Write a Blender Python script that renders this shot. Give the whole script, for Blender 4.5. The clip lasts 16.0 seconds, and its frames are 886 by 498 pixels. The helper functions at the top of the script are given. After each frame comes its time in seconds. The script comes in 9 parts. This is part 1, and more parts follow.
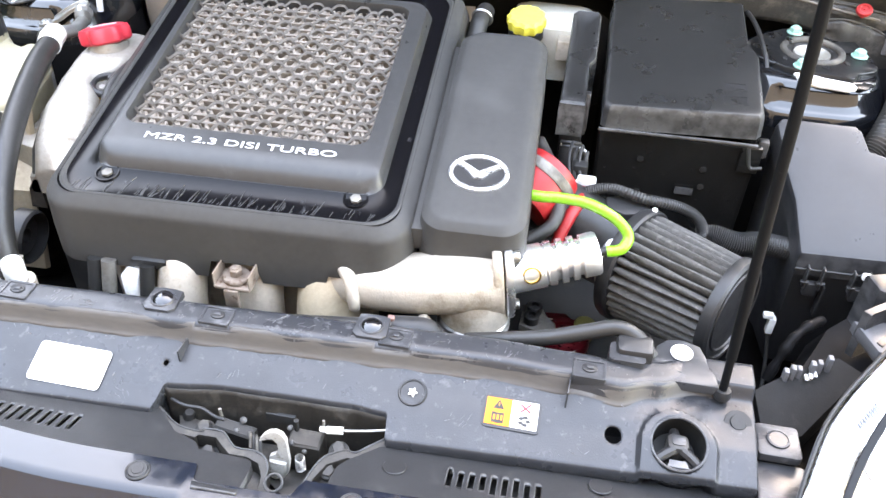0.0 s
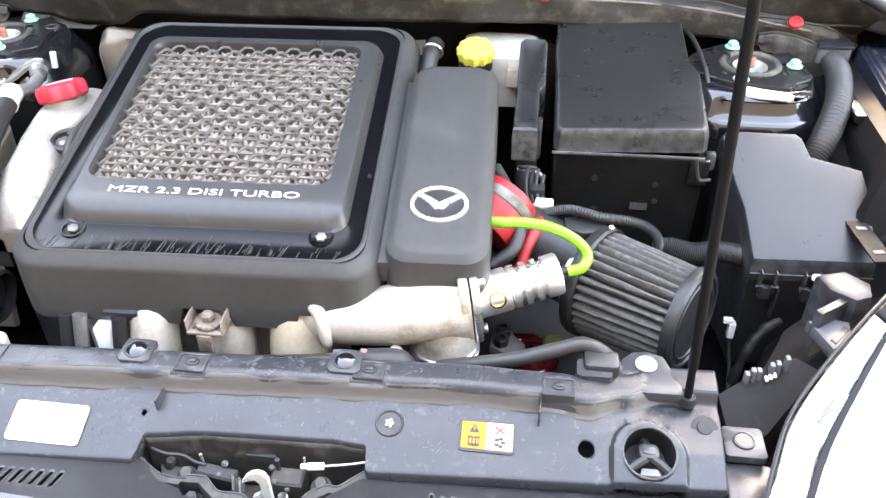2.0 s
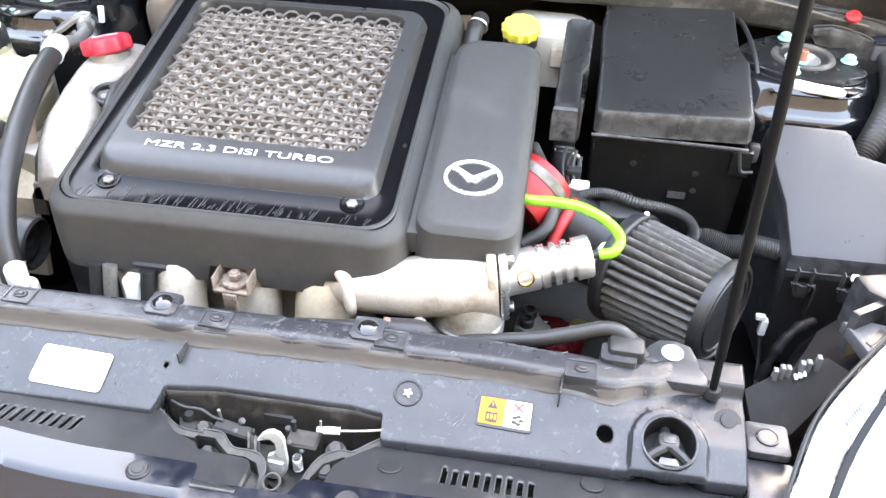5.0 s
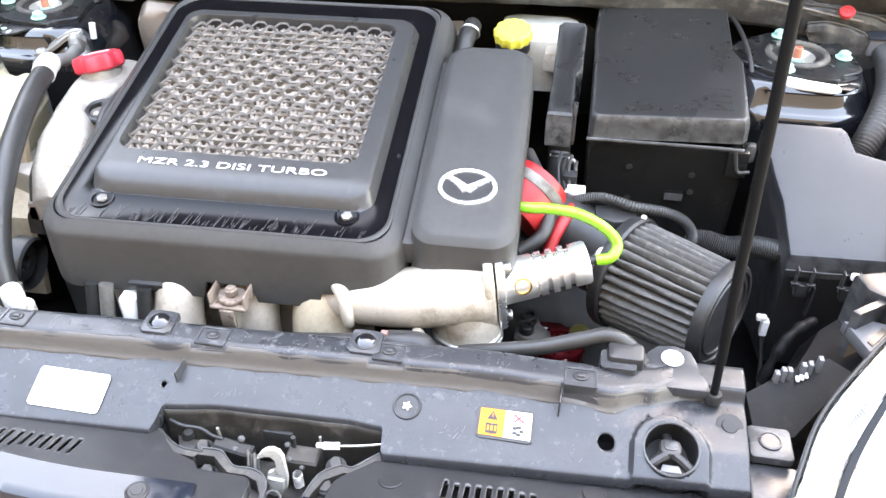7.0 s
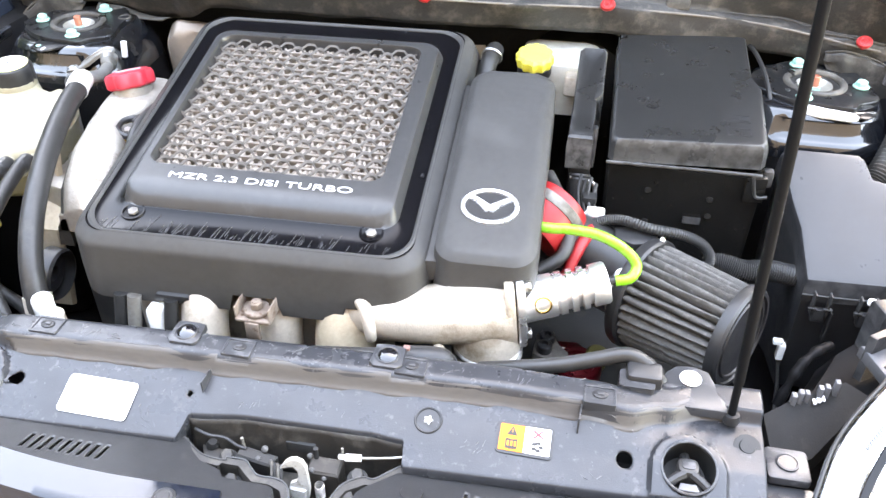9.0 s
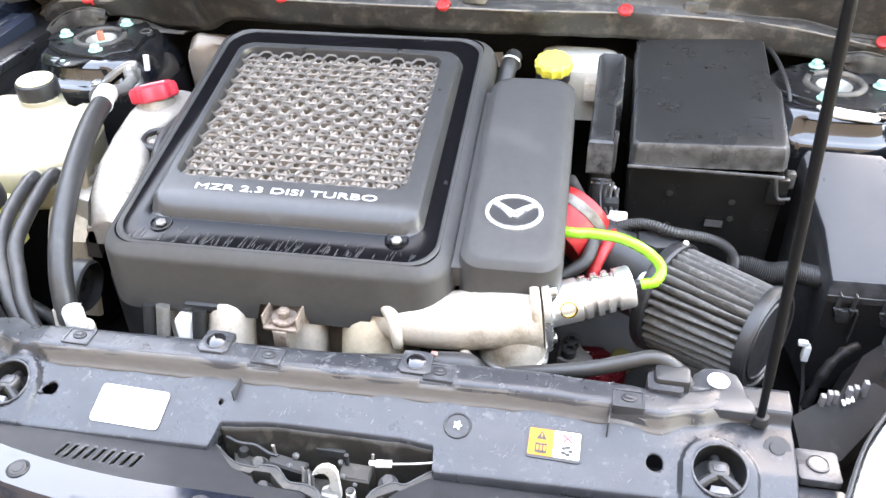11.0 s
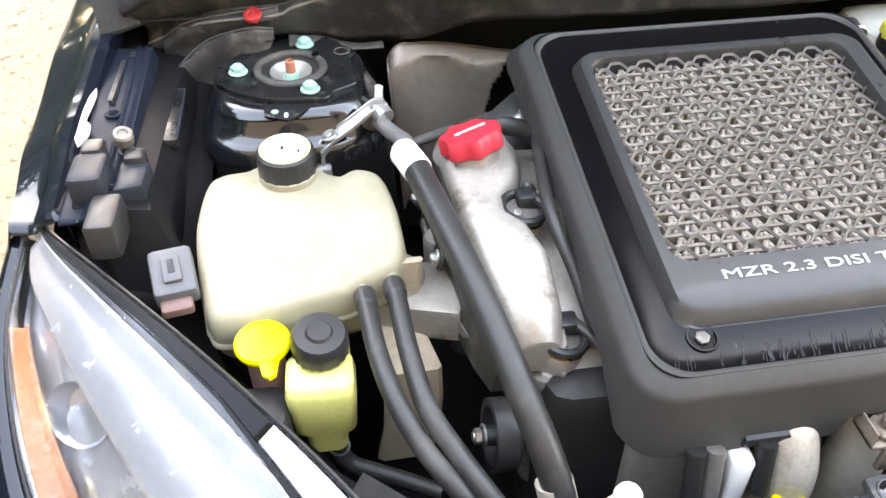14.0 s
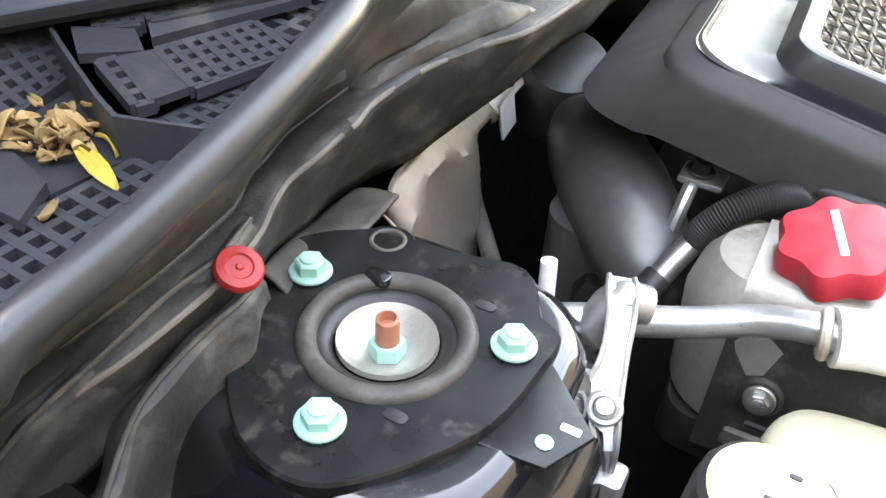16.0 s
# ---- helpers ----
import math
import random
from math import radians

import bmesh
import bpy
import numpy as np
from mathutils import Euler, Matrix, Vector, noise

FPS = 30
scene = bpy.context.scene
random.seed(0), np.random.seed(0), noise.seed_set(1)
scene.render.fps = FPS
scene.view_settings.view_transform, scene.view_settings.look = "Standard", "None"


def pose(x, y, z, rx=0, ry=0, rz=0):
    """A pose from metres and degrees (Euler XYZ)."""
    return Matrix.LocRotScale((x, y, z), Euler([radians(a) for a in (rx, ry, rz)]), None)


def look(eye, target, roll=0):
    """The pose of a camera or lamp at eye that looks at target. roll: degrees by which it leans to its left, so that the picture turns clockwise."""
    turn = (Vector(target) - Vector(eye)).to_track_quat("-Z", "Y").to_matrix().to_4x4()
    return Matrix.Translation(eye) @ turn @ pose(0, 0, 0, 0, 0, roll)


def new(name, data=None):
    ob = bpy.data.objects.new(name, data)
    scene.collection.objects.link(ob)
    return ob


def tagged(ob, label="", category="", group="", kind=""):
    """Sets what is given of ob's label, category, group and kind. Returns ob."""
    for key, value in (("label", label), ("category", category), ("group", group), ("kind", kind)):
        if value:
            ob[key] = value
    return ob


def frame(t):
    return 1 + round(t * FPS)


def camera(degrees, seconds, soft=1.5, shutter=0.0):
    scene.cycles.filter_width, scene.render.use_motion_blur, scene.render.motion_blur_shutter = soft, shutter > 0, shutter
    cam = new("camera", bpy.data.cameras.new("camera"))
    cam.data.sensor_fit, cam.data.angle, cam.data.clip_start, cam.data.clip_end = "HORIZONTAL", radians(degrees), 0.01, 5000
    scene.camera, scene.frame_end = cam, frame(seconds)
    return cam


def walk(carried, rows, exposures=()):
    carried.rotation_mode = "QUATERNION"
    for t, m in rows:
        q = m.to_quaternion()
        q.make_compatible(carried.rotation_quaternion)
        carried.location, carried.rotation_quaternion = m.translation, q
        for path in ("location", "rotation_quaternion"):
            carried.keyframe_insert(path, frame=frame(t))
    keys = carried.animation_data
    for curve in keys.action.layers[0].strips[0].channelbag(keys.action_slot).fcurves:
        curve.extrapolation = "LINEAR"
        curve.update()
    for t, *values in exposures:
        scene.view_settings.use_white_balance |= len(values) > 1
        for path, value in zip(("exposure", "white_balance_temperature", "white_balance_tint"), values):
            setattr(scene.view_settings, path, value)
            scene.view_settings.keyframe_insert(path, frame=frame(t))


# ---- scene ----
cam = camera(56.9, 16.0)
EXPOSURES = [(0, 5.32, 11200, 16), (1.5, 5.32, 11200, 16), (3, 5.42, 11200, 16), (5.5, 5.45, 11200, 16), (8, 5.46, 11200, 16), (9, 5.52, 11200, 16), (12, 5.5, 11200, 16), (12.5, 5.38, 11300, 16), (13, 5.04, 11500, 16), (14, 5.03, 12200, 16), (14.5, 5.15, 12100, 16), (15, 5.1, 12000, 16), (15.5, 5.03, 12200, 16), (16, 5.2, 12300, 16)]
PATH = [
    (0, (0.246, 0.092, 1.343), (-0.014, 1.627, 0.087), 1.9),
    (0.5, (0.25, 0.058, 1.362), (0.011, 1.648, 0.173), 0.2),
    (1, (0.204, 0.058, 1.37), (-0.044, 1.666, 0.207), -1.5),
    (1.5, (0.185, 0.069, 1.364), (-0.013, 1.665, 0.175), -1.4),
    (2, (0.252, 0.079, 1.363), (0.061, 1.66, 0.153), -0.5),
    (2.5, (0.276, 0.076, 1.365), (0.031, 1.646, 0.15), -1.6),
    (3, (0.271, 0.078, 1.354), (-0.026, 1.629, 0.128), -2.5),
    (5.5, (0.256, 0.079, 1.347), (-0.007, 1.625, 0.105), 1.8),
    (6, (0.258, 0.085, 1.346), (-0.003, 1.627, 0.1), 1.1),
    (6.5, (0.265, 0.092, 1.352), (-0.007, 1.635, 0.11), -0.2),
    (7, (0.262, 0.089, 1.353), (-0.015, 1.636, 0.116), -0.3),
    (7.5, (0.267, 0.087, 1.353), (-0.015, 1.637, 0.121), -0.4),
    (8, (0.263, 0.079, 1.353), (-0.024, 1.636, 0.132), -0.2),
    (8.5, (0.263, 0.075, 1.353), (-0.028, 1.635, 0.135), 0.0),
    (9, (0.253, 0.071, 1.359), (-0.056, 1.646, 0.166), 0.2),
    (11.5, (0.241, 0.063, 1.362), (-0.102, 1.642, 0.184), -1.4),
    (12, (0.238, 0.064, 1.36), (-0.1, 1.622, 0.152), -0.1),
    (12.5, (0.15, 0.062, 1.347), (-0.176, 1.596, 0.106), 1.7),
    (13, (-0.075, 0.071, 1.326), (-0.378, 1.59, 0.061), -1.0),
    (13.5, (-0.265, 0.147, 1.296), (-0.453, 1.665, 0.007), -3.3),
    (14, (-0.486, 0.327, 1.323), (-0.291, 1.835, 0.024), 0.0),
    (14.5, (-0.678, 0.503, 1.319), (-0.077, 1.919, 0.042), 1.7),
    (15, (-0.795, 0.701, 1.274), (0.268, 1.835, 0.016), 3.2),
    (15.5, (-0.797, 0.926, 1.202), (0.456, 1.866, -0.042), 2.6),
    (16, (-0.777, 1.041, 1.14), (0.62, 1.739, -0.11), 3.4),
]
walk(cam, [(t, look(eye, target, roll)) for t, eye, target, roll in PATH], EXPOSURES)

# ---- world, sun, exposure ----
world = bpy.data.worlds.new("sky")
scene.world = world
world.use_nodes = True
wn, wl = world.node_tree.nodes, world.node_tree.links
sky = wn.new("ShaderNodeTexSky")
sky.sky_type, sky.sun_disc = "NISHITA", False
SUN_UP, SUN_FROM = 44.0, 8.0       # degrees above the horizon; degrees from +y towards +x
sky.sun_elevation, sky.sun_rotation = radians(SUN_UP), radians(SUN_FROM)
sky.dust_density, sky.air_density = 0.6, 1.0
wn["Background"].inputs["Strength"].default_value = 0.15
wl.new(sky.outputs["Color"], wn["Background"].inputs["Color"])
sun = new("sun", bpy.data.lights.new("sun", "SUN"))
sun.data.energy, sun.data.angle, sun.data.color = 0.6, radians(12), (1.0, 0.95, 0.87)
sa, sb = radians(SUN_UP), radians(SUN_FROM)
sun.matrix_world = look((3 * math.sin(sb) * math.cos(sa), 3 * math.cos(sb) * math.cos(sa), 3 * math.sin(sa)), (0, 0, 0))

# ---- materials ----
def material(name, col, rough=0.5, metal=0.0, spec=0.5, col2=None, scale=40.0, bump=0.0, bump_scale=300.0, mix=0.5, wear=None,
             wear_scale=18.0, wear_cut=0.62, rough2=None, coat=0.0, trans=0.0, sub=0.0, stretch=(1, 1, 1), ior=1.45, rand=0.0, spread=0.1, edge=None, edge_cut=0.53):
    """A Principled surface with a coarse and a fine colour variation, worn or dusty patches, and relief."""
    m = bpy.data.materials.new(name)
    m.use_nodes = True
    n, l = m.node_tree.nodes, m.node_tree.links
    b = n["Principled BSDF"]
    tc = n.new("ShaderNodeTexCoord")
    mp = n.new("ShaderNodeMapping")
    mp.inputs["Scale"].default_value = stretch
    l.new(tc.outputs["Object"], mp.inputs["Vector"])

    def tex(s, detail=4.0, rough_=0.6):
        t = n.new("ShaderNodeTexNoise")
        t.inputs["Scale"].default_value, t.inputs["Detail"].default_value, t.inputs["Roughness"].default_value = s, detail, rough_
        l.new(mp.outputs["Vector"], t.inputs["Vector"])
        return t.outputs["Fac"]

    def ramp(fac, lo, hi):
        r = n.new("ShaderNodeMapRange")
        r.inputs["From Min"].default_value, r.inputs["From Max"].default_value = lo, hi
        l.new(fac, r.inputs["Value"])
        return r.outputs["Result"]

    def blend(fac, a, c):
        x = n.new("ShaderNodeMix")
        x.data_type = "RGBA"
        l.new(fac, x.inputs["Factor"])
        for sock, v in ((x.inputs[6], a), (x.inputs[7], c)):
            if isinstance(v, tuple):
                sock.default_value = (*v, 1)
            else:
                l.new(v, sock)
        return x.outputs[2]

    col2 = col2 or tuple(c * 0.72 for c in col)
    c1 = blend(ramp(tex(scale), 0.5 - mix / 2, 0.5 + mix / 2), col2, col)
    c1 = blend(ramp(tex(scale * 9, 2.0), 0.2, 0.9), c1, tuple(min(1, c * 1.12) for c in col)) if mix else c1
    rsock = ramp(tex(scale * 2.3), 0.3, 0.7)
    rr = n.new("ShaderNodeMapRange")
    rr.inputs["To Min"].default_value = max(0.02, rough - 0.07)
    rr.inputs["To Max"].default_value = (rough2 if rough2 else rough + 0.09)
    l.new(rsock, rr.inputs["Value"])
    rout = rr.outputs["Result"]
    if wear:
        wf = ramp(tex(wear_scale, 8.0, 0.68), wear_cut, wear_cut + spread)
        c1 = blend(wf, c1, wear)
        ra = n.new("ShaderNodeMath")
        ra.operation = "MULTIPLY_ADD"
        ra.inputs[1].default_value = 0.25
        l.new(wf, ra.inputs[0])
        l.new(rout, ra.inputs[2])
        rout = ra.outputs[0]
    # edge: bevel highlights put into the colour of convex edges
    if edge:
        ge = n.new("ShaderNodeNewGeometry")
        ef = ramp(ge.outputs["Pointiness"], edge_cut, edge_cut + 0.09)
        em = n.new("ShaderNodeMath")
        em.operation = "MULTIPLY"
        l.new(ef, em.inputs[0])
        l.new(ramp(tex(70.0, 3.0), 0.3, 0.6), em.inputs[1])
        c1 = blend(em.outputs[0], c1, edge)
    if rand:
        oi = n.new("ShaderNodeObjectInfo")
        hv = n.new("ShaderNodeHueSaturation")
        mr = n.new("ShaderNodeMapRange")
        mr.inputs["To Min"].default_value, mr.inputs["To Max"].default_value = 1 - rand, 1 + rand
        l.new(oi.outputs["Random"], mr.inputs["Value"])
        l.new(mr.outputs["Result"], hv.inputs["Value"])
        l.new(c1, hv.inputs["Color"])
        c1 = hv.outputs["Color"]
    l.new(c1, b.inputs["Base Color"])
    l.new(rout, b.inputs["Roughness"])
    b.inputs["Metallic"].default_value = metal
    b.inputs["Specular IOR Level"].default_value = spec
    b.inputs["Coat Weight"].default_value = coat
    b.inputs["Coat Roughness"].default_value = 0.04
    b.inputs["Transmission Weight"].default_value = trans
    b.inputs["Subsurface Weight"].default_value = sub
    b.inputs["Subsurface Radius"].default_value = (0.02, 0.018, 0.01)
    b.inputs["IOR"].default_value = ior
    if bump:
        bp = n.new("ShaderNodeBump")
        bp.inputs["Strength"].default_value, bp.inputs["Distance"].default_value = bump, 0.001
        l.new(tex(bump_scale, 3.0), bp.inputs["Height"])
        l.new(bp.outputs["Normal"], b.inputs["Normal"])
    return m


COVER = material("moulded_grey_plastic", (0.049, 0.0482, 0.0472), 0.48, spec=0.27, col2=(0.040, 0.0393, 0.0385), scale=12, bump=0.25, bump_scale=1400, wear=(0.064, 0.063, 0.062), wear_scale=9, wear_cut=0.55, spread=0.2)
TRAY = material("tray_grey_plastic", (0.036, 0.036, 0.0365), 0.33, spec=0.5, scale=10, bump=0.12, bump_scale=1400, wear=(0.06, 0.059, 0.058), wear_scale=40, wear_cut=0.60, spread=0.16)
GLOSS = material("gloss_black_plastic", (0.004, 0.004, 0.005), 0.16, spec=0.20, scale=8, bump=0.02, bump_scale=300, wear=(0.05, 0.05, 0.053), wear_scale=40, wear_cut=0.66, stretch=(2.0, 0.5, 1), spread=0.1)
PLUGM = material("shiny_black_plug", (0.008, 0.008, 0.010), 0.12, spec=0.7, scale=20, coat=0.5)
SCRATCH = material("scratch_white", (0.11, 0.11, 0.115), 0.6)
SCUFF = material("pale_scuff", (0.20, 0.20, 0.205), 0.6, col2=(0.11, 0.11, 0.113), scale=200)
STEPBAND = material("beige_step_band", (0.072, 0.064, 0.058), 0.5, col2=(0.048, 0.0445, 0.0425), scale=30, mix=0.6, bump=0.1, wear=(0.105, 0.092, 0.081), wear_scale=14, wear_cut=0.50, spread=0.3, stretch=(0.3, 1, 1))
PANEL = material("dusty_black_plastic", (0.034, 0.035, 0.038), 0.26, col2=(0.030, 0.031, 0.034), scale=16, mix=0.7, bump=0.12, bump_scale=700, wear=(0.125, 0.125, 0.127), wear_scale=60, wear_cut=0.54, spread=0.15, rough2=0.5, stretch=(0.45, 1, 1))
PANELTOP = material("scuffed_black_plastic", (0.026, 0.0275, 0.031), 0.25, col2=(0.017, 0.018, 0.0205), scale=9, mix=0.6, bump=0.16, bump_scale=700, wear=(0.075, 0.075, 0.077), wear_scale=110, wear_cut=0.58, spread=0.10, rough2=0.45)
SHROUD = material("grained_black_plastic", (0.020, 0.0203, 0.0215), 0.40, col2=(0.0145, 0.015, 0.0158), scale=14, bump=0.3, bump_scale=1100, wear=(0.042, 0.041, 0.040), wear_scale=60, wear_cut=0.56, spread=0.15, edge=(0.11, 0.11, 0.11))
LEVER = material("worn_white_plastic", (0.43, 0.415, 0.385), 0.45, col2=(0.30, 0.28, 0.245), scale=50, wear=(0.15, 0.125, 0.10), wear_scale=70, wear_cut=0.53)
DUST = material("settled_dust", (0.17, 0.15, 0.13), 0.75, col2=(0.10, 0.09, 0.085), scale=25, bump=0.2)
BATT = material("battery_lid_plastic", (0.0165, 0.0165, 0.0165), 0.30, spec=0.5, col2=(0.0125, 0.0125, 0.0122), scale=9, bump=0.25, bump_scale=1300, wear=(0.027, 0.0265, 0.026), wear_scale=16, wear_cut=0.55, spread=0.35, edge=(0.10, 0.10, 0.10))
# darker than the lid: shade of the upright faces put into the colour
BATTC = material("battery_case_shaded_plastic", (0.009, 0.009, 0.0087), 0.16, spec=0.45, col2=(0.013, 0.0125, 0.0118), scale=14, bump=0.15, bump_scale=500, wear=(0.08, 0.075, 0.068), wear_scale=130, wear_cut=0.66, spread=0.08)
BLACK = material("black_plastic", (0.02, 0.02, 0.021), 0.4, scale=20, bump=0.15, bump_scale=900, wear=(0.05, 0.048, 0.045), wear_scale=30, wear_cut=0.64)
DARK = material("grimy_black_metal", (0.014, 0.014, 0.014), 0.55, scale=15, wear=(0.045, 0.04, 0.035), wear_scale=20, wear_cut=0.6, bump=0.2, bump_scale=200)
FUSE = material("fuse_lid_plastic", (0.015, 0.0157, 0.0175), 0.34, scale=12, bump=0.2, bump_scale=1300, wear=(0.025, 0.025, 0.027), wear_scale=40, wear_cut=0.6, spread=0.25, edge=(0.06, 0.06, 0.062))
ALU = material("cast_aluminium", (0.53, 0.465, 0.395), 0.44, metal=0.35, col2=(0.40, 0.342, 0.28), scale=16, bump=0.45, bump_scale=420, wear=(0.22, 0.165, 0.11), wear_scale=14, wear_cut=0.53, spread=0.2)
ALUB = material("stained_cast_aluminium", (0.46, 0.38, 0.28), 0.55, metal=0.25, col2=(0.33, 0.265, 0.19), scale=16, bump=0.4, bump_scale=420, wear=(0.58, 0.52, 0.43), wear_scale=12, wear_cut=0.56, spread=0.2)
ALUD = material("dull_grey_alloy", (0.385, 0.352, 0.312), 0.46, metal=0.45, col2=(0.285, 0.256, 0.220), scale=18, bump=0.35, bump_scale=400, wear=(0.19, 0.155, 0.12), wear_scale=14, wear_cut=0.56)
POLISH = material("polished_alloy", (0.88, 0.88, 0.89), 0.3, metal=0.9, scale=10, mix=0.3)
BADGE = material("satin_silver", (0.80, 0.80, 0.81), 0.3, metal=0.8, scale=60, mix=0.2)
RODM = material("black_enamelled_rod", (0.0055, 0.006, 0.0068), 0.42, spec=0.12, scale=60, wear=(0.018, 0.018, 0.019), wear_scale=80)
CHROME = material("chrome", (0.88, 0.88, 0.89), 0.1, metal=1.0, scale=30, mix=0.2)
STEEL = material("dull_steel", (0.46, 0.45, 0.43), 0.38, metal=0.9, scale=40, bump=0.1)
RUST = material("rusty_steel", (0.17, 0.122, 0.095), 0.6, metal=0.2, col2=(0.26, 0.215, 0.18), scale=90, mix=0.3, bump=0.3, wear=(0.10, 0.06, 0.04), wear_scale=80, wear_cut=0.54)
BRASS = material("brass", (0.72, 0.48, 0.16), 0.25, metal=1.0, scale=60)
RUBBER = material("black_rubber", (0.026, 0.0252, 0.0245), 0.40, col2=(0.019, 0.0184, 0.0178), scale=25, bump=0.2, bump_scale=500, wear=(0.062, 0.058, 0.053), wear_scale=16, wear_cut=0.53, spread=0.2)
SEALR = material("cowl_rubber", (0.036, 0.0375, 0.041), 0.32, spec=0.55, scale=20, bump=0.1, bump_scale=300, wear=(0.08, 0.076, 0.072), wear_scale=18, wear_cut=0.56, spread=0.2)
FLAPR = material("dusty_cowl_flap", (0.038, 0.0365, 0.035), 0.5, col2=(0.022, 0.0212, 0.0205), scale=34, mix=0.6, bump=0.5, bump_scale=420, wear=(0.13, 0.117, 0.102), wear_scale=38, wear_cut=0.50, spread=0.25)
CONDUIT = material("corrugated_conduit", (0.03, 0.03, 0.03), 0.38, scale=40, wear=(0.08, 0.075, 0.07), wear_scale=30)
REDANO = material("red_anodised_alloy", (0.10, 0.004, 0.008), 0.3, metal=0.6, scale=30)
REDRUB = material("red_silicone", (0.38, 0.015, 0.017), 0.42, scale=30, mix=0.3)
REDCAP = material("red_cap_plastic", (0.56, 0.03, 0.045), 0.42, col2=(0.46, 0.025, 0.04), scale=60, bump=0.1, wear=(0.62, 0.12, 0.12), wear_scale=40)
GREEN = material("lime_green_hose", (0.145, 0.41, 0.028), 0.25, col2=(0.125, 0.36, 0.022), scale=30, sub=0.1, coat=0.3)
TANK = material("cream_translucent_plastic", (0.335, 0.30, 0.215), 0.4, col2=(0.31, 0.275, 0.19), scale=10, sub=0.2, wear=(0.30, 0.262, 0.172), wear_scale=7, wear_cut=0.52, spread=0.2, bump=0.06, bump_scale=200)
NUTCAP = material("olive_nut_cap", (0.16, 0.15, 0.045), 0.5, col2=(0.11, 0.10, 0.03), scale=60)
RESV = material("off_white_reservoir", (0.50, 0.48, 0.42), 0.42, col2=(0.42, 0.395, 0.34), scale=12, sub=0.1, wear=(0.30, 0.27, 0.22), wear_scale=14, wear_cut=0.56, spread=0.2)
BOTTLE = material("yellowed_translucent_plastic", (0.72, 0.68, 0.24), 0.4, col2=(0.62, 0.60, 0.2), scale=20, sub=0.25)
YELLOW = material("yellow_plastic", (0.86, 0.76, 0.01), 0.4, scale=40, mix=0.2)
YELDULL = material("worn_yellow_plastic", (0.78, 0.68, 0.10), 0.5, col2=(0.66, 0.55, 0.08), scale=60, wear=(0.45, 0.38, 0.1), wear_scale=50)
WHITE = material("white_plastic", (0.78, 0.77, 0.74), 0.42, scale=40, wear=(0.6, 0.56, 0.5), wear_scale=40)
PAPER = material("white_label", (0.66, 0.66, 0.66), 0.45, col2=(0.62, 0.62, 0.62), scale=20)
ORANGE = material("orange_label", (0.80, 0.22, 0.006), 0.5, scale=40, mix=0.2)
# black of print, also painted in for the shade inside holes and slots
HOLEINK = material("print_and_hole_black", (0.02, 0.02, 0.02), 0.5)
LABRED = material("label_red", (0.6, 0.04, 0.05), 0.5)
PAINT = material("blue_black_car_paint", (0.005, 0.0075, 0.013), 0.08, spec=0.5, scale=30, coat=0.2, mix=0.2)
PAINTIN = material("inner_wing_paint", (0.007, 0.008, 0.010), 0.10, scale=14, coat=1.0, wear=(0.05, 0.045, 0.039), wear_scale=16, wear_cut=0.60, spread=0.2, rough2=0.28)
RAIL = material("bluish_black_rail", (0.022, 0.025, 0.032), 0.40, spec=0.2, scale=20, wear=(0.06, 0.058, 0.056), wear_scale=22, wear_cut=0.60)
MINT = material("mint_green_bolt", (0.28, 0.54, 0.46), 0.4, col2=(0.22, 0.44, 0.37), scale=150, bump=0.1)
ZINC = material("bright_zinc_plate", (0.88, 0.87, 0.85), 0.35, spec=0.8, col2=(0.78, 0.77, 0.745), scale=40, bump=0.1)
WASHER = material("pale_zinc_washer", (0.40, 0.385, 0.35), 0.42, metal=0.4, col2=(0.30, 0.27, 0.23), scale=120, bump=0.1)
REDCLIP = material("red_fastener", (0.42, 0.025, 0.025), 0.4, scale=40, mix=0.2)
COTTON = material("oiled_filter_cotton", (0.088, 0.084, 0.080), 0.9, spec=0.2, col2=(0.055, 0.053, 0.050), scale=90, bump=0.9, bump_scale=900, wear=(0.15, 0.142, 0.132), wear_scale=140, wear_cut=0.52, spread=0.2)
CORE = material("intercooler_alloy", (0.33, 0.275, 0.235), 0.5, metal=0.2, col2=(0.23, 0.19, 0.158), scale=60, wear=(0.14, 0.112, 0.09), wear_scale=45, wear_cut=0.56)
CORED = material("dusty_core_tube", (0.28, 0.238, 0.205), 0.5, metal=0.2, col2=(0.18, 0.153, 0.13), scale=60)
MESHM = material("weathered_mesh", (0.082, 0.070, 0.061), 0.5, metal=0.2, col2=(0.056, 0.047, 0.040), scale=60, bump=0.2, bump_scale=600)
SHIELD = material("heat_shield_alloy", (0.27, 0.225, 0.19), 0.42, metal=0.5, col2=(0.20, 0.163, 0.135), scale=10, bump=0.25, bump_scale=60, wear=(0.13, 0.10, 0.08), wear_scale=12)
TURBO = material("satin_turbo_shield", (0.13, 0.128, 0.126), 0.40, metal=0.6, scale=12, col2=(0.10, 0.097, 0.094), wear=(0.16, 0.145, 0.13), wear_scale=30, wear_cut=0.60, spread=0.12)
LEAF = material("dry_yellow_leaf", (0.44, 0.27, 0.11), 0.7, col2=(0.32, 0.19, 0.10), scale=80, rand=0.4)
LEAFY = material("long_yellow_leaf", (0.52, 0.36, 0.06), 0.6, col2=(0.42, 0.27, 0.05), scale=60)
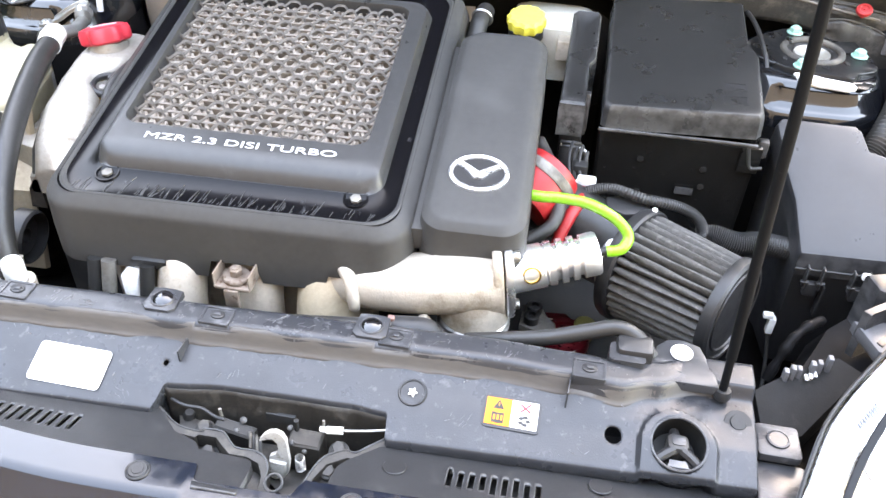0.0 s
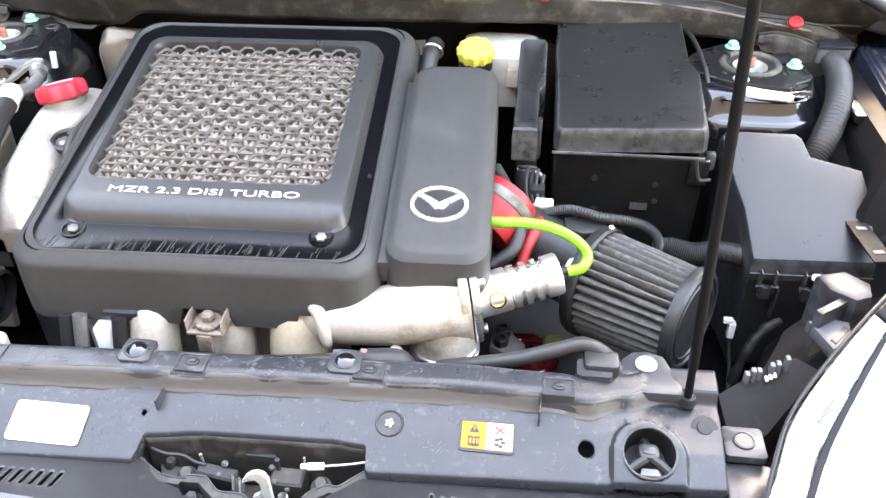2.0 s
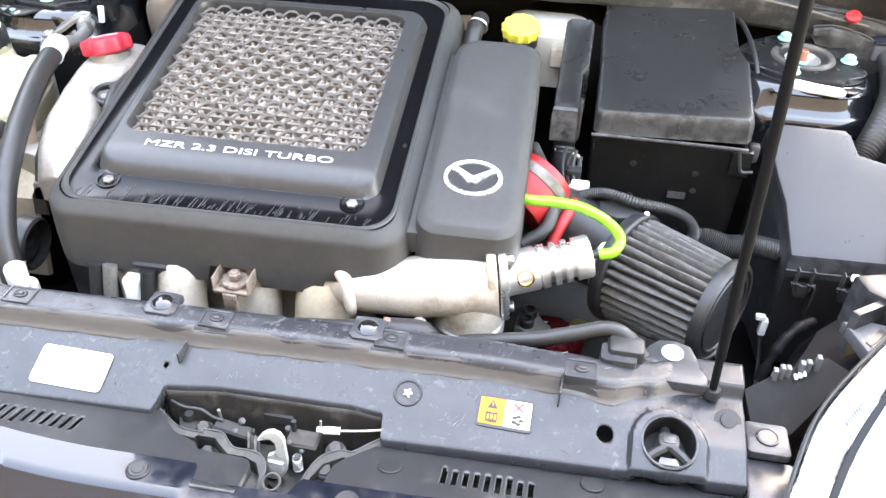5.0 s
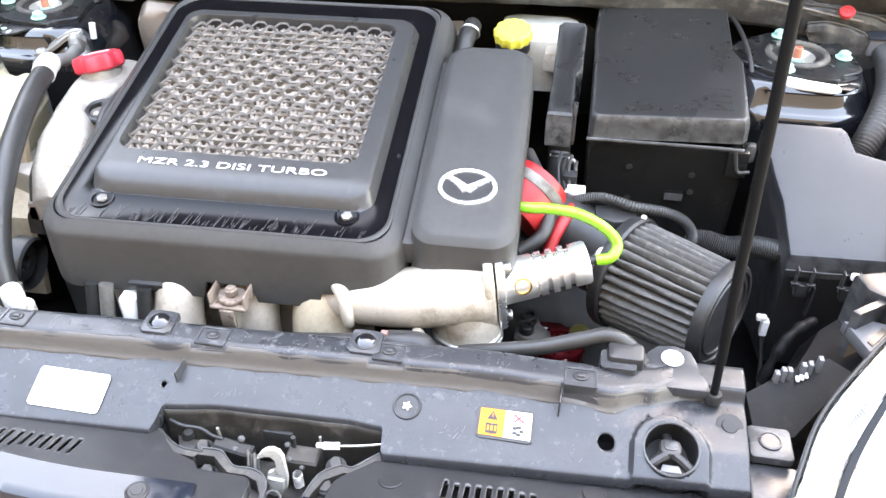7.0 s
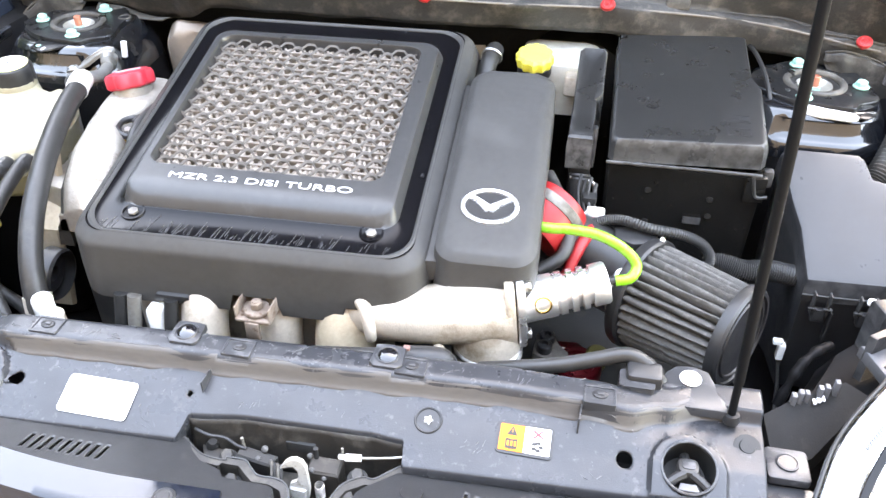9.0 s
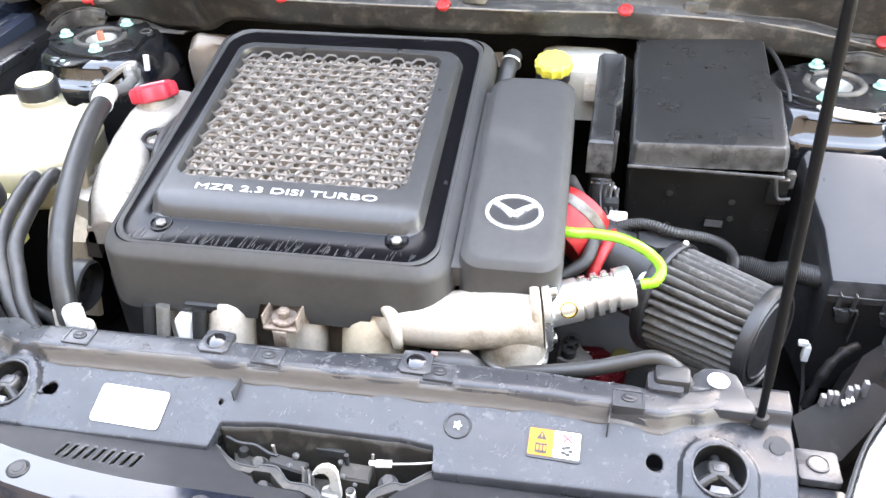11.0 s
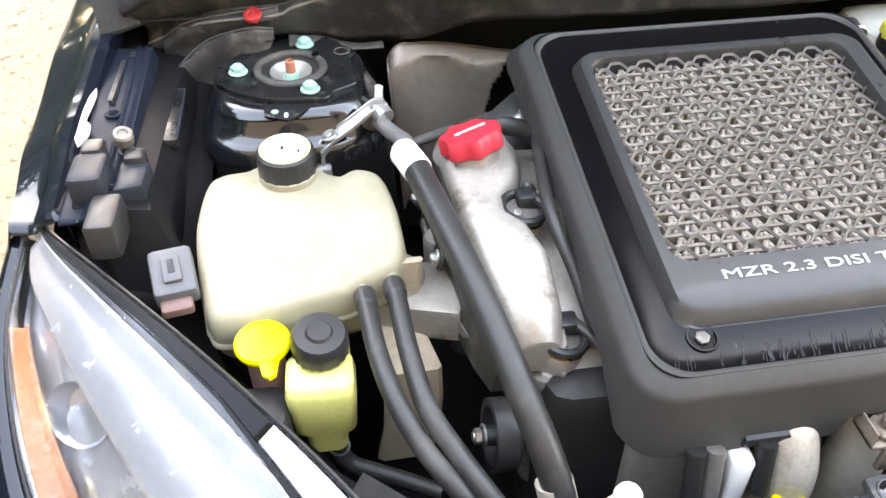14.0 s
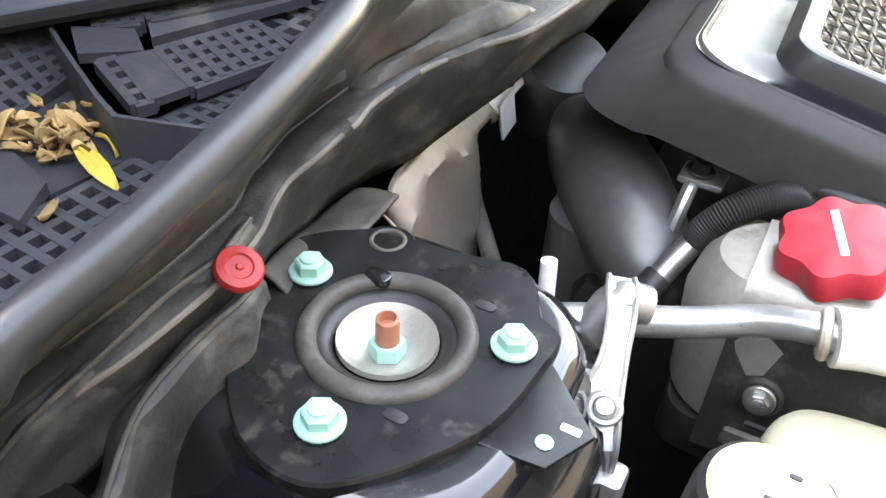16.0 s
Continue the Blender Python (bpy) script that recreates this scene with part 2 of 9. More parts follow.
RIDGE = material("dust_greyed_rubber", (0.06, 0.055, 0.049), 0.55, col2=(0.03, 0.028, 0.026), scale=30, mix=0.4, bump=0.4, bump_scale=300, wear=(0.17, 0.148, 0.122), wear_scale=16, wear_cut=0.48, spread=0.25)
GRILLE = material("faded_grille_plastic", (0.040, 0.041, 0.0465), 0.42, spec=0.42, col2=(0.030, 0.031, 0.0355), scale=30, bump=0.2, wear=(0.08, 0.075, 0.07), wear_scale=25, wear_cut=0.56)
GUIDE = material("matt_black_guide", (0.012, 0.012, 0.012), 0.65, spec=0.2, scale=25, bump=0.2, bump_scale=600, wear=(0.03, 0.028, 0.026), wear_scale=20, wear_cut=0.58)
CONCRETE = material("sandy_concrete", (0.085, 0.075, 0.064), 0.9, col2=(0.055, 0.047, 0.039), scale=3, bump=0.6, bump_scale=60, wear=(0.028, 0.024, 0.019), wear_scale=24, wear_cut=0.55, spread=0.08)
LENS = material("clear_polycarbonate", (0.97, 0.98, 0.99), 0.03, trans=1.0, col2=(0.97, 0.98, 0.99), mix=0.2, ior=1.3)
REFLECT = material("lamp_reflector", (0.46, 0.475, 0.51), 0.22, metal=0.6, col2=(0.36, 0.37, 0.405), mix=0.9, scale=12)
ALLOYP = material("bare_alloy_pipe", (0.40, 0.395, 0.38), 0.34, metal=0.7, col2=(0.29, 0.283, 0.268), scale=60, bump=0.15)
TOWERTOP = material("dusty_tower_paint", (0.0085, 0.009, 0.010), 0.24, spec=0.45, scale=14, wear=(0.062, 0.055, 0.047), wear_scale=60, wear_cut=0.57, spread=0.16, rough2=0.5)
CASING = material("grimy_alloy_casing", (0.20, 0.188, 0.17), 0.5, metal=0.5, col2=(0.12, 0.11, 0.10), scale=24, bump=0.4, bump_scale=300, wear=(0.06, 0.052, 0.045), wear_scale=18, wear_cut=0.5, spread=0.2)
BEZEL = material("lamp_bezel_grey", (0.15, 0.154, 0.163), 0.25, metal=0.4, mix=0.2)
LAMPFL = material("silvered_lens_flange", (0.30, 0.315, 0.345), 0.25, metal=0.5, col2=(0.20, 0.21, 0.235), scale=30, mix=0.6, wear=(0.46, 0.47, 0.49), wear_scale=25, wear_cut=0.55)
AMBER = material("amber_reflector", (0.42, 0.17, 0.09), 0.3, scale=40, col2=(0.55, 0.36, 0.27), mix=0.7, wear=(0.50, 0.45, 0.42), wear_scale=30, wear_cut=0.5, spread=0.2)
# the blue-grey base colour stands in for mirrored sky
GLASS = material("windscreen_glass_sky_tint", (0.085, 0.097, 0.125), 0.12, spec=0.7, col2=(0.075, 0.087, 0.112), scale=5, mix=0.3, coat=0.5)
GREYCON = material("grey_connector", (0.105, 0.106, 0.112), 0.5, scale=60, wear=(0.19, 0.185, 0.18), wear_scale=40)
PINK = material("dull_pink_plastic", (0.20, 0.11, 0.095), 0.5, scale=60)
COPPERY = material("rust_red_nut", (0.45, 0.16, 0.10), 0.6, col2=(0.34, 0.12, 0.08), scale=200)
BARK = material("tree_bark", (0.12, 0.09, 0.065), 0.85, scale=6, bump=0.6, bump_scale=40)
FOLIAGE = material("green_leaves", (0.035, 0.06, 0.02), 0.5, col2=(0.022, 0.038, 0.013), scale=2)

# ---- builders ----
def mesh_of(name, bm, mat):
    bmesh.ops.recalc_face_normals(bm, faces=bm.faces)
    me = bpy.data.meshes.new(name)
    bm.to_mesh(me)
    bm.free()
    me.materials.append(mat)
    return me


def smooth(me, angle=35):
    for p in me.polygons:
        p.use_smooth = True
    me.set_sharp_from_angle(angle=radians(angle))


def part(name, bm, mat, parent=None, label="", angle=35):
    me = mesh_of(name, bm, mat)
    smooth(me, angle)
    ob = new(name, me)
    if parent:
        ob.parent = parent
    if label:
        ob["label"] = label
    return ob


def thing(name, label, category, at=(0, 0, 0), rot=(0, 0, 0), group="", kind=""):
    ob = new(name)
    ob.empty_display_size = 0.02
    ob.matrix_world = pose(*at, *rot)
    return tagged(ob, label, category, group, kind)


def rounded(x0, x1, y0, y1, r, seg=6):
    """A rounded rectangle, anticlockwise."""
    out = []
    for cx, cy, a0 in ((x1 - r, y0 + r, -90), (x1 - r, y1 - r, 0), (x0 + r, y1 - r, 90), (x0 + r, y0 + r, 180)):
        for i in range(seg + 1):
            a = radians(a0 + 90 * i / seg)
            out.append((cx + r * math.cos(a), cy + r * math.sin(a)))
    return out


def dense(pts, step):
    """A closed outline with points no further apart than step."""
    out = []
    for (x0, y0), (x1, y1) in zip(pts, pts[1:] + pts[:1]):
        k = max(1, int(math.hypot(x1 - x0, y1 - y0) / step))
        out += [(x0 + (x1 - x0) * i / k, y0 + (y1 - y0) * i / k) for i in range(k)]
    return out


def loft(bm, rings, cap0=True, cap1=True, closed=True):
    """Skins rings of equally many 3D points."""
    vs = [[bm.verts.new(p) for p in ring] for ring in rings]
    n = len(vs[0])
    for a, b in zip(vs, vs[1:]):
        for i in range(n if closed else n - 1):
            j = (i + 1) % n
            bm.faces.new((a[i], a[j], b[j], b[i]))
    if cap0:
        bm.faces.new(vs[0][::-1])
    if cap1:
        bm.faces.new(vs[-1])
    return bm


def prism(outline, z0, z1, bevel=0.0, bm=None, top=1.0, c=None):
    """An upright prism with a bevelled top and bottom; top scales the upper outline about c."""
    bm = bm or bmesh.new()
    cx = sum(p[0] for p in outline) / len(outline) if c is None else c[0]
    cy = sum(p[1] for p in outline) / len(outline) if c is None else c[1]
    w = max(abs(p[0] - cx) for p in outline) or 1
    h = max(abs(p[1] - cy) for p in outline) or 1

    def ring(z, inset, k):
        return [(cx + (x - cx) * k * (1 - inset / w), cy + (y - cy) * k * (1 - inset / h), z) for x, y in outline]
    rings = [ring(z0, bevel, 1), ring(z0 + bevel, 0, 1), ring(z1 - bevel, 0, top), ring(z1 - 0.3 * bevel, 0.3 * bevel, top), ring(z1, bevel, top)] if bevel else [ring(z0, 0, 1), ring(z1, 0, top)]
    return loft(bm, rings)


def box(x0, x1, y0, y1, z0, z1, bevel=0.002, bm=None, r=None):
    return prism(rounded(x0, x1, y0, y1, r if r else max(bevel, 0.0008), 2 if not r else 5), z0, z1, bevel, bm)


def frames_along(pts):
    pts = [Vector(p) for p in pts]
    up = None
    for i, p in enumerate(pts):
        t = (pts[min(i + 1, len(pts) - 1)] - pts[max(i - 1, 0)]).normalized()
        if up is None:
            up = t.orthogonal().normalized()
        up = (up - t * up.dot(t)).normalized()
        yield p, t, up, t.cross(up)


def spline(pts, k=8):
    """Catmull-Rom through the points."""
    p = [Vector(q) for q in pts]
    p = [2 * p[0] - p[1]] + p + [2 * p[-1] - p[-2]]
    out = []
    for a, b, c, d in zip(p, p[1:], p[2:], p[3:]):
        for i in range(k):
            t = i / k
            out.append(0.5 * (2 * b + (c - a) * t + (2 * a - 5 * b + 4 * c - d) * t * t + (3 * b - a - 3 * c + d) * t ** 3))
    return out + [p[-2]]


def tube(pts, r, seg=12, k=8, bm=None, hollow=0.0, ribs=0.0, radius=None):
    """A hose through the points. ribs: the height of corrugations; radius: a function of the way along, 0 to 1."""
    bm = bm or bmesh.new()
    path = spline(pts, k) if len(pts) > 2 else [Vector(pts[0]), Vector(pts[1])]
    rings, n = [], len(path)
    for i, (p, t, u, v) in enumerate(frames_along(path)):
        rr = r * (radius(i / (n - 1)) if radius else 1) + (ribs if i % 2 else 0)
        rings.append([p + rr * (math.cos(2 * math.pi * j / seg) * u + math.sin(2 * math.pi * j / seg) * v) for j in range(seg)])
    if hollow:
        p, t, u, v = list(frames_along(path))[-1]
        rings.append([p + hollow * (math.cos(2 * math.pi * j / seg) * u + math.sin(2 * math.pi * j / seg) * v) for j in range(seg)])
        rings.append([q - 0.01 * t for q in rings[-1]])
    return loft(bm, rings)


def lathe(profile, p0, axis, seg=24, bm=None, lobes=0, lobe=0.0):
    """Turns (radius, along) pairs about an axis from p0."""
    bm = bm or bmesh.new()
    t = Vector(axis).normalized()
    u = t.orthogonal().normalized()
    if abs(t.z) > 0.9:
        u = (Vector((1, 0, 0)) - t * t.x).normalized()
    v = t.cross(u)
    p0 = Vector(p0)
    rings = []
    for r, h in profile:
        rings.append([p0 + t * h + (max(r, 1e-5) * (1 + lobe * math.cos(lobes * 2 * math.pi * j / seg))) * (math.cos(2 * math.pi * j / seg) * u + math.sin(2 * math.pi * j / seg) * v) for j in range(seg)])
    shut = profile[-1][0] > 0.001
    return loft(bm, rings, shut, shut)


def disc(p0, axis, r, h, seg=20, bevel=0.001, bm=None, r1=None):
    r1 = r if r1 is None else r1
    return lathe([(r - bevel, 0), (r, bevel), (r1, h - bevel), (r1 - bevel, h)], p0, axis, seg, bm)


def hexbolt(name, p0, axis, parent, mat, size=0.008, washer=0.0, height=0.008, label=""):
    """A hexagon bolt head with its flange."""
    bm = bmesh.new()
    t = Vector(axis).normalized()
    if washer:
        disc(p0, t, washer, 0.0028, 20, 0.0008, bm)
    lathe([(size * 0.95, 0.001), (size, 0.002), (size, height - 0.001), (size * 0.86, height)], p0, t, 6, bm)
    lathe([(size * 0.62, height - 0.0002), (size * 0.6, height + 0.0012), (size * 0.45, height + 0.0016)], p0, t, 14, bm)
    return part(name, bm, mat, parent, label, 30)


def torus(c, axis, r, q, seg=28, sub=8, bm=None):
    bm = bm or bmesh.new()
    t = Vector(axis).normalized()
    u = t.orthogonal().normalized()
    v = t.cross(u)
    c = Vector(c)
    vs = []
    for i in range(seg):
        a = 2 * math.pi * i / seg
        d = math.cos(a) * u + math.sin(a) * v
        vs.append([bm.verts.new(c + d * (r + q * math.cos(2 * math.pi * j / sub)) + t * q * math.sin(2 * math.pi * j / sub)) for j in range(sub)])
    for i in range(seg):
        a, b = vs[i], vs[(i + 1) % seg]
        for j in range(sub):
            bm.faces.new((a[j], b[j], b[(j + 1) % sub], a[(j + 1) % sub]))
    return bm


def sheet(name, nx, ny, fn, mat, parent=None, thick=0.003, label="", keep=None, snap=()):
    """A curved sheet: fn(i / nx, j / ny) gives its points; keep(centre) drops faces; snap: (centre, radius) circles for the holes' rims, in plan."""
    bm = bmesh.new()
    vs = [[bm.verts.new(fn(i / nx, j / ny)) for j in range(ny + 1)] for i in range(nx + 1)]
    for i in range(nx):
        for j in range(ny):
            bm.faces.new((vs[i][j], vs[i + 1][j], vs[i + 1][j + 1], vs[i][j + 1]))
    if keep:
        bmesh.ops.delete(bm, geom=[f for f in bm.faces if not keep(f.calc_center_median())], context="FACES")
        for v in bm.verts:
            if v.is_boundary:
                for (cx, cy), r in snap:
                    d = Vector((v.co.x - cx, v.co.y - cy))
                    if d.length < r * 1.6 + 0.004:
                        d = d.normalized() * r
                        v.co.x, v.co.y = cx + d.x, cy + d.y
    ob = part(name, bm, mat, parent, label, 40)
    if thick:
        mod = ob.modifiers.new("thickness", "SOLIDIFY")
        mod.thickness, mod.offset = thick, -1
    return ob


def lettering(name, text, size, depth, mat, parent, at, rot=(0, 0, 0), align="CENTER", squeeze=1.0):
    cu = bpy.data.curves.new(name, "FONT")
    cu.body, cu.size, cu.extrude, cu.align_x, cu.align_y = text, size, depth, align, "CENTER"
    tmp = bpy.data.objects.new(name, cu)
    me = bpy.data.meshes.new_from_object(tmp)
    bpy.data.objects.remove(tmp)
    me.transform(Matrix.Diagonal((squeeze, 1, 1, 1)))
    me.materials.clear()
    me.materials.append(mat)
    ob = new(name, me)
    ob.parent = parent
    ob.matrix_local = pose(*at, *rot)
    return ob

# ---- ground and the car's body ----
def ground():
    bm = bmesh.new()
    n = 48
    def q(i):
        s = (i / n) * 2 - 1
        return 60 * s * abs(s) ** 1.6
    vs = [[bm.verts.new((q(i), q(j), 0.006 * noise.noise((q(i) * 2, q(j) * 2, 0)))) for j in range(n + 1)] for i in range(n + 1)]
    for i in range(n):
        for j in range(n):
            bm.faces.new((vs[i][j], vs[i + 1][j], vs[i + 1][j + 1], vs[i][j + 1]))
    tagged(part("ground", bm, CONCRETE), "pale sunlit concrete driveway with dirt and litter", "ground", kind="structure")


ground()
INNERW = material("dusty_inner_wing_paint", (0.008, 0.008, 0.009), 0.45, spec=0.08, col2=(0.013, 0.012, 0.011), scale=14, mix=0.6, wear=(0.030, 0.0265, 0.023), wear_scale=14, wear_cut=0.58, spread=0.25, bump=0.1, bump_scale=300)
# unseen wall, added to darken front faces and what they mirror
BLOCKER = material("dark_brown_blocker_wall", (0.075, 0.066, 0.057), 0.9, col2=(0.055, 0.048, 0.042), scale=1.5, bump=0.4, bump_scale=50)
tagged(part("wall_south", box(-7.0, 7.0, -3.4, -3.2, 0.0, 5.4, 0.02), BLOCKER), "unseen dark brown wall added to cut light from the front", "wall", kind="structure")
car = thing("car_body", "black car front with its bonnet open, paint dusty inside", "car", (0, 0.9, 0))


def body(name, bm, mat, label="", angle=35):
    ob = part(name, bm, mat, None, label, angle)
    ob.parent = car
    ob.matrix_parent_inverse = car.matrix_world.inverted()
    return ob


def adopt(ob, parent=None):
    p = parent or car
    ob.parent = p
    ob.matrix_parent_inverse = Matrix.Translation((0, 0.9, 0)).inverted() if p == car else Matrix.Identity(4)
    return ob


def lerp(rows, x):
    """Straight interpolation in rows of (x, value, ...)."""
    if x <= rows[0][0]:
        return rows[0][1:]
    for a, b in zip(rows, rows[1:]):
        if x <= b[0]:
            t = (x - a[0]) / (b[0] - a[0])
            t = t * t * (3 - 2 * t)
            return tuple(u + (v - u) * t for u, v in zip(a[1:], b[1:]))
    return rows[-1][1:]


# wings: the top edge beside the bay, the shoulder and the outer side
WING = [(0.60, 0.45, 0.72, 0.78, 0.62), (0.70, 0.54, 0.76, 0.78, 0.68), (0.80, 0.635, 0.80, 0.787, 0.70), (0.90, 0.725, 0.84, 0.80, 0.79), (0.965, 0.766, 0.862, 0.822, 0.815), (1.10, 0.765, 0.887, 0.850, 0.800), (1.30, 0.757, 0.916, 0.862, 0.815), (1.60, 0.745, 0.955, 0.865, 0.84)]


def wing(side):
    def fn(u, v):
        y = 0.950 + 0.715 * u
        xe, ze, xo, zo = lerp(WING, y)
        prof = [(xe - 0.012, ze - 0.035), (xe - 0.010, ze - 0.006), (xe, ze), (xe + 0.012, ze - 0.004), (xe + 0.022, ze - 0.014), ((xe + xo) / 2 + 0.016, (ze + zo) / 2 + 0.012), (xo, zo), (xo + 0.006, zo - 0.06), (xo + 0.004, zo - 0.2), (xo - 0.03, 0.30)]
        k = v * (len(prof) - 1)
        i = min(int(k), len(prof) - 2)
        a, b = prof[i], prof[i + 1]
        return (side * (a[0] + (b[0] - a[0]) * (k - i)), y, a[1] + (b[1] - a[1]) * (k - i))
    adopt(sheet("wing", 40, 36, fn, PAINT, None, 0.002, "glossy black painted front wing"))


wing(-1), wing(1)

# bumper skin: an upper flange that sweeps back to the lamps, then the rounded nose
def bumper_back(x):
    """The rear edge of the bumper's flange, notched under the latch."""
    a = abs(x - 0.03)
    n = max(0.0, min(1.0, (x + 0.016) / 0.004)) * max(0.0, min(1.0, (0.074 - x) / 0.004))
    return 0.4655 + 0.028 * x + (0.036 if x < 0.03 else 0.025) * max(0.0, (a - 0.12) / 0.25) ** 2 - 0.016 * n


def bumper_fn(u, v):
    x = 0.03 + (u * 2 - 1) * 0.462
    a = abs(x - 0.03)
    yb = bumper_back(x)
    zt = 0.778 - 0.10 * max(0, a - 0.36) ** 0.9 - 0.25 * max(0, a - 0.45)
    prof = [(0.0, -0.012), (-0.003, 0.0), (-0.038, 0.0005), (-0.043, -0.003), (-0.09, -0.036), (-0.135, -0.078), (-0.165, -0.12), (-0.18, -0.20), (-0.185, -0.35), (-0.15, -0.55)]
    k = v * (len(prof) - 1)
    i = min(int(k), len(prof) - 2)
    p, q = prof[i], prof[i + 1]
    t = k - i
    nose = 0.10 * (a / 0.8) ** 2 * v
    return (x, yb + p[0] + (q[0] - p[0]) * t + nose, zt + p[1] + (q[1] - p[1]) * t)


adopt(sheet("bumper", 240, 36, bumper_fn, PAINT, None, 0.003, "glossy black painted front bumper reflecting the sky"))
for bx, by in ((-0.060, 0.446), (-0.237, 0.452), (0.118, 0.451), (0.32, 0.465), (-0.421, 0.502), (0.46, 0.478)):
    ab = abs(bx - 0.03)
    bz = 0.7775 - 0.10 * max(0, ab - 0.36) ** 0.9 - 0.25 * max(0, ab - 0.45)
    bm = disc((bx, by, bz), (0, 0.05, 1), 0.0085, 0.0022)
    disc((bx, by, bz + 0.0018), (0, 0.05, 1), 0.0050, 0.0012, bevel=0.0004, bm=bm)
    torus((bx, by, bz + 0.001), (0, 0.05, 1), 0.0092, 0.0011, bm=bm)
    body("push_rivet", bm, BLACK, "black plastic push rivet")

# inner wings, strut towers, firewall
def apron(side):
    def fn(u, v):
        y = 0.60 + 0.75 * u
        xe = lerp(WING, y)[0]
        zt = min(0.885, 0.80 + 0.25 * (y - 0.6))
        zt = zt if y > 0.94 else max(0.70, zt - 0.13 * min(1, (0.94 - y) / 0.05))
        prof = [(xe - 0.018, zt - 0.012), (xe - 0.045, zt - 0.018), (xe - 0.085, zt - 0.022), (xe - 0.10, zt - 0.05), (xe - 0.11, zt - 0.18), (xe - 0.12, 0.45)]
        k = v * (len(prof) - 1)
        i = min(int(k), len(prof) - 2)
        a, b = prof[i], prof[i + 1]
        return (side * (a[0] + (b[0] - a[0]) * (k - i)), y, a[1] + (b[1] - a[1]) * (k - i))
    adopt(sheet("inner_wing", 30, 25, fn, INNERW, None, 0.002, "black painted inner wing panel, dusty"))


apron(-1), apron(1)


def strut_tower(cx, cy, zt, side):
    """The sheet-steel turret over a suspension strut, with its dished top plate, three flange bolts and the rod's nut."""
    def ring_at(half, dz, cut=0.0):
        """A rounded square; cut presses the panel that faces the front corner inwards."""
        out = []
        for i in range(96):
            a = 2 * math.pi * i / 96
            r = half / (abs(math.cos(a)) ** 3.2 + abs(math.sin(a)) ** 3.2) ** (1 / 3.2)
            off = abs((math.degrees(a) - (260 if side < 0 else 280) + 180) % 360 - 180)
            r -= cut * max(0.0, min(1.0, (44 - off) / 5))
            out.append((cx + r * math.cos(a), cy + r * math.sin(a), zt + dz))
        return out
    tops = [(0.001, -0.031, 0), (0.030, -0.030, 0), (0.041, -0.012, 0), (0.052, -0.009, 0), (0.072, -0.006, 0), (0.079, -0.008, 0), (0.0825, -0.0115, 0), (0.0855, -0.0155, 0), (0.0865, -0.0170, 0.0022), (0.0875, -0.0185, 0.0045), (0.0930, -0.0285, 0.005), (0.0985, -0.0385, 0.0045), (0.0995, -0.0403, 0.0022), (0.1005, -0.0420, 0), (0.1035, -0.0480, 0), (0.1055, -0.0550, 0), (0.1065, -0.0640, 0)]
    tw = body("strut_tower", loft(bmesh.new(), [ring_at(*q) for q in tops], True, False), PAINTIN, "glossy black painted strut tower, dusty below", 50)
    part("tower_wall", loft(bmesh.new(), [ring_at(h, d) for h, d in ((0.1066, -0.0635), (0.109, -0.10), (0.118, -0.25), (0.13, -0.45))], False, False), INNERW, tw, "dust-covered lower tower wall", 50)
    def sub(name, bm, mat, label=""):
        o = part(name, bm, mat, tw, label)
        return o
    pts = [(math.cos(radians(a)) * r + cx, math.sin(radians(a)) * r + cy) for a, r in ((-50, .074), (-25, .084), (0, .07), (25, .073), (50, .083), (75, .086), (100, .076), (130, .072), (165, .082), (190, .086), (215, .074), (250, .068), (285, .072), (300, .08))]
    ring = bmesh.new()
    out = [Vector((*p, 0)) for p in pts]
    out = [(q.x, q.y) for q in spline([(*p, 0) for p in pts] + [(*pts[0], 0)], 4)][:-1]
    inner = [(cx + (x - cx) * 0.041 / math.hypot(x - cx, y - cy), cy + (y - cy) * 0.041 / math.hypot(x - cx, y - cy)) for x, y in out]
    loft(ring, [[(x, y, zt - 0.008) for x, y in out], [(x, y, zt - 0.002) for x, y in out], [(cx + (x - cx) * .985, cy + (y - cy) * .985, zt - 0.0005) for x, y in out], [(x, y, zt - 0.0005) for x, y in inner], [(x, y, zt - 0.012) for x, y in inner]], False, False)
    sub("top_plate", ring, TOWERTOP, "black strut top plate")
    sub("bearing_ring", torus((cx, cy, zt - 0.001), (0, 0, 1), 0.0370, 0.0050, 48, 12), RIDGE, "rubber bearing ring, dusty")
    sub("rubber_bush", lathe([(0.035, -0.003), (0.031, -0.002), (0.0280, -0.003), (0.0250, -0.0055), (0.0242, -0.012), (0.0008, -0.016)], (cx, cy, zt), (0, 0, 1), 40), RUBBER)
    sub("dished_washer", lathe([(0.0240, -0.0080), (0.0236, -0.0050), (0.0205, -0.0085), (0.0160, -0.0135), (0.0110, -0.0155), (0.0008, -0.0155)], (cx, cy, zt + 0.0025), (0, 0, 1), 36), WASHER, "pale steel dished washer")
    sub("rod_nut", lathe([(0.0088, 0), (0.009, 0.006), (0.0085, 0.008)], (cx, cy, zt - 0.0125), (0, 0, 1), 6), MINT, "mint green nut")
    sub("piston_rod", lathe([(0.0058, 0), (0.0055, 0.014), (0.0042, 0.015), (0.0036, 0.010)], (cx, cy, zt - 0.005), (0, 0, 1), 14), COPPERY, "rusty red rod end")
    tri_pts = [(0.016, 0.054), (-0.058, -0.004), (0.022, -0.053)]
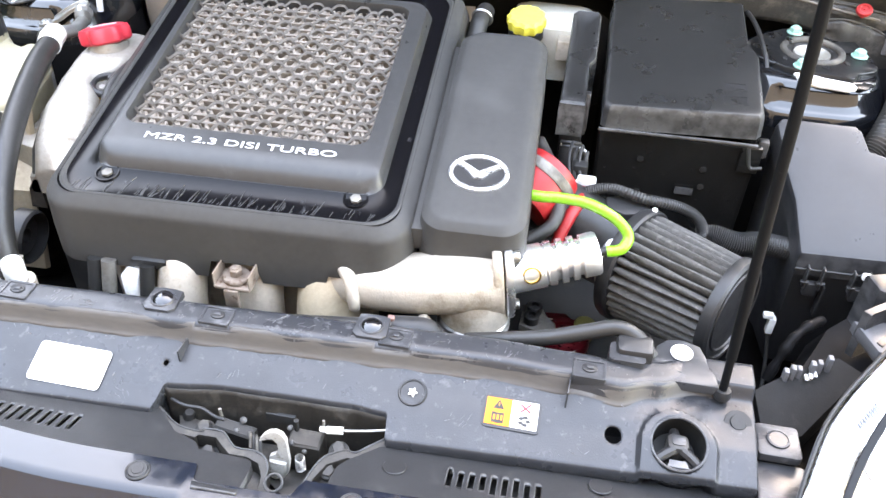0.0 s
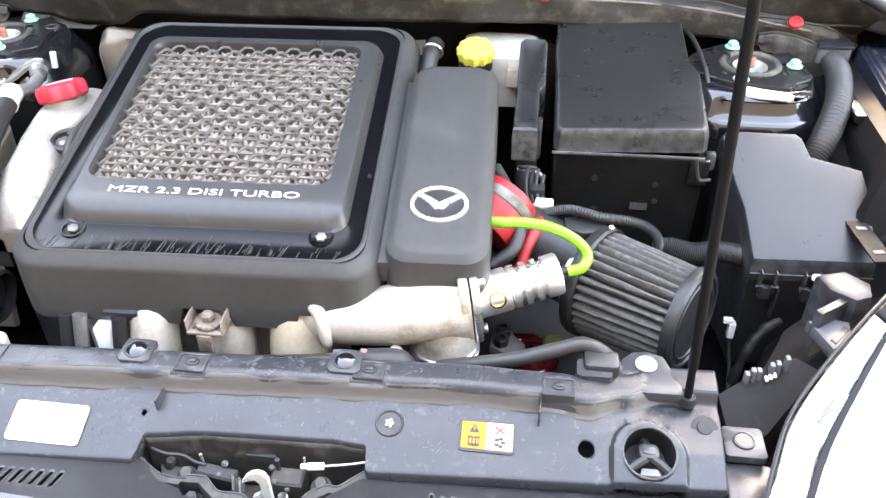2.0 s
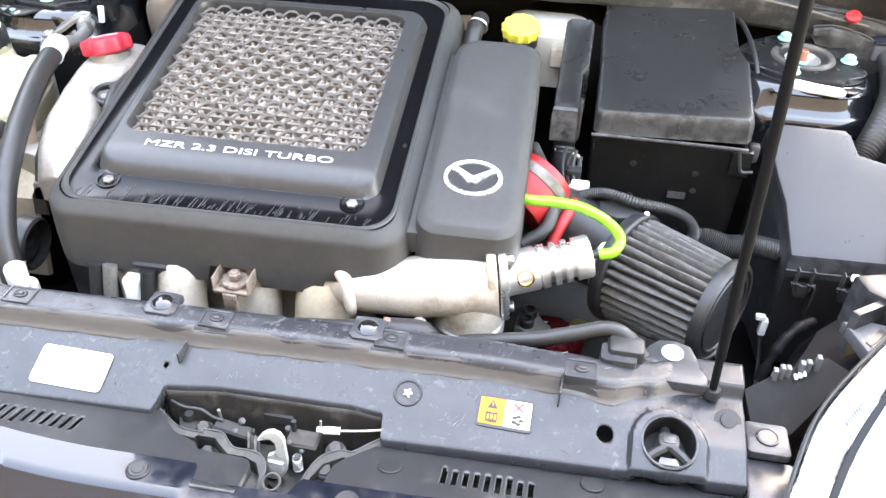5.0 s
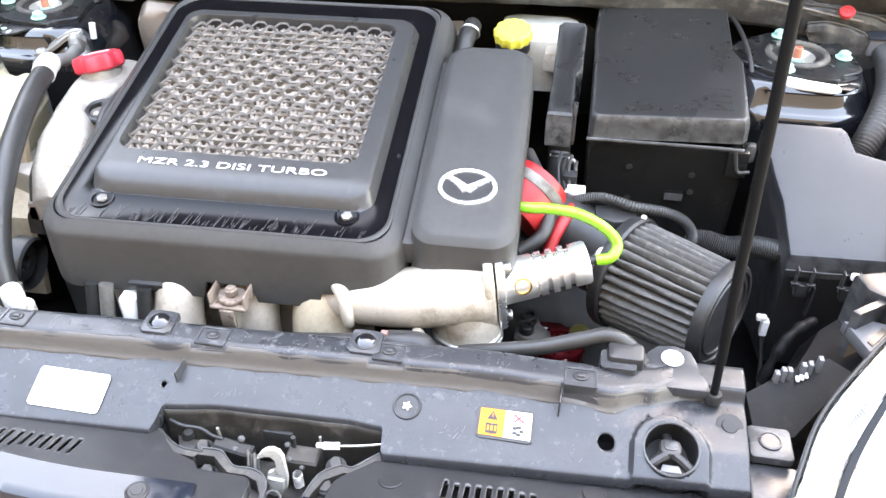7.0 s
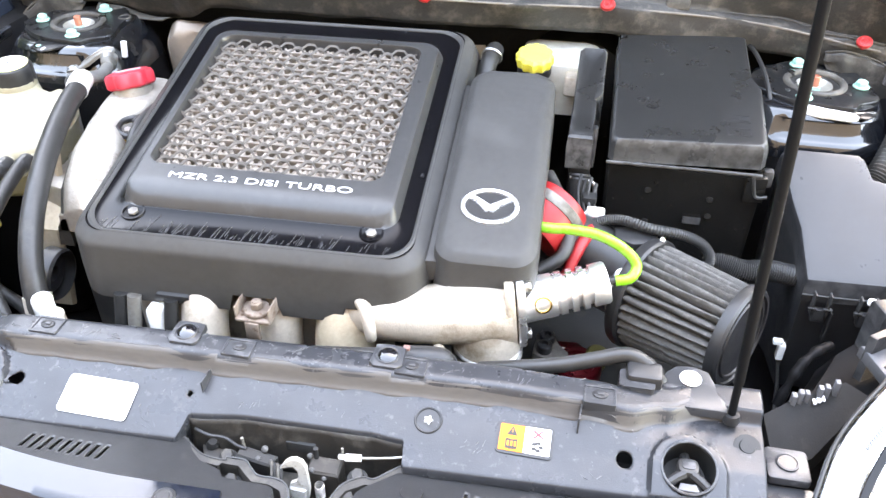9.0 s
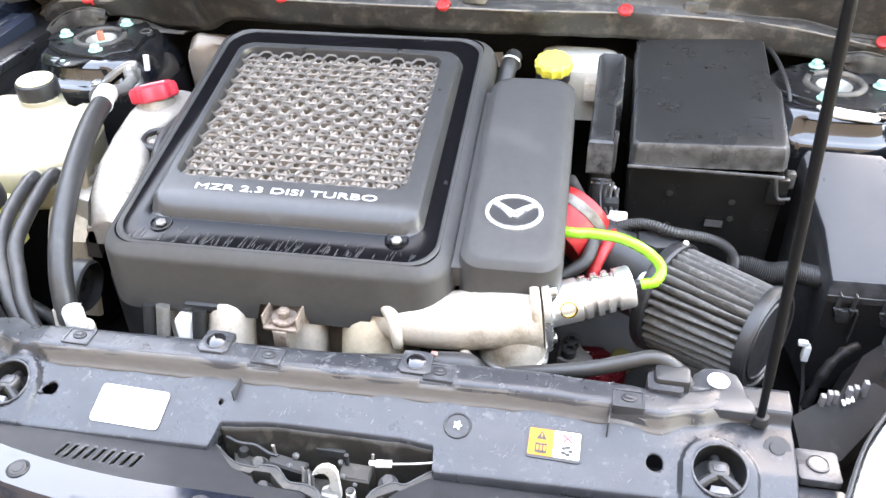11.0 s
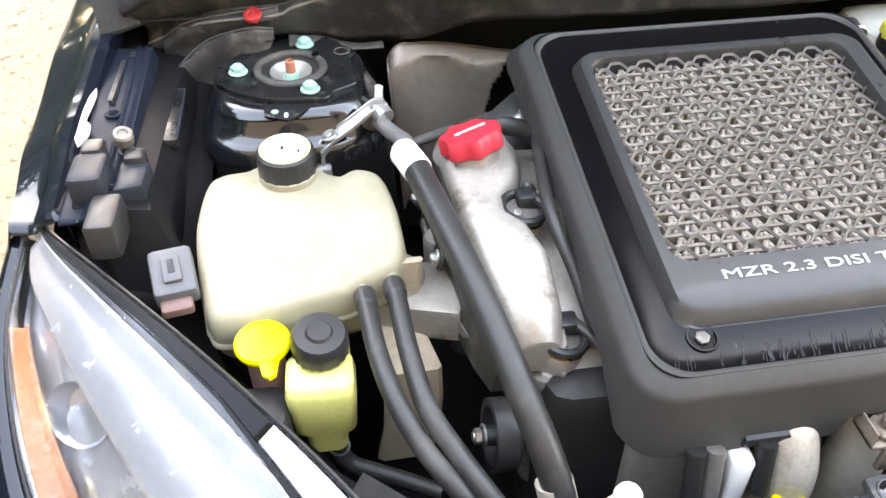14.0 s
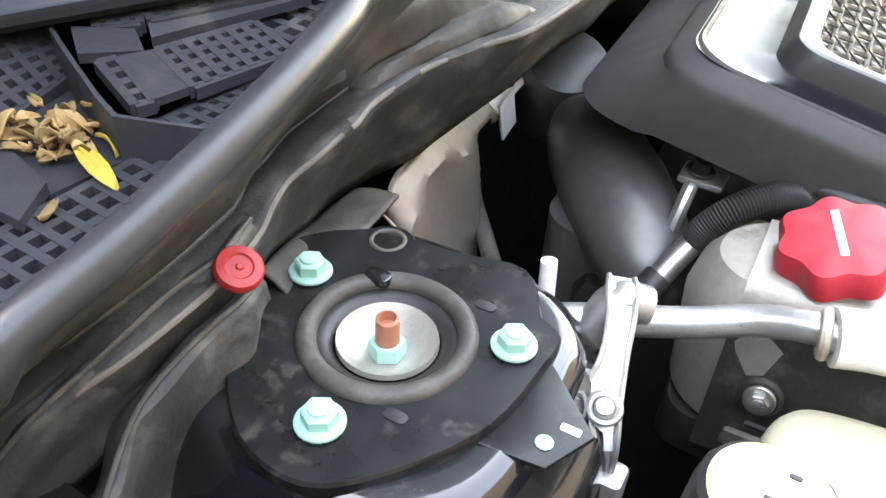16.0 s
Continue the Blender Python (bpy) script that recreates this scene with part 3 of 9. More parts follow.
    for dx, dy in tri_pts:
        hexbolt("flange_bolt", (cx - side * dx, cy + dy, zt), (0, 0, 1), tw, MINT, 0.0078, 0.0108, 0.009, "mint green flange bolt")
    for hx, hy in ((side * 0.039, -0.028), (-side * 0.040, -0.030)):
        sub("oval_hole", prism(rounded(cx + hx - 0.003, cx + hx + 0.003, cy + hy - 0.0055, cy + hy + 0.0055, 0.003, 4), zt - 0.003, zt + 0.0002, 0.0001), HOLEINK, "dark oval hole")
    sub("locating_tab", prism(rounded(cx - side * 0.0285 - 0.0045, cx - side * 0.0285 + 0.0045, cy + 0.016, cy + 0.030, 0.004, 5), zt - 0.001, zt + 0.0045, 0.0012), PAINTIN, "small pressed tab")
    return tw


left_tower = strut_tower(-0.550, 1.180, 0.877, -1)
right_tower = strut_tower(0.552, 1.182, 0.877, 1)
part("tower_ear", disc((-0.491, 1.216, 0.8705), (0, 0, 1), 0.0150, 0.0050, 28, 0.0015), TOWERTOP, left_tower, "dusty round ear")
part("ear_ring", torus((-0.491, 1.216, 0.8758), (0, 0, 1), 0.0088, 0.0014, 28, 8), RIDGE, left_tower)
part("ear_hole", disc((-0.491, 1.216, 0.8752), (0, 0, 1), 0.0080, 0.0006, 24, 0.0002), HOLEINK, left_tower, "dark ear hole")
# thin plate on the shoulder of the tower beside the tank
bm = prism([(-0.581, 1.134), (-0.577, 1.090), (-0.552, 1.078), (-0.519, 1.113), (-0.538, 1.122)], 0.8675, 0.8710, 0.001)
part("shoulder_plate", bm, TOWERTOP, left_tower, "black steel shoulder plate")
part("plate_rivet", disc((-0.566, 1.095, 0.8710), (0, 0, 1), 0.004, 0.0015, 12, 0.0005), MINT, left_tower)
part("plate_sticker", box(-0.556, -0.552, 1.0835, 1.0925, 0.8709, 0.8714, 0.0001), WHITE, left_tower)
bm = prism([(0.520, 1.118), (0.524, 1.104), (0.549, 1.094), (0.584, 1.089), (0.593, 1.094), (0.590, 1.102), (0.556, 1.110), (0.532, 1.120)], 0.866, 0.874, 0.002)
part("shoulder_clip", bm, ZINC, right_tower, "pale metal clip on the shoulder")
bm = prism([(0.572, 1.100), (0.606, 1.098), (0.618, 1.112), (0.598, 1.124), (0.570, 1.118)], 0.8665, 0.8700, 0.001)
part("shoulder_plate", bm, TOWERTOP, right_tower, "black steel shoulder plate")

def firewall_fn(u, v):
    x = -0.72 + 1.44 * u
    return (x, 1.335 + 0.02 * math.sin(9 * u) * (1 - v), 0.35 + 0.575 * v)


adopt(sheet("firewall", 24, 10, firewall_fn, DARK, None, 0.003, "dark dusty firewall"))
body("undertray", box(-0.70, 0.74, 0.50, 1.36, 0.22, 0.24, 0.004), DARK, "black undertray")
# sheet added to hide the bright ground, so deep gaps stay black
body("splash_guard", box(-0.68, 0.72, 0.57, 1.33, 0.50, 0.515, 0.004), INNERW, "black sheet added to keep the deep gaps dark")
body("crossmember", box(-0.40, 0.44, 0.50, 0.56, 0.42, 0.70, 0.01), DARK, "black front crossmember")

# upper rail between wing and bay, beside the tank: a pressed strip with twin beads and a long slot
NAVY = material("navy_black_rail_paint", (0.013, 0.0175, 0.027), 0.42, spec=0.07, col2=(0.009, 0.012, 0.019), scale=16, wear=(0.026, 0.029, 0.035), wear_scale=20, wear_cut=0.60, spread=0.2)


def rail(side):
    def fn(u, v):
        y = 0.93 + 0.31 * u
        w = 0.700 + 0.052 * v + 0.004 * u + (0.012 * max(0.0, (0.25 - u) / 0.25) if v < 0.5 else 0.0)
        z = 0.870 + 0.014 * u + 0.0032 * (math.exp(-((v - 0.20) / 0.045) ** 2) + math.exp(-((v - 0.36) / 0.045) ** 2)) - 0.020 * max(0, 0.10 - v) / 0.10
        return (side * w, y, z)
    rl = adopt(sheet("upper_rail", 40, 40, fn, NAVY, None, 0.003, "bluish black painted upper rail"))
    part("slot", prism(rounded(side * 0.7365 - 0.0028, side * 0.7365 + 0.0028, 1.120, 1.212, 0.0025, 4), 0.872, 0.8838, 0.0004), HOLEINK, rl, "long dark slot")
    part("slot_lip", tube([(side * 0.7330, 1.118, 0.8790), (side * 0.7330, 1.165, 0.8812), (side * 0.7330, 1.213, 0.8835)], 0.0012, 8, 4), NAVY, rl)
    for yy in (1.226, 1.219):
        part("rail_hole", disc((side * 0.728, yy, 0.8800), (0, 0, 1), 0.0035, 0.0045, 12, 0.0003), HOLEINK, rl)
    for bx, yy in ((0.741, 1.021), (0.706, 1.030), (0.724, 1.000), (0.730, 1.099), (0.738, 1.046), (0.712, 0.972)):
        hexbolt("rail_bolt", (side * bx, yy, 0.871 + (yy - 0.93) * 0.045), (0, 0, 1), rl, NAVY, 0.0058, 0.0090, 0.005)
    sp = part("side_plate", prism([(side * x, y) for x, y in ((0.694, 1.172), (0.694, 1.070), (0.666, 1.068), (0.669, 1.174))][::1 if side < 0 else -1], 0.850, 0.8625, 0.0015), TOWERTOP, rl, "dusty flat plate beside the rail")
    for ex0, ey0, ex1, ey1 in ((0.694, 1.172, 0.669, 1.174), (0.669, 1.174, 0.666, 1.068), (0.694, 1.172, 0.694, 1.070)):
        part("plate_edge", tube([(side * ex0, ey0, 0.8622), (side * ex1, ey1, 0.8622)], 0.0012, 8), RAIL, sp, "worn edge")
    part("plate_hole", disc((side * 0.671, 1.082, 0.8622), (0, 0, 1), 0.0035, 0.0009, 14, 0.0002), HOLEINK, sp)
    return rl


lrail, rrail = rail(-1), rail(1)


def gutter(side):
    """The sunk channel under the wing's edge, from the lamp back to the cowl."""
    def fn(u, v):
        y = 0.90 + 0.62 * u
        xe, ze = lerp(WING, y)[:2]
        prof = [(0.640, ze - 0.075), (0.690, ze - 0.050), (xe - 0.030, ze - 0.046), (xe - 0.004, ze - 0.040), (xe + 0.010, ze - 0.030)]
        k = v * 4
        i = min(int(k), 3)
        a, b = prof[i], prof[i + 1]
        return (side * (a[0] + (b[0] - a[0]) * (k - i)), y, a[1] + (b[1] - a[1]) * (k - i))
    adopt(sheet("wing_gutter", 24, 12, fn, INNERW, None, 0.002, "black painted channel under the wing edge"))


gutter(-1), gutter(1)

for wx in (-0.70, 0.70):
    ty = body("wheel", lathe([(0.12, -0.10), (0.30, -0.10), (0.315, -0.08), (0.315, 0.08), (0.30, 0.10), (0.12, 0.10)], (wx, 1.13, 0.313), (1, 0, 0), 40), RUBBER, "black tyre")
    part("rim", lathe([(0.20, -0.105), (0.205, -0.11), (0.205, 0.11), (0.20, 0.105)], (wx, 1.13, 0.313), (1, 0, 0), 32), ALUD, ty, "alloy rim")


# trees out of view: most left ones mirrored in the paint, others block sky light
def tree(x, y, h, seed):
    rnd = random.Random(seed)
    t = thing("tree", "leafy green tree out of view, for reflections and side shade", "tree", (x, y, 0), group="trees beside the drive")
    bm = tube([(0, 0, 0), (0.05, 0.03, h * 0.25), (-0.04, 0.05, h * 0.5), (0.05, 0, h * 0.8)], 0.13, 10, 5, radius=lambda s: 1 - 0.8 * s)
    for k in range(7):
        a, z = k * 2.4, h * (0.35 + 0.07 * k)
        tube([(0, 0, z), (0.5 * math.cos(a), 0.5 * math.sin(a), z + 0.35), (1.1 * math.cos(a), 1.1 * math.sin(a), z + 0.55)], 0.045, 6, 4, bm, radius=lambda s: 1 - 0.7 * s)
    part("trunk", bm, BARK, t, "brown tapered trunk and limbs")
    bm = bmesh.new()
    lobes = [(rnd.uniform(-1, 1), rnd.uniform(-1, 1), h * rnd.uniform(0.10, 1.0), rnd.uniform(0.35, 0.75)) for _ in range(26)]
    for i in range(2600):
        cx, cy, cz, r = lobes[i % 26]
        d = Vector((rnd.gauss(0, 1), rnd.gauss(0, 1), rnd.gauss(0, 0.8))).normalized() * r * rnd.uniform(0.6, 1.05)
        c = Vector((cx, cy, cz)) + d
        u = Vector((rnd.gauss(0, 1), rnd.gauss(0, 1), rnd.gauss(0, 1))).normalized() * rnd.uniform(0.08, 0.17)
        v = u.orthogonal().normalized() * u.length * 0.5
        bm.faces.new([bm.verts.new(c + q) for q in (-u, v, u, -v)])
    part("crown", bm, FOLIAGE, t, "uneven green crown of leaves")


# those at x > 0 and the first are added only as light blockers
for tx, ty, th, sd in ((-4.2, -0.5, 3.0, 2), (-3.8, 1.2, 3.2, 3), (-4.2, 2.1, 3.6, 4), (-4.0, 3.3, 3.4, 5), (-4.4, 4.6, 3.8, 6), (-3.8, 7.6, 4.4, 7), (-2.0, 9.6, 4.6, 8), (-5.2, 6.2, 4.4, 9), (5.0, 3.5, 4.6, 10), (5.3, 4.8, 4.9, 11), (5.0, 6.2, 4.8, 12), (5.3, 2.35, 5.5, 13)):
    tree(tx, ty, th, sd)

# ---- cowl: rubber seal, front flap, grille, windscreen ----
cowl = thing("cowl_panel", "black plastic cowl panel with rubber bonnet seal, dusty", "cowl panel", (0.0, 1.35, 0.93))

def hang(name, bm, mat, parent, at, label="", angle=35):
    """A part modelled in world places, under a thing whose base is at the place at."""
    ob = part(name, bm, mat, None, label, angle)
    ob.parent = parent
    ob.matrix_parent_inverse = Matrix.Translation(at).inverted()
    return ob


CW = (0.0, 1.35, 0.93)
SEAL = [(-0.745, 1.262, 0.915), (-0.716, 1.240, 0.938), (-0.695, 1.229, 0.955), (-0.684, 1.226, 0.966), (-0.645, 1.220, 0.977), (-0.60, 1.222, 0.983), (-0.55, 1.228, 0.988), (-0.50, 1.236, 0.993), (-0.45, 1.246, 0.997), (-0.25, 1.262, 1.005), (0.0, 1.265, 1.008), (0.25, 1.262, 1.005), (0.45, 1.255, 0.998), (0.53, 1.246, 0.992), (0.61, 1.236, 0.985), (0.684, 1.225, 0.966), (0.73, 1.215, 0.945)]
hang("bonnet_seal", tube(SEAL, 0.0085, 14, 8), SEALR, cowl, CW, "round black rubber bonnet seal")
hang("seal_groove", tube([(x, y + 0.013, z - 0.012) for x, y, z in SEAL], 0.007, 8, 8), SEALR, cowl, CW)
# the flap: a band down from the seal to a crease, a ledge forward to the lip, and a wall below it
EDGE = [(-0.72, 1.275, 0.872), (-0.665, 1.252, 0.900), (-0.64, 1.240, 0.910), (-0.60, 1.236, 0.914), (-0.575, 1.240, 0.913), (-0.556, 1.244, 0.914), (-0.546, 1.246, 0.919), (-0.528, 1.250, 0.922), (-0.512, 1.245, 0.928), (-0.491, 1.243, 0.932), (-0.487, 1.239, 0.936), (-0.46, 1.245, 0.934), (-0.42, 1.238, 0.938), (-0.392, 1.216, 0.947), (-0.374, 1.196, 0.955), (-0.303, 1.190, 0.955), (-0.24, 1.196, 0.948), (-0.10, 1.185, 0.952), (0.0, 1.182, 0.954), (0.12, 1.190, 0.952), (0.255, 1.222, 0.945), (0.40, 1.245, 0.935), (0.50, 1.250, 0.925), (0.60, 1.236, 0.912), (0.665, 1.255, 0.895), (0.72, 1.275, 0.872)]
CREASE = [(-0.72, 1.287, 0.880), (-0.665, 1.270, 0.905), (-0.60, 1.260, 0.916), (-0.558, 1.263, 0.916), (-0.53, 1.270, 0.921), (-0.495, 1.274, 0.924), (-0.445, 1.266, 0.933), (-0.41, 1.248, 0.944), (-0.374, 1.228, 0.955), (-0.34, 1.218, 0.957), (-0.274, 1.216, 0.954), (-0.24, 1.218, 0.952), (0.0, 1.206, 0.957), (0.255, 1.244, 0.950), (0.50, 1.270, 0.930), (0.60, 1.258, 0.916), (0.665, 1.271, 0.900), (0.72, 1.287, 0.880)]
FOOT = [(-0.72, 1.283, 0.835), (-0.60, 1.246, 0.882), (-0.56, 1.250, 0.886), (-0.53, 1.258, 0.880), (-0.465, 1.278, 0.856), (-0.43, 1.272, 0.860), (-0.40, 1.250, 0.872), (-0.33, 1.215, 0.905), (-0.24, 1.206, 0.908), (0.0, 1.192, 0.914), (0.255, 1.232, 0.905), (0.50, 1.258, 0.885), (0.60, 1.246, 0.874), (0.72, 1.283, 0.835)]


def along(rows, x):
    return lerp(rows, x)


def flap_fn(u, v):
    x = -0.72 + 1.44 * u
    ye, ze = along(EDGE, x)
    yc, zc = along(CREASE, x)
    yf, zf = along(FOOT, x)
    ys, zs = along(SEAL, x)
    prof = [(ys - 0.002, zs - 0.004), (ys, zs - 0.012), ((ys + yc) / 2 - 0.002, (zs + zc) / 2 - 0.002), (yc - 0.002, zc + 0.004), (yc - 0.004, zc + 0.0005), ((yc + ye) / 2, (zc + ze) / 2 + 0.0015), (ye + 0.003, ze + 0.001), (ye, ze), (ye, ze - 0.004), ((ye + yf) / 2 - 0.001, (ze + zf) / 2), (yf, zf)]
    k = v * (len(prof) - 1)
    i = min(int(k), len(prof) - 2)
    a, b = prof[i], prof[i + 1]
    w = (0.0006 + 0.0012 * v) * noise.noise((x * 18, v * 3, 0.3))
    return (x, a[0] + (b[0] - a[0]) * (k - i) + w, a[1] + (b[1] - a[1]) * (k - i) + w)


f = sheet("front_flap", 260, 30, flap_fn, FLAPR, None, 0.002, "stepped dusty black rubber flap")
f.parent, f.matrix_parent_inverse = cowl, Matrix.Translation(CW).inverted()
hang("flap_lip", tube([(x, y - 0.0016, z + 0.0004) for x, y, z in EDGE], 0.0017, 8, 4), DUST, cowl, CW, "pale worn lip of the flap")


def flange_fn(u, v):
    x = -0.552 + 0.112 * u
    yf, zf = along(FOOT, x)
    yf -= 0.002
    return (x, yf + (1.230 + 0.010 * u - yf) * v, zf + (0.872 - 0.006 * u - zf) * v + 0.002 * math.sin(3.1 * v))


f = sheet("scuttle_flange", 30, 8, flange_fn, RIDGE, None, 0.002, "steel scuttle flange under thick beige dust")
f.parent, f.matrix_parent_inverse = cowl, Matrix.Translation(CW).inverted()
# foam pad with a white sticker on the ledge, and plain pads further along
def pad_fn(u, v):
    x = -0.455 + 0.100 * u
    ye, ze = along(EDGE, x)
    yc, zc = along(CREASE, x)
    ys, zs = along(SEAL, x)
    k = 0.15 + 0.85 * v
    y, z = (ye + (yc - ye) * k / 0.5, ze + (zc - ze) * k / 0.5) if k < 0.5 else (yc + (ys - yc) * (k - 0.5) / 0.9, zc + (zs - zc) * (k - 0.5) / 0.9)
    puff = 0.0065 * min(1.0, 6 * u, 6 * (1 - u), 6 * v, 6 * (1 - v)) + 0.0015 * noise.noise((x * 40, v * 4, 2))
    return (x, y - puff * 0.6, z + puff)


f = sheet("flap_pad", 30, 16, pad_fn, RIDGE, None, 0.003, "grey foam pad stuck on the flap")
f.parent, f.matrix_parent_inverse = cowl, Matrix.Translation(CW).inverted()
f = sheet("pad_sticker", 6, 6, lambda u, v: Vector(pad_fn(0.30 + 0.17 * u, 0.42 + 0.30 * v)) + Vector((0, -0.0010, 0.0012)), PAPER, None, 0.0006, "white square sticker")
f.parent, f.matrix_parent_inverse = cowl, Matrix.Translation(CW).inverted()
for px in (0.05, 0.36):
    ye, ze = along(EDGE, px)
    hang("flap_pad", box(px - 0.017, px + 0.017, ye + 0.004, ye + 0.026, ze + 0.002, ze + 0.0195, 0.004), RIDGE, cowl, CW, "grey rubber pad")

# red push fasteners
for px, py, pz in ((-0.588, 1.228, 0.921), (-0.241, 1.196, 0.952), (0.009, 1.176, 0.960), (0.262, 1.218, 0.951), (0.612, 1.228, 0.921)):
    c = thing("push_fastener", "red plastic push fastener in the cowl flap", "fastener", (px, py, pz), group="red cowl fasteners")
    part("head", lathe([(0.0095, -0.003), (0.0105, -0.001), (0.0105, 0.001), (0.0095, 0.0026), (0.0060, 0.0030), (0.0052, 0.0022), (0.0018, 0.0022), (0.0012, 0.0030), (0.0001, 0.0030)], (0, 0, 0), (-0.15, -0.45, 0.88), 32), REDCLIP, c)
    part("stem", tube([(0.0, 0.001, -0.001), (0.002, 0.008, -0.012)], 0.0028, 8), REDCLIP, c)

# wiper-well grille: a slatted lattice and its raised bays
GZ, GY0, GY1 = 0.946, 1.272, 1.47


def lattice(x0, x1, y0, y1, z, nx, ny, name, slope=0.0):
    bm = bmesh.new()
    b = 0.0026
    def zz(y):
        return z + slope * (y - y0)
    for i in range(nx + 1):
        x = x0 + (x1 - x0) * i / nx
        loft(bm, [[(x - b, y, zz(y) - 0.006), (x + b, y, zz(y) - 0.006), (x + b, y, zz(y)), (x - b, y, zz(y))] for y in (y0, y1)])
    for j in range(ny + 1):
        y = y0 + (y1 - y0) * j / ny
        loft(bm, [[(x, y - b, zz(y) - 0.0055), (x, y + b, zz(y) - 0.0055), (x, y + b, zz(y) - 0.0004), (x, y - b, zz(y) - 0.0004)] for x in (x0, x1)])
    return hang(name, bm, GRILLE, cowl, CW, "black plastic grille lattice")


def lattice_quad(p, nx, ny, name="grille", b=0.0021):
    """A square-holed lattice over four corners, in a sloping frame."""
    p = [Vector(q) for q in p]

    def at(u, v):
        return p[0].lerp(p[1], u).lerp(p[3].lerp(p[2], u), v)
    bm = bmesh.new()
    du, dv = (p[1] - p[0]).normalized() * b, (p[3] - p[0]).normalized() * b
    dz = Vector((0, 0, 0.006))
    for i in range(nx + 1):
        c, d = at(i / nx, 0), at(i / nx, 1)
        loft(bm, [[q - du - dz, q + du - dz, q + du, q - du] for q in (c, d)])
    for j in range(ny + 1):
        c, d = at(0, j / ny), at(1, j / ny)
        loft(bm, [[q - dv - dz, q + dv - dz, q + dv - dz * 0.06, q - dv - dz * 0.06] for q in (c, d)])
    return hang(name, bm, GRILLE, cowl, CW, "black plastic grille lattice")


def slab(name, p, t=0.006, label=""):
    bm = bmesh.new()
    loft(bm, [[(x, y, z - t) for x, y, z in p], [(x, y, z) for x, y, z in p]])
    return hang(name, bm, GRILLE, cowl, CW, label)


# low well between seal and wall
lattice_quad([(-0.712, 1.262, 0.943), (-0.570, 1.248, 0.944), (-0.566, 1.290, 0.946), (-0.712, 1.304, 0.945)], 14, 4)
lattice_quad([(-0.712, 1.309, 0.945), (-0.640, 1.302, 0.945), (-0.634, 1.348, 0.946), (-0.712, 1.36, 0.946)], 7, 5)
slab("cross_rib", [(-0.634, 1.290, 0.950), (-0.611, 1.302, 0.950), (-0.598, 1.350, 0.951), (-0.632, 1.352, 0.951)], 0.006, "plain black strip")
lattice_quad([(-0.600, 1.352, 0.951), (-0.545, 1.360, 0.955), (-0.528, 1.395, 0.966), (-0.600, 1.43, 0.966)], 7, 6)
lattice_quad([(-0.712, 1.366, 0.950), (-0.612, 1.356, 0.951), (-0.612, 1.435, 0.966), (-0.712, 1.46, 0.966)], 11, 8)
# pocket that holds the leaves, with its wall
slab("pocket_floor", [(-0.612, 1.302, 0.944), (-0.565, 1.294, 0.944), (-0.545, 1.362, 0.948), (-0.598, 1.352, 0.948)], 0.004, "dark pocket floor")
strip_pts = [(-0.541, 1.372, 0.972), (-0.552, 1.352, 0.972), (-0.571, 1.312, 0.968), (-0.577, 1.296, 0.966), (-0.566, 1.276, 0.963), (-0.556, 1.262, 0.960)]
bm = bmesh.new()
loft(bm, [[(x - 0.0012, y, z - 0.024), (x + 0.0012, y, z - 0.024), (x + 0.0012, y, z), (x - 0.0012, y, z)] for x, y, z in strip_pts])
hang("bay_wall", bm, GRILLE, cowl, CW, "raised black plastic wall")
# raised bay: plain strip, a column of four holes, a lattice block, plain frame
slab("bay_plate", [(-0.547, 1.350, 0.967), (-0.529, 1.326, 0.968), (-0.520, 1.340, 0.972), (-0.535, 1.366, 0.972)], 0.005, "plain black strip")
lattice_quad([(-0.5470, 1.3370, 0.9672), (-0.5395, 1.3325, 0.9676), (-0.5530, 1.2990, 0.9616), (-0.5600, 1.3030, 0.9612)], 1, 4)
slab("bay_plate", [(-0.5385, 1.3320, 0.9676), (-0.526, 1.3235, 0.9682), (-0.5345, 1.2930, 0.9618), (-0.5520, 1.2985, 0.9614)], 0.004, "plain black strip")
lattice_quad([(-0.5345, 1.2925, 0.9618), (-0.480, 1.2780, 0.9618), (-0.474, 1.3060, 0.9680), (-0.525, 1.3230, 0.9682)], 7, 4)
lattice_quad([(-0.560, 1.272, 0.951), (-0.47, 1.256, 0.955), (-0.478, 1.276, 0.956), (-0.556, 1.300, 0.951)], 10, 3)
lattice_quad([(-0.528, 1.357, 0.972), (-0.516, 1.340, 0.974), (-0.505, 1.352, 0.979), (-0.516, 1.372, 0.979)], 3, 3)
lattice_quad([(-0.512, 1.337, 0.975), (-0.44, 1.300, 0.977), (-0.432, 1.315, 0.982), (-0.505, 1.350, 0.980)], 9, 3)
slab("bay_plate", [(-0.520, 1.330, 0.970), (-0.44, 1.296, 0.972), (-0.44, 1.301, 0.9735), (-0.514, 1.337, 0.9735)], 0.005, "plain black strip")
lattice(-0.47, -0.30, 1.285, 1.335, 0.962, 14, 4, "grille", 0.06)
lattice(0.52, 0.71, GY0, 1.365, 0.940, 16, 8, "grille", 0.05)
hang("grille_floor", box(-0.74, 0.74, 1.255, 1.50, 0.905, 0.910, 0.002), DARK, cowl, CW, "dark well under the grille")
hang("centre_panel", prism([(-0.298, 1.275), (0.518, 1.275), (0.518, 1.50), (-0.298, 1.50)], 0.93, 0.975, 0.006), GRILLE, cowl, CW, "black plastic centre panel")
hang("edge_panel", prism([(-0.76, 1.23), (-0.712, 1.26), (-0.712, 1.50), (-0.76, 1.50)], 0.90, 0.955, 0.006), GRILLE, cowl, CW)
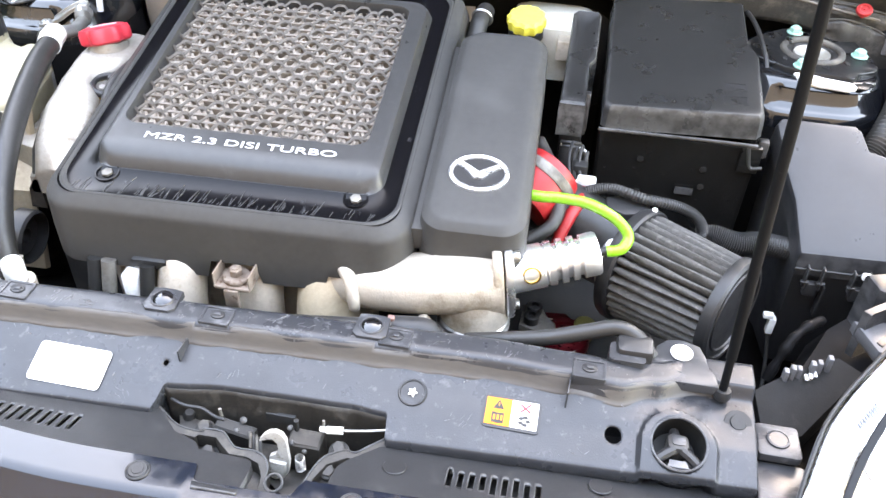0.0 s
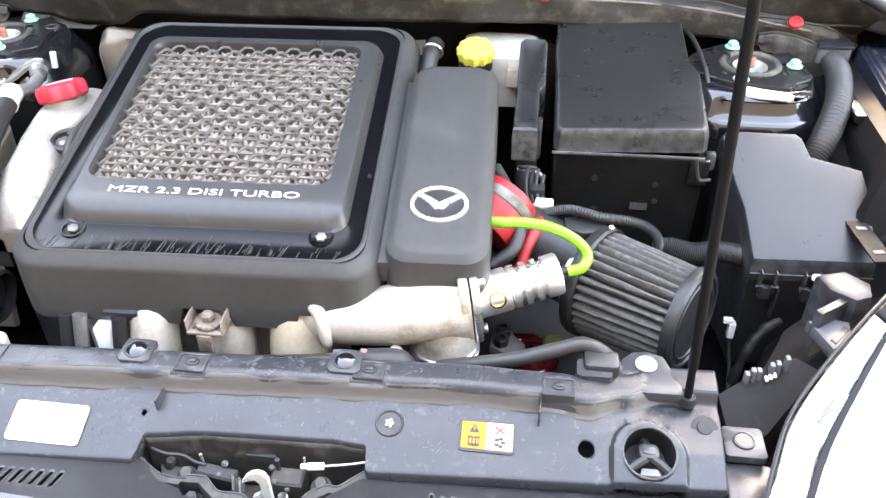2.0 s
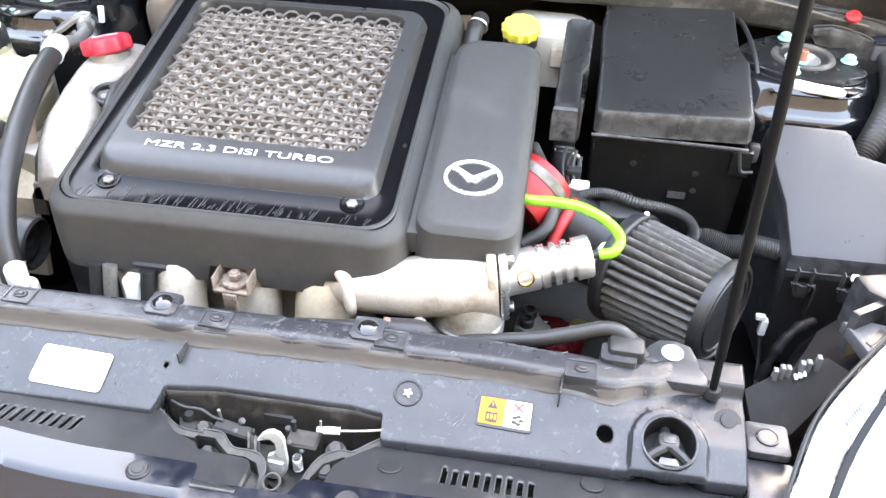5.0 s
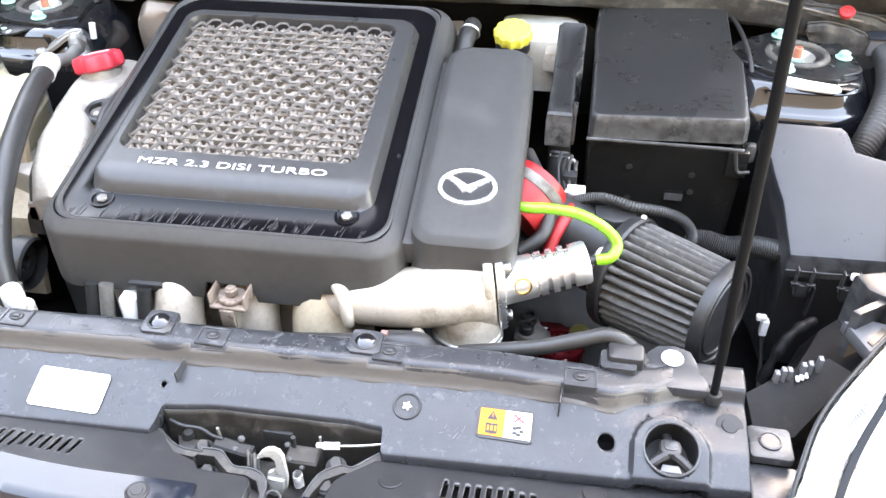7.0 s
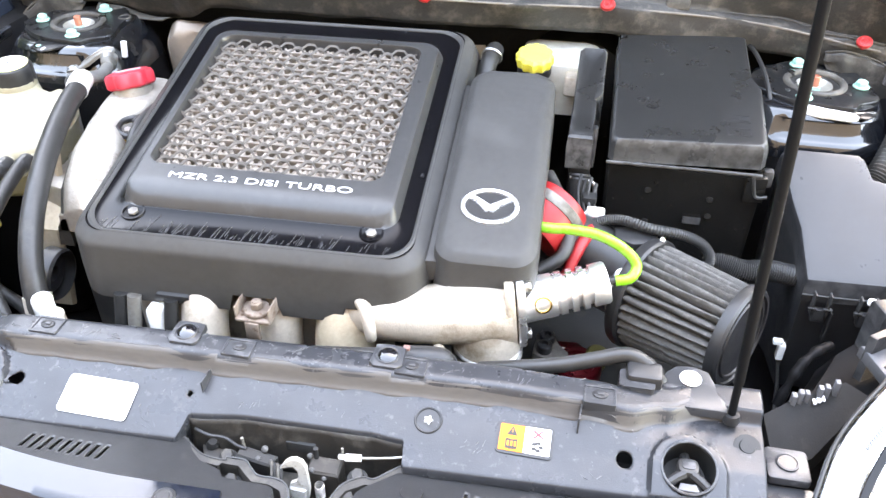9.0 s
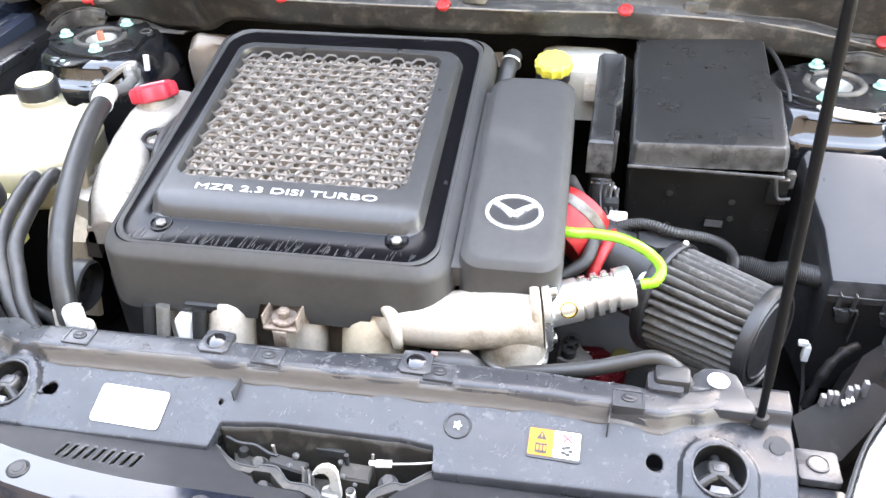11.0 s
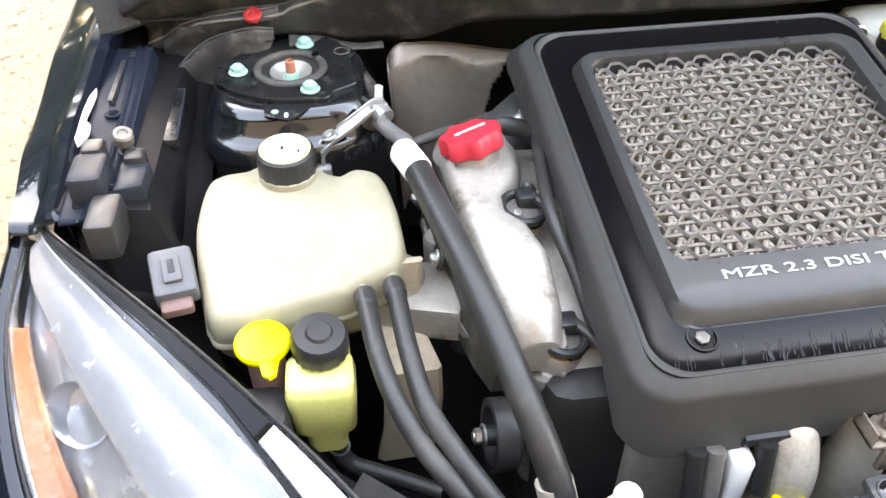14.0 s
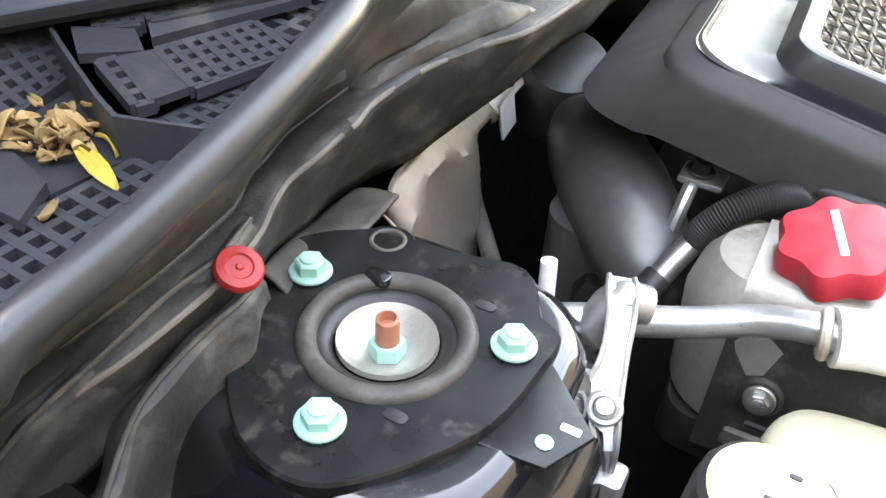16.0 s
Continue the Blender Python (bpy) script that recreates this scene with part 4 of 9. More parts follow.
hang("edge_panel", prism([(0.712, 1.26), (0.76, 1.23), (0.76, 1.50), (0.712, 1.50)], 0.90, 0.955, 0.006), GRILLE, cowl, CW)


hang("rear_wall", box(-0.76, 0.76, 1.50, 1.51, 0.86, 0.985, 0.002), GRILLE, cowl, CW, "dark rear wall of the well")


# folds of the flap where it drops beside the towers
def fold(rows, side, drop, out):
    def fn(u, v):
        x = rows[0][0] + (rows[-1][0] - rows[0][0]) * u
        y, z = lerp(sorted(rows), x)
        fade = max(0.0, min(1.0, (1 - u) / 0.25))
        prof = [(0.012, -0.012), (0.004, -0.002), (0.0, 0.0), (-0.004, -0.003), (-0.006, -0.012), (0.0 - out * 0.5 * fade, -0.012 - (drop - 0.012) * 0.5 * fade), (-out * fade, -0.012 - (drop - 0.012) * fade)]
        k = v * 6
        i = min(int(k), 5)
        a, b = prof[i], prof[i + 1]
        w = 0.0016 * noise.noise((x * 40, v * 4, drop * 50))
        return (side * x, y + a[0] + (b[0] - a[0]) * (k - i) + w, z + a[1] + (b[1] - a[1]) * (k - i))
    hang("fold_edge", tube([(side * x, y - 0.0015, z + 0.0004) for x, y, z in rows], 0.0013, 8, 5), RIDGE, cowl, CW, "pale dusty fold edge")
    o = sheet("flap_fold", 40, 24, fn, FLAPR, None, 0.0018, "hanging fold of the dusty rubber flap")
    o.parent, o.matrix_parent_inverse = cowl, Matrix.Translation(CW).inverted()


for sd in (1, -1):
    fold([(-0.700, 1.262, 0.884), (-0.674, 1.254, 0.902), (-0.650, 1.248, 0.911), (-0.612, 1.246, 0.917), (-0.588, 1.240, 0.922), (-0.56, 1.246, 0.922)], sd, 0.045, 0.004)
    fold([(-0.690, 1.226, 0.850), (-0.673, 1.229, 0.871), (-0.645, 1.235, 0.890), (-0.613, 1.232, 0.901), (-0.590, 1.228, 0.906), (-0.568, 1.236, 0.900)], sd, 0.07, 0.010)

# dry leaves lying in the well
random.seed(5)
for i in range(46):
    if i < 42:
        lx, ly = random.gauss(-0.587, 0.0075), random.gauss(1.327, 0.010)
        big = random.uniform(0.003, 0.0075)
    else:
        lx, ly, big = ((-0.622, 1.289, 0.006), (-0.592, 1.296, 0.016), (-0.578, 1.306, 0.008), (-0.66, 1.33, 0.009))[i - 42]
    bm = bmesh.new()
    w = big * (random.uniform(0.3, 0.55) if i != 43 else 0.26)
    rows = []
    for k in range(6):
        t = k / 5
        hw = w * math.sin(math.pi * (0.06 + 0.9 * t)) + 0.0006
        zc = 0.0035 * math.sin(3 * t + i)
        rows.append([(-hw, big * (2 * t - 1), zc + 0.002), (0, big * (2 * t - 1), zc), (hw, big * (2 * t - 1), zc + 0.002)])
    loft(bm, rows, False, False, False)
    lf = part("fallen_leaf", bm, LEAFY if i in (43, 44) else LEAF)
    mod = lf.modifiers.new("thickness", "SOLIDIFY")
    mod.thickness = 0.0005
    lf.matrix_world = pose(lx, ly, 0.947 + (0.012 * random.random() if i < 42 else 0), random.uniform(-40, 40) * (i != 43), random.uniform(-40, 40) * (i != 43), random.uniform(0, 360) if i != 43 else -15)
    tagged(lf, "dry curled yellow-brown leaf on the cowl grille", "leaf", "fallen leaves in the cowl")

# windscreen foot
def screen_fn(u, v):
    x = -0.76 + 1.52 * u
    y0, z0 = lerp([(0.0, 1.40, 0.99), (0.30, 1.36, 0.99), (0.409, 1.325, 0.99), (0.523, 1.372, 0.985), (0.585, 1.446, 0.972), (0.76, 1.60, 0.95)], abs(x))
    return (x, y0 - 0.03 + 0.5 * v, z0 - 0.004 + 0.27 * v)


ws = sheet("windscreen", 24, 12, screen_fn, GLASS, None, 0.004)
tagged(ws, "windscreen glass with sky reflection put into its blue-grey colour", "windscreen")
part("lower_trim", tube([Vector(screen_fn(k / 24, 0.0)) + Vector((0, -0.002, 0.002)) for k in range(25)], 0.0042, 8, 2), GUIDE, ws, "black rubber lower trim")

# open bonnet above the bay
def bonnet_fn(u, v):
    x = (u * 2 - 1) * 0.755
    bulge = 0.03 * (1 - (2 * u - 1) ** 2)
    a = radians(76)
    d = 1.04 * v - 0.06
    return (x * (1 - 0.06 * v), 1.47 - d * math.cos(a) + bulge * math.sin(a), 1.035 + d * math.sin(a) + bulge * math.cos(a))


bn = sheet("bonnet", 20, 16, bonnet_fn, PAINT, None, 0.02)
tagged(bn, "black painted bonnet raised on its stay", "bonnet")

# ---- radiator top panel ----
PN = (0.03, 0.57, 0.76)
panel = thing("radiator_shroud", "dusty black plastic radiator top panel, scratched", "panel", PN)


def skew(x):
    return 0.046 * (x - 0.03)


def front_edge(x):
    """The front edge, cut back for the latch."""
    return lerp([(-0.092, 0.530), (-0.0875, 0.5545), (-0.03, 0.5585), (0.084, 0.5570), (0.121, 0.5535), (0.1245, 0.530)], x)[0] if -0.092 < x < 0.1245 else 0.530


def step_shift(x):
    """The step swings forward, then back round the stop at the right."""
    return lerp([(0.20, 0.0), (0.28, -0.005), (0.322, -0.009), (0.355, 0.002), (0.394, 0.019), (0.446, 0.018)], x)[0] - lerp([(-0.402, -0.016), (-0.36, -0.016), (-0.315, 0.0)], x)[0]


RINGS = [((-0.318, 0.549), 0.0235), ((0.378, 0.570), 0.0235)]
OVALS = [((-0.272, 0.554), 0.0065), ((0.322, 0.572), 0.0075), ((-0.094, 0.5665), 0.0028)]


def pad(x, y):
    """Raised D-shaped pads round the bonnet stops."""
    h = 0.0
    for (rx, ry), r in RINGS:
        d = math.hypot(x - rx, max(0.0, y - ry)) - 0.0335
        t = max(0.0, min(1.0, 0.5 - d / 0.0042))
        h += 0.0075 * t * t * (3 - 2 * t) * (1.0 if y > ry else max(0.35, 1 - (ry - y) * 18))
    return h


STEP = [(0.634, 0.7985), (0.607, 0.7978), (0.6035, 0.7965), (0.6010, 0.7935), (0.5965, 0.7830), (0.5945, 0.7803), (0.5915, 0.7787), (0.530, 0.7570)]


def top(x, y):
    """The panel's height at a place."""
    s = y - skew(x) - step_shift(x) * max(0.0, min(1.0, (y - skew(x) - 0.56) / 0.03))
    z = STEP[-1][1]
    for a, b in zip(STEP, STEP[1:]):
        if b[0] <= s <= a[0]:
            z = a[1] + (b[1] - a[1]) * (s - a[0]) / (b[0] - a[0])
    if s > 0.634:
        z = STEP[0][1]
    e = max(0.0, (x - 0.30) / 0.10) + max(0.0, (-0.30 - x) / 0.08)
    z -= 0.012 * min(1, e) * max(0.0, min(1.0, (s - 0.575) / 0.03))
    return z + pad(x, y)


ROWS = [0.634, 0.6335, 0.632, 0.629] + [0.625 - 0.0045 * k for k in range(4)] + [0.607, 0.605, 0.6035, 0.602, 0.601, 0.5995, 0.598, 0.5965, 0.5955, 0.5945, 0.593, 0.5915, 0.589] + [0.586 - 0.002 * k for k in range(1, 27)]
DROP = [0.040, 0.010, 0.003, 0.0006]


def panel_fn(u, v):
    x = -0.402 + 0.848 * u
    k = int(round(v * (len(ROWS) + 3)))
    s = ROWS[min(k, len(ROWS) - 1)]
    f = front_edge(x)
    if s < 0.586:
        s = 0.586 + (s - 0.586) * (0.586 - f) / (0.586 - 0.534)
    y = s + skew(x) + step_shift(x) * max(0.0, min(1.0, (s - 0.56) / 0.03))
    z = top(x, y) + 0.0005 * noise.noise((x * 25, y * 40, 0))
    if k < 4:
        z -= DROP[k]
    if k >= len(ROWS):
        j = k - len(ROWS)
        y, z = y - (0.0008, 0.0018, 0.0022, 0.0022)[j], z - (0.0008, 0.0028, 0.008, 0.022)[j]
    return (x, y, z)


def panel_keep(c):
    for (hx, hy), r in RINGS + OVALS:
        if (c.x - hx) ** 2 + (c.y - hy) ** 2 < (r * 0.97) ** 2:
            return False
    return True


pan = sheet("top_skin", 400, len(ROWS) + 3, panel_fn, PANELTOP, None, 0.0028, "", panel_keep, RINGS + OVALS)
pan.parent, pan.matrix_parent_inverse = panel, Matrix.Translation(PN).inverted()


def pp(name, bm, mat, label="", angle=35):
    return hang(name, bm, mat, panel, PN, label, angle)


NRM = (0, -0.34, 0.94)
# bonnet stop rings with rubber buffers
for (rx, ry), r in RINGS:
    z = top(rx, ry)
    pp("stop_collar", torus((rx, ry, z - 0.0005), NRM, r + 0.0005, 0.0013, 48, 8), PANEL, "raised round collar")
    pp("well", lathe([(r + 0.001, 0.0), (r - 0.001, -0.02), (r - 0.004, -0.03), (0.0001, -0.03)], (rx, ry, z), NRM, 32), DARK, "dark round well")
    for a in (95, 215, 325):
        c, s = math.cos(radians(a)), math.sin(radians(a))
        p = Vector((rx, ry, z - 0.008))
        pp("buffer_spoke", tube([p + Vector((c * 0.004, s * 0.004, 0.002)), p + Vector((c * 0.013, s * 0.012, 0.0)), p + Vector((c * 0.0215, s * 0.021, -0.003))], 0.0046, 8, 4), BLACK)
    pp("buffer", prism(rounded(rx - 0.0095, rx + 0.0095, ry - 0.005, ry + 0.0125, 0.005, 4), z - 0.02, z - 0.0015, 0.003), RUBBER, "black rubber bonnet buffer")
    pp("buffer_face", prism(rounded(rx - 0.006, rx + 0.006, ry - 0.001, ry + 0.0095, 0.003, 4), z - 0.004, z - 0.0004, 0.0006), PANEL, "scuffed buffer face")
    pp("buffer_foot", prism([(rx - 0.0095, ry - 0.0205), (rx + 0.0095, ry - 0.0205), (rx + 0.007, ry - 0.0125), (rx - 0.007, ry - 0.0125)], z - 0.013, z - 0.0065, 0.0012), GREYCON, "worn grey foot")

# rear holes with round blind plugs, square pockets with clips
for hx, hy in ((-0.117, 0.620), (0.090, 0.627)):
    z = top(hx, hy)
    w, d = 0.0165, 0.0155
    q = [(hx - w, hy - d * 0.7), (hx - w * 0.7, hy - d), (hx + w * 0.7, hy - d), (hx + w, hy - d * 0.7), (hx + w * 0.9, hy + d * 0.9), (hx + w * 0.4, hy + d), (hx - w * 0.4, hy + d), (hx - w * 0.9, hy + d * 0.9)]
    pp("plug_boss", prism(q, z - 0.006, z + 0.0028, 0.0012), PANEL)
    pp("plug_rim", torus((hx, hy, z + 0.003), (0, 0, 1), 0.0108, 0.0013, 32, 8), PANEL)
    pp("blind_plug", lathe([(0.0102, 0.0), (0.0100, 0.0034), (0.0080, 0.0052), (0.0045, 0.0062), (0.0001, 0.0066)], (hx, hy, z), (0, -0.15, 1), 28), PLUGM, "shiny round black plug")
for hx, hy in ((-0.262, 0.604), (-0.058, 0.611), (0.115, 0.619), (0.295, 0.617)):
    z = top(hx, hy + 0.004)
    bm = bmesh.new()
    o, i = rounded(hx - 0.0150, hx + 0.0150, hy - 0.0118, hy + 0.0112, 0.0018, 2), rounded(hx - 0.0128, hx + 0.0128, hy - 0.0096, hy + 0.0090, 0.0012, 2)
    loft(bm, [[(*q, z - 0.010) for q in o], [(*q, z + 0.0012) for q in o], [(*q, z + 0.0016) for q in [(hx + (u - hx) * 0.97, hy + (v - hy) * 0.97) for u, v in o]], [(*q, z + 0.0014) for q in i], [(*q, z + 0.0004) for q in i]], True, True)
    pp("clip_pocket", bm, PANEL)
    pp("oval_clip", prism([(hx + 0.0072 * math.cos(radians(a)), hy + 0.001 + 0.0056 * math.sin(radians(a))) for a in range(0, 360, 20)], z - 0.001, z + 0.0018, 0.0005), BLACK)
    pp("clip_tongue", box(hx - 0.003, hx + 0.0035, hy - 0.001, hy + 0.003, z + 0.0016, z + 0.0030, 0.0005), PANEL)
    pp("clip_slot", box(hx - 0.0055, hx + 0.0055, hy - 0.0023, hy - 0.0015, z + 0.0017, z + 0.0023, 0.0002), GREYCON)
# thin moulded ribs by the small hole and beside the label
for hx, hy in ((-0.0815, 0.5800), (0.278, 0.5985)):
    pp("moulded_rib", prism([(hx - 0.0009, hy - 0.0105), (hx + 0.0006, hy - 0.0105), (hx + 0.0018, hy + 0.0085), (hx + 0.0003, hy + 0.0085)], 0.765, 0.7865 if hx < 0 else 0.794, 0.0007), PANEL)
# the round clip and the fasteners at the ends
pp("round_recess", lathe([(0.0135, 0.0004), (0.0128, 0.0018), (0.0115, 0.0014), (0.011, 0.0002), (0.0001, 0.0002)], (0.140, 0.5785, top(0.140, 0.5785)), NRM, 28), BLACK, "dark round clip seat")
pp("star_clip", lathe([(0.0036, 0.001), (0.0032, 0.0022), (0.0001, 0.0028)], (0.140, 0.5785, top(0.140, 0.5785)), NRM, 20, lobes=5, lobe=0.35), WHITE, "bright worn star clip")
for hx, hy in ((0.431, 0.606), (-0.392, 0.582)):
    z = top(hx, hy) - 0.001
    pp("hex_washer", lathe([(0.0125, 0.0), (0.0122, 0.0012), (0.0075, 0.0014), (0.007, 0.003), (0.0045, 0.0032), (0.0001, 0.0028)], (hx, hy, z), NRM, 12), DARK, "dark hexagon fastener")
# tab with the white bolt behind the rear edge
out = [(0.333, 0.640), (0.348, 0.646), (0.358, 0.672), (0.368, 0.682), (0.384, 0.684), (0.398, 0.678), (0.403, 0.664), (0.405, 0.650), (0.412, 0.640), (0.412, 0.628), (0.333, 0.628)]
pp("bolt_tab", prism(out[::-1], 0.776, 0.7885, 0.002), PANEL)
pp("white_bolt", disc((0.380, 0.6645, 0.7885), (0, 0, 1), 0.0105, 0.003, 28), PAPER, "white painted round bolt")
pp("bolt_recess", disc((0.380, 0.6645, 0.7912), (0, 0, 1), 0.0045, 0.0012, 16, 0.0004), STEEL)
pp("hose_bracket", loft(bmesh.new(), [[(x, y, z) for x, y in rounded(0.312, 0.345, 0.632, 0.655, 0.004, 3)] for z in (0.775, 0.800)]), PANEL, "moulded hose bracket")
# beige band over the face of the step, paler in patches
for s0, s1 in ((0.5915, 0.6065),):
    def band_fn(u, v, s0=s0, s1=s1):
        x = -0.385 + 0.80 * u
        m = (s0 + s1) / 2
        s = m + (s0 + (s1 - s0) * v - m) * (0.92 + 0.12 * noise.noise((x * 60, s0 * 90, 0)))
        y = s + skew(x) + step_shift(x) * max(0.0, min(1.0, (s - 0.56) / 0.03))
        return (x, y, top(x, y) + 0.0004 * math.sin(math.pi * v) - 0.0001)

    def band_keep(c):
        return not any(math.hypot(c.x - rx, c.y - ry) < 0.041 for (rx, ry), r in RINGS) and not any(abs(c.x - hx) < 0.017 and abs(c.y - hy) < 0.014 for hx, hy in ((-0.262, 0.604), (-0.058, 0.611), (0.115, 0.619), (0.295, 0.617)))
    db = sheet("dust_band", 300, 6, band_fn, STEPBAND, None, 0.0004, "pale beige band along the step", band_keep)
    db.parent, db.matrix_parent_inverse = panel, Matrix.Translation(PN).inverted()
# paper label and warning label
def flat_on(name, x0, x1, y0, y1, mat, lift, parent, cut=0.0):
    ob = None
    pts = rounded(x0, x1, y0, y1, 0.004 if not cut else cut, 3)
    bm = bmesh.new()
    loft(bm, [[(x, y, top(x, y) + lift - 0.0006) for x, y in pts], [(x, y, top(x, y) + lift) for x, y in pts]])
    ob = part(name, bm, mat, None)
    return ob


lab = flat_on("paper_label", -0.2185, -0.1465, 0.5295, 0.5665, PAPER, 0.0016, None)
tagged(lab, "blank white rectangular paper label on the radiator panel", "label")
warn = thing("warning_label", "orange and white engine warning label on the radiator panel", "label", (0.2315, 0.575, 0.772))
WL = (0.2315, 0.575, 0.772)


def wl_part(name, x0, x1, y0, y1, mat, lift, label="", r=0.0015):
    ob = flat_on(name, x0, x1, y0, y1, mat, lift, None, r)
    ob.parent, ob.matrix_parent_inverse = warn, Matrix.Translation(WL).inverted()
    if label:
        ob["label"] = label
    return ob


wl_part("backing", 0.2055, 0.2575, 0.5600, 0.5885, BLACK, 0.0012, "dark label border", 0.004)
wl_part("orange_half", 0.2080, 0.2310, 0.5625, 0.5862, ORANGE, 0.0017, "orange half", 0.0008)
wl_part("white_half", 0.2310, 0.2550, 0.5625, 0.5862, PAPER, 0.0017, "white half", 0.0008)


def decal(name, pts, mat, lift=0.0021):
    bm = bmesh.new()
    loft(bm, [[(x, y, top(x, y) + lift - 0.0004) for x, y in pts], [(x, y, top(x, y) + lift) for x, y in pts]])
    ob = part(name, bm, mat)
    ob.parent, ob.matrix_parent_inverse = warn, Matrix.Translation(WL).inverted()
    return ob


decal("warning_triangle", [(0.2145, 0.5765), (0.2245, 0.5765), (0.2195, 0.5848)], HOLEINK)
decal("exclamation", [(0.21915, 0.5788), (0.21985, 0.5788), (0.21995, 0.5818), (0.21905, 0.5818)], ORANGE, 0.0025)
decal("book_symbol", [(0.2140, 0.5645), (0.2195, 0.5638), (0.2250, 0.5645), (0.2250, 0.5735), (0.2195, 0.5728), (0.2140, 0.5735)], HOLEINK)
for k in range(3):
    decal("book_line", [(0.2155 + k * 0.0033, 0.5665), (0.2173 + k * 0.0033, 0.5665), (0.2173 + k * 0.0033, 0.5708), (0.2155 + k * 0.0033, 0.5708)], ORANGE, 0.0025)
decal("prohibition_mark", [(0.2380, 0.5765), (0.2400, 0.5760), (0.2485, 0.5838), (0.2470, 0.5848)], LABRED)
decal("prohibition_mark", [(0.2395, 0.5840), (0.2380, 0.5825), (0.2475, 0.5762), (0.2490, 0.5775)], LABRED)
for a in range(0, 360, 72):
    c, s = math.cos(radians(a)), math.sin(radians(a))
    cx, cy = 0.2432 + 0.0034 * c, 0.5692 + 0.0034 * s
    decal("fan_blade", [(cx + 0.0026 * math.cos(radians(a + b)) , cy + 0.0016 * math.sin(radians(a + b))) for b in range(0, 360, 45)], HOLEINK)

# scuffs on the panel: single nicks, and sheaves of hair-thin scratches
random.seed(9)
bm = bmesh.new()


def clear(x, y):
    return not (any((x - hx) ** 2 + (y - hy) ** 2 < (r + 0.012) ** 2 for (hx, hy), r in RINGS + OVALS) or (0.197 < x < 0.264 and y < 0.593) or (-0.226 < x < -0.140 and y < 0.572) or not -0.37 < x < 0.42 or y < front_edge(x) + skew(x) + 0.004)


def nick(x, y, a, ln, w):
    ca, sa_ = math.cos(a), math.sin(a)
    q = [(x - ca * ln / 2 - sa_ * w, y - sa_ * ln / 2 + ca * w), (x - ca * ln / 2 + sa_ * w, y - sa_ * ln / 2 - ca * w), (x + ca * ln / 2 + sa_ * w * 0.3, y + sa_ * ln / 2 - ca * w * 0.3), (x + ca * ln / 2 - sa_ * w * 0.3, y + sa_ * ln / 2 + ca * w * 0.3)]
    if all(clear(u, v) for u, v in q):
        loft(bm, [[(u, v, top(u, v) - 0.0006) for u, v in q], [(u, v, top(u, v) + 0.0005) for u, v in q]])


for i in range(240):
    x, s = random.uniform(-0.38, 0.42), random.choice((random.uniform(0.535, 0.592), random.uniform(0.606, 0.628)))
    nick(x, s + skew(x), random.uniform(-1.4, 1.4), random.choice((random.uniform(0.0006, 0.0016), random.uniform(0.002, 0.005))), random.uniform(0.00008, 0.0002))
for i in range(30):
    x, s, a = random.uniform(-0.36, 0.40), random.choice((random.uniform(0.535, 0.590), random.uniform(0.608, 0.626))), random.choice((random.gauss(0.1, 0.3), random.gauss(1.2, 0.3)))
    for k in range(random.randint(3, 7)):
        nick(x + random.gauss(0, 0.005), s + skew(x) + random.gauss(0, 0.003), a + random.gauss(0, 0.25), random.uniform(0.002, 0.008), random.uniform(0.00004, 0.0001))
tagged(pp("scuff", bm, SCUFF, "pale scuffs and specks"), kind="stuff")

# ---- grille-top plastic with louvre slots, in front of the panel ----
GT = (0.03, 0.505, 0.76)
gtop = thing("grille_shroud", "matt black plastic grille shroud with louvre slots", "shroud", GT)


def gz(y):
    """Its height: it climbs forward from the panel's groove to the bumper."""
    return 0.7475 + (0.535 - y) * 0.34


CUT = [(-0.088, 0.538), (-0.072, 0.516), (-0.058, 0.503), (-0.034, 0.494), (-0.027, 0.485), (0.016, 0.484), (0.0225, 0.481), (0.0255, 0.470), (0.026, 0.450), (0.091, 0.450), (0.092, 0.494), (0.098, 0.505), (0.120, 0.531), (0.127, 0.545)]


def straight(rows, x):
    for p, q in zip(rows, rows[1:]):
        if p[0] <= x <= q[0]:
            return p[1] + (q[1] - p[1]) * (x - p[0]) / max(1e-6, q[0] - p[0])
    return rows[-1][1]


def shroud_back(x):
    """Its rear edge, cut away beside the latch."""
    y = 0.5365 + 0.055 * x
    return min(y, straight(CUT, x)) if -0.088 < x < 0.127 else y


def shroud_fn(u, v):
    x = -0.41 + 0.86 * u
    y1, y0 = shroud_back(x), bumper_back(x) - 0.010
    y0 = min(y0, y1 - 0.004)
    y = y1 + (y0 - y1) * max(0.0, (v - 0.08) / 0.92)
    return (x, y, gz(y) - skew(x) * 0.1 - (0.012 if v < 0.03 else 0.0))


SLOTS = [(-0.2240, 9, 0.4800, 0.5010), (0.1860, 9, 0.4965, 0.5175)]


def slot_holes(c):
    return not any(x0 < c.x < x0 + n * 0.00946 and ((c.x - x0) % 0.00946) < 0.0047 and ya < c.y < yb for x0, n, ya, yb in SLOTS) and not (0.026 < c.x < 0.0915)


s = sheet("shroud_skin", 546, 24, shroud_fn, SHROUD, None, 0.0025, "", slot_holes)
s.parent, s.matrix_parent_inverse = gtop, Matrix.Translation(GT).inverted()
# black plates stand for the shade seen through the slots
for x0, n, ya, yb in SLOTS:
    hang("slot_floor", box(x0 - 0.004, x0 + n * 0.0098, ya - 0.004, yb + 0.004, 0.730, 0.737, 0.001), DARK, gtop, GT, "black plate standing for the dark under the slots")
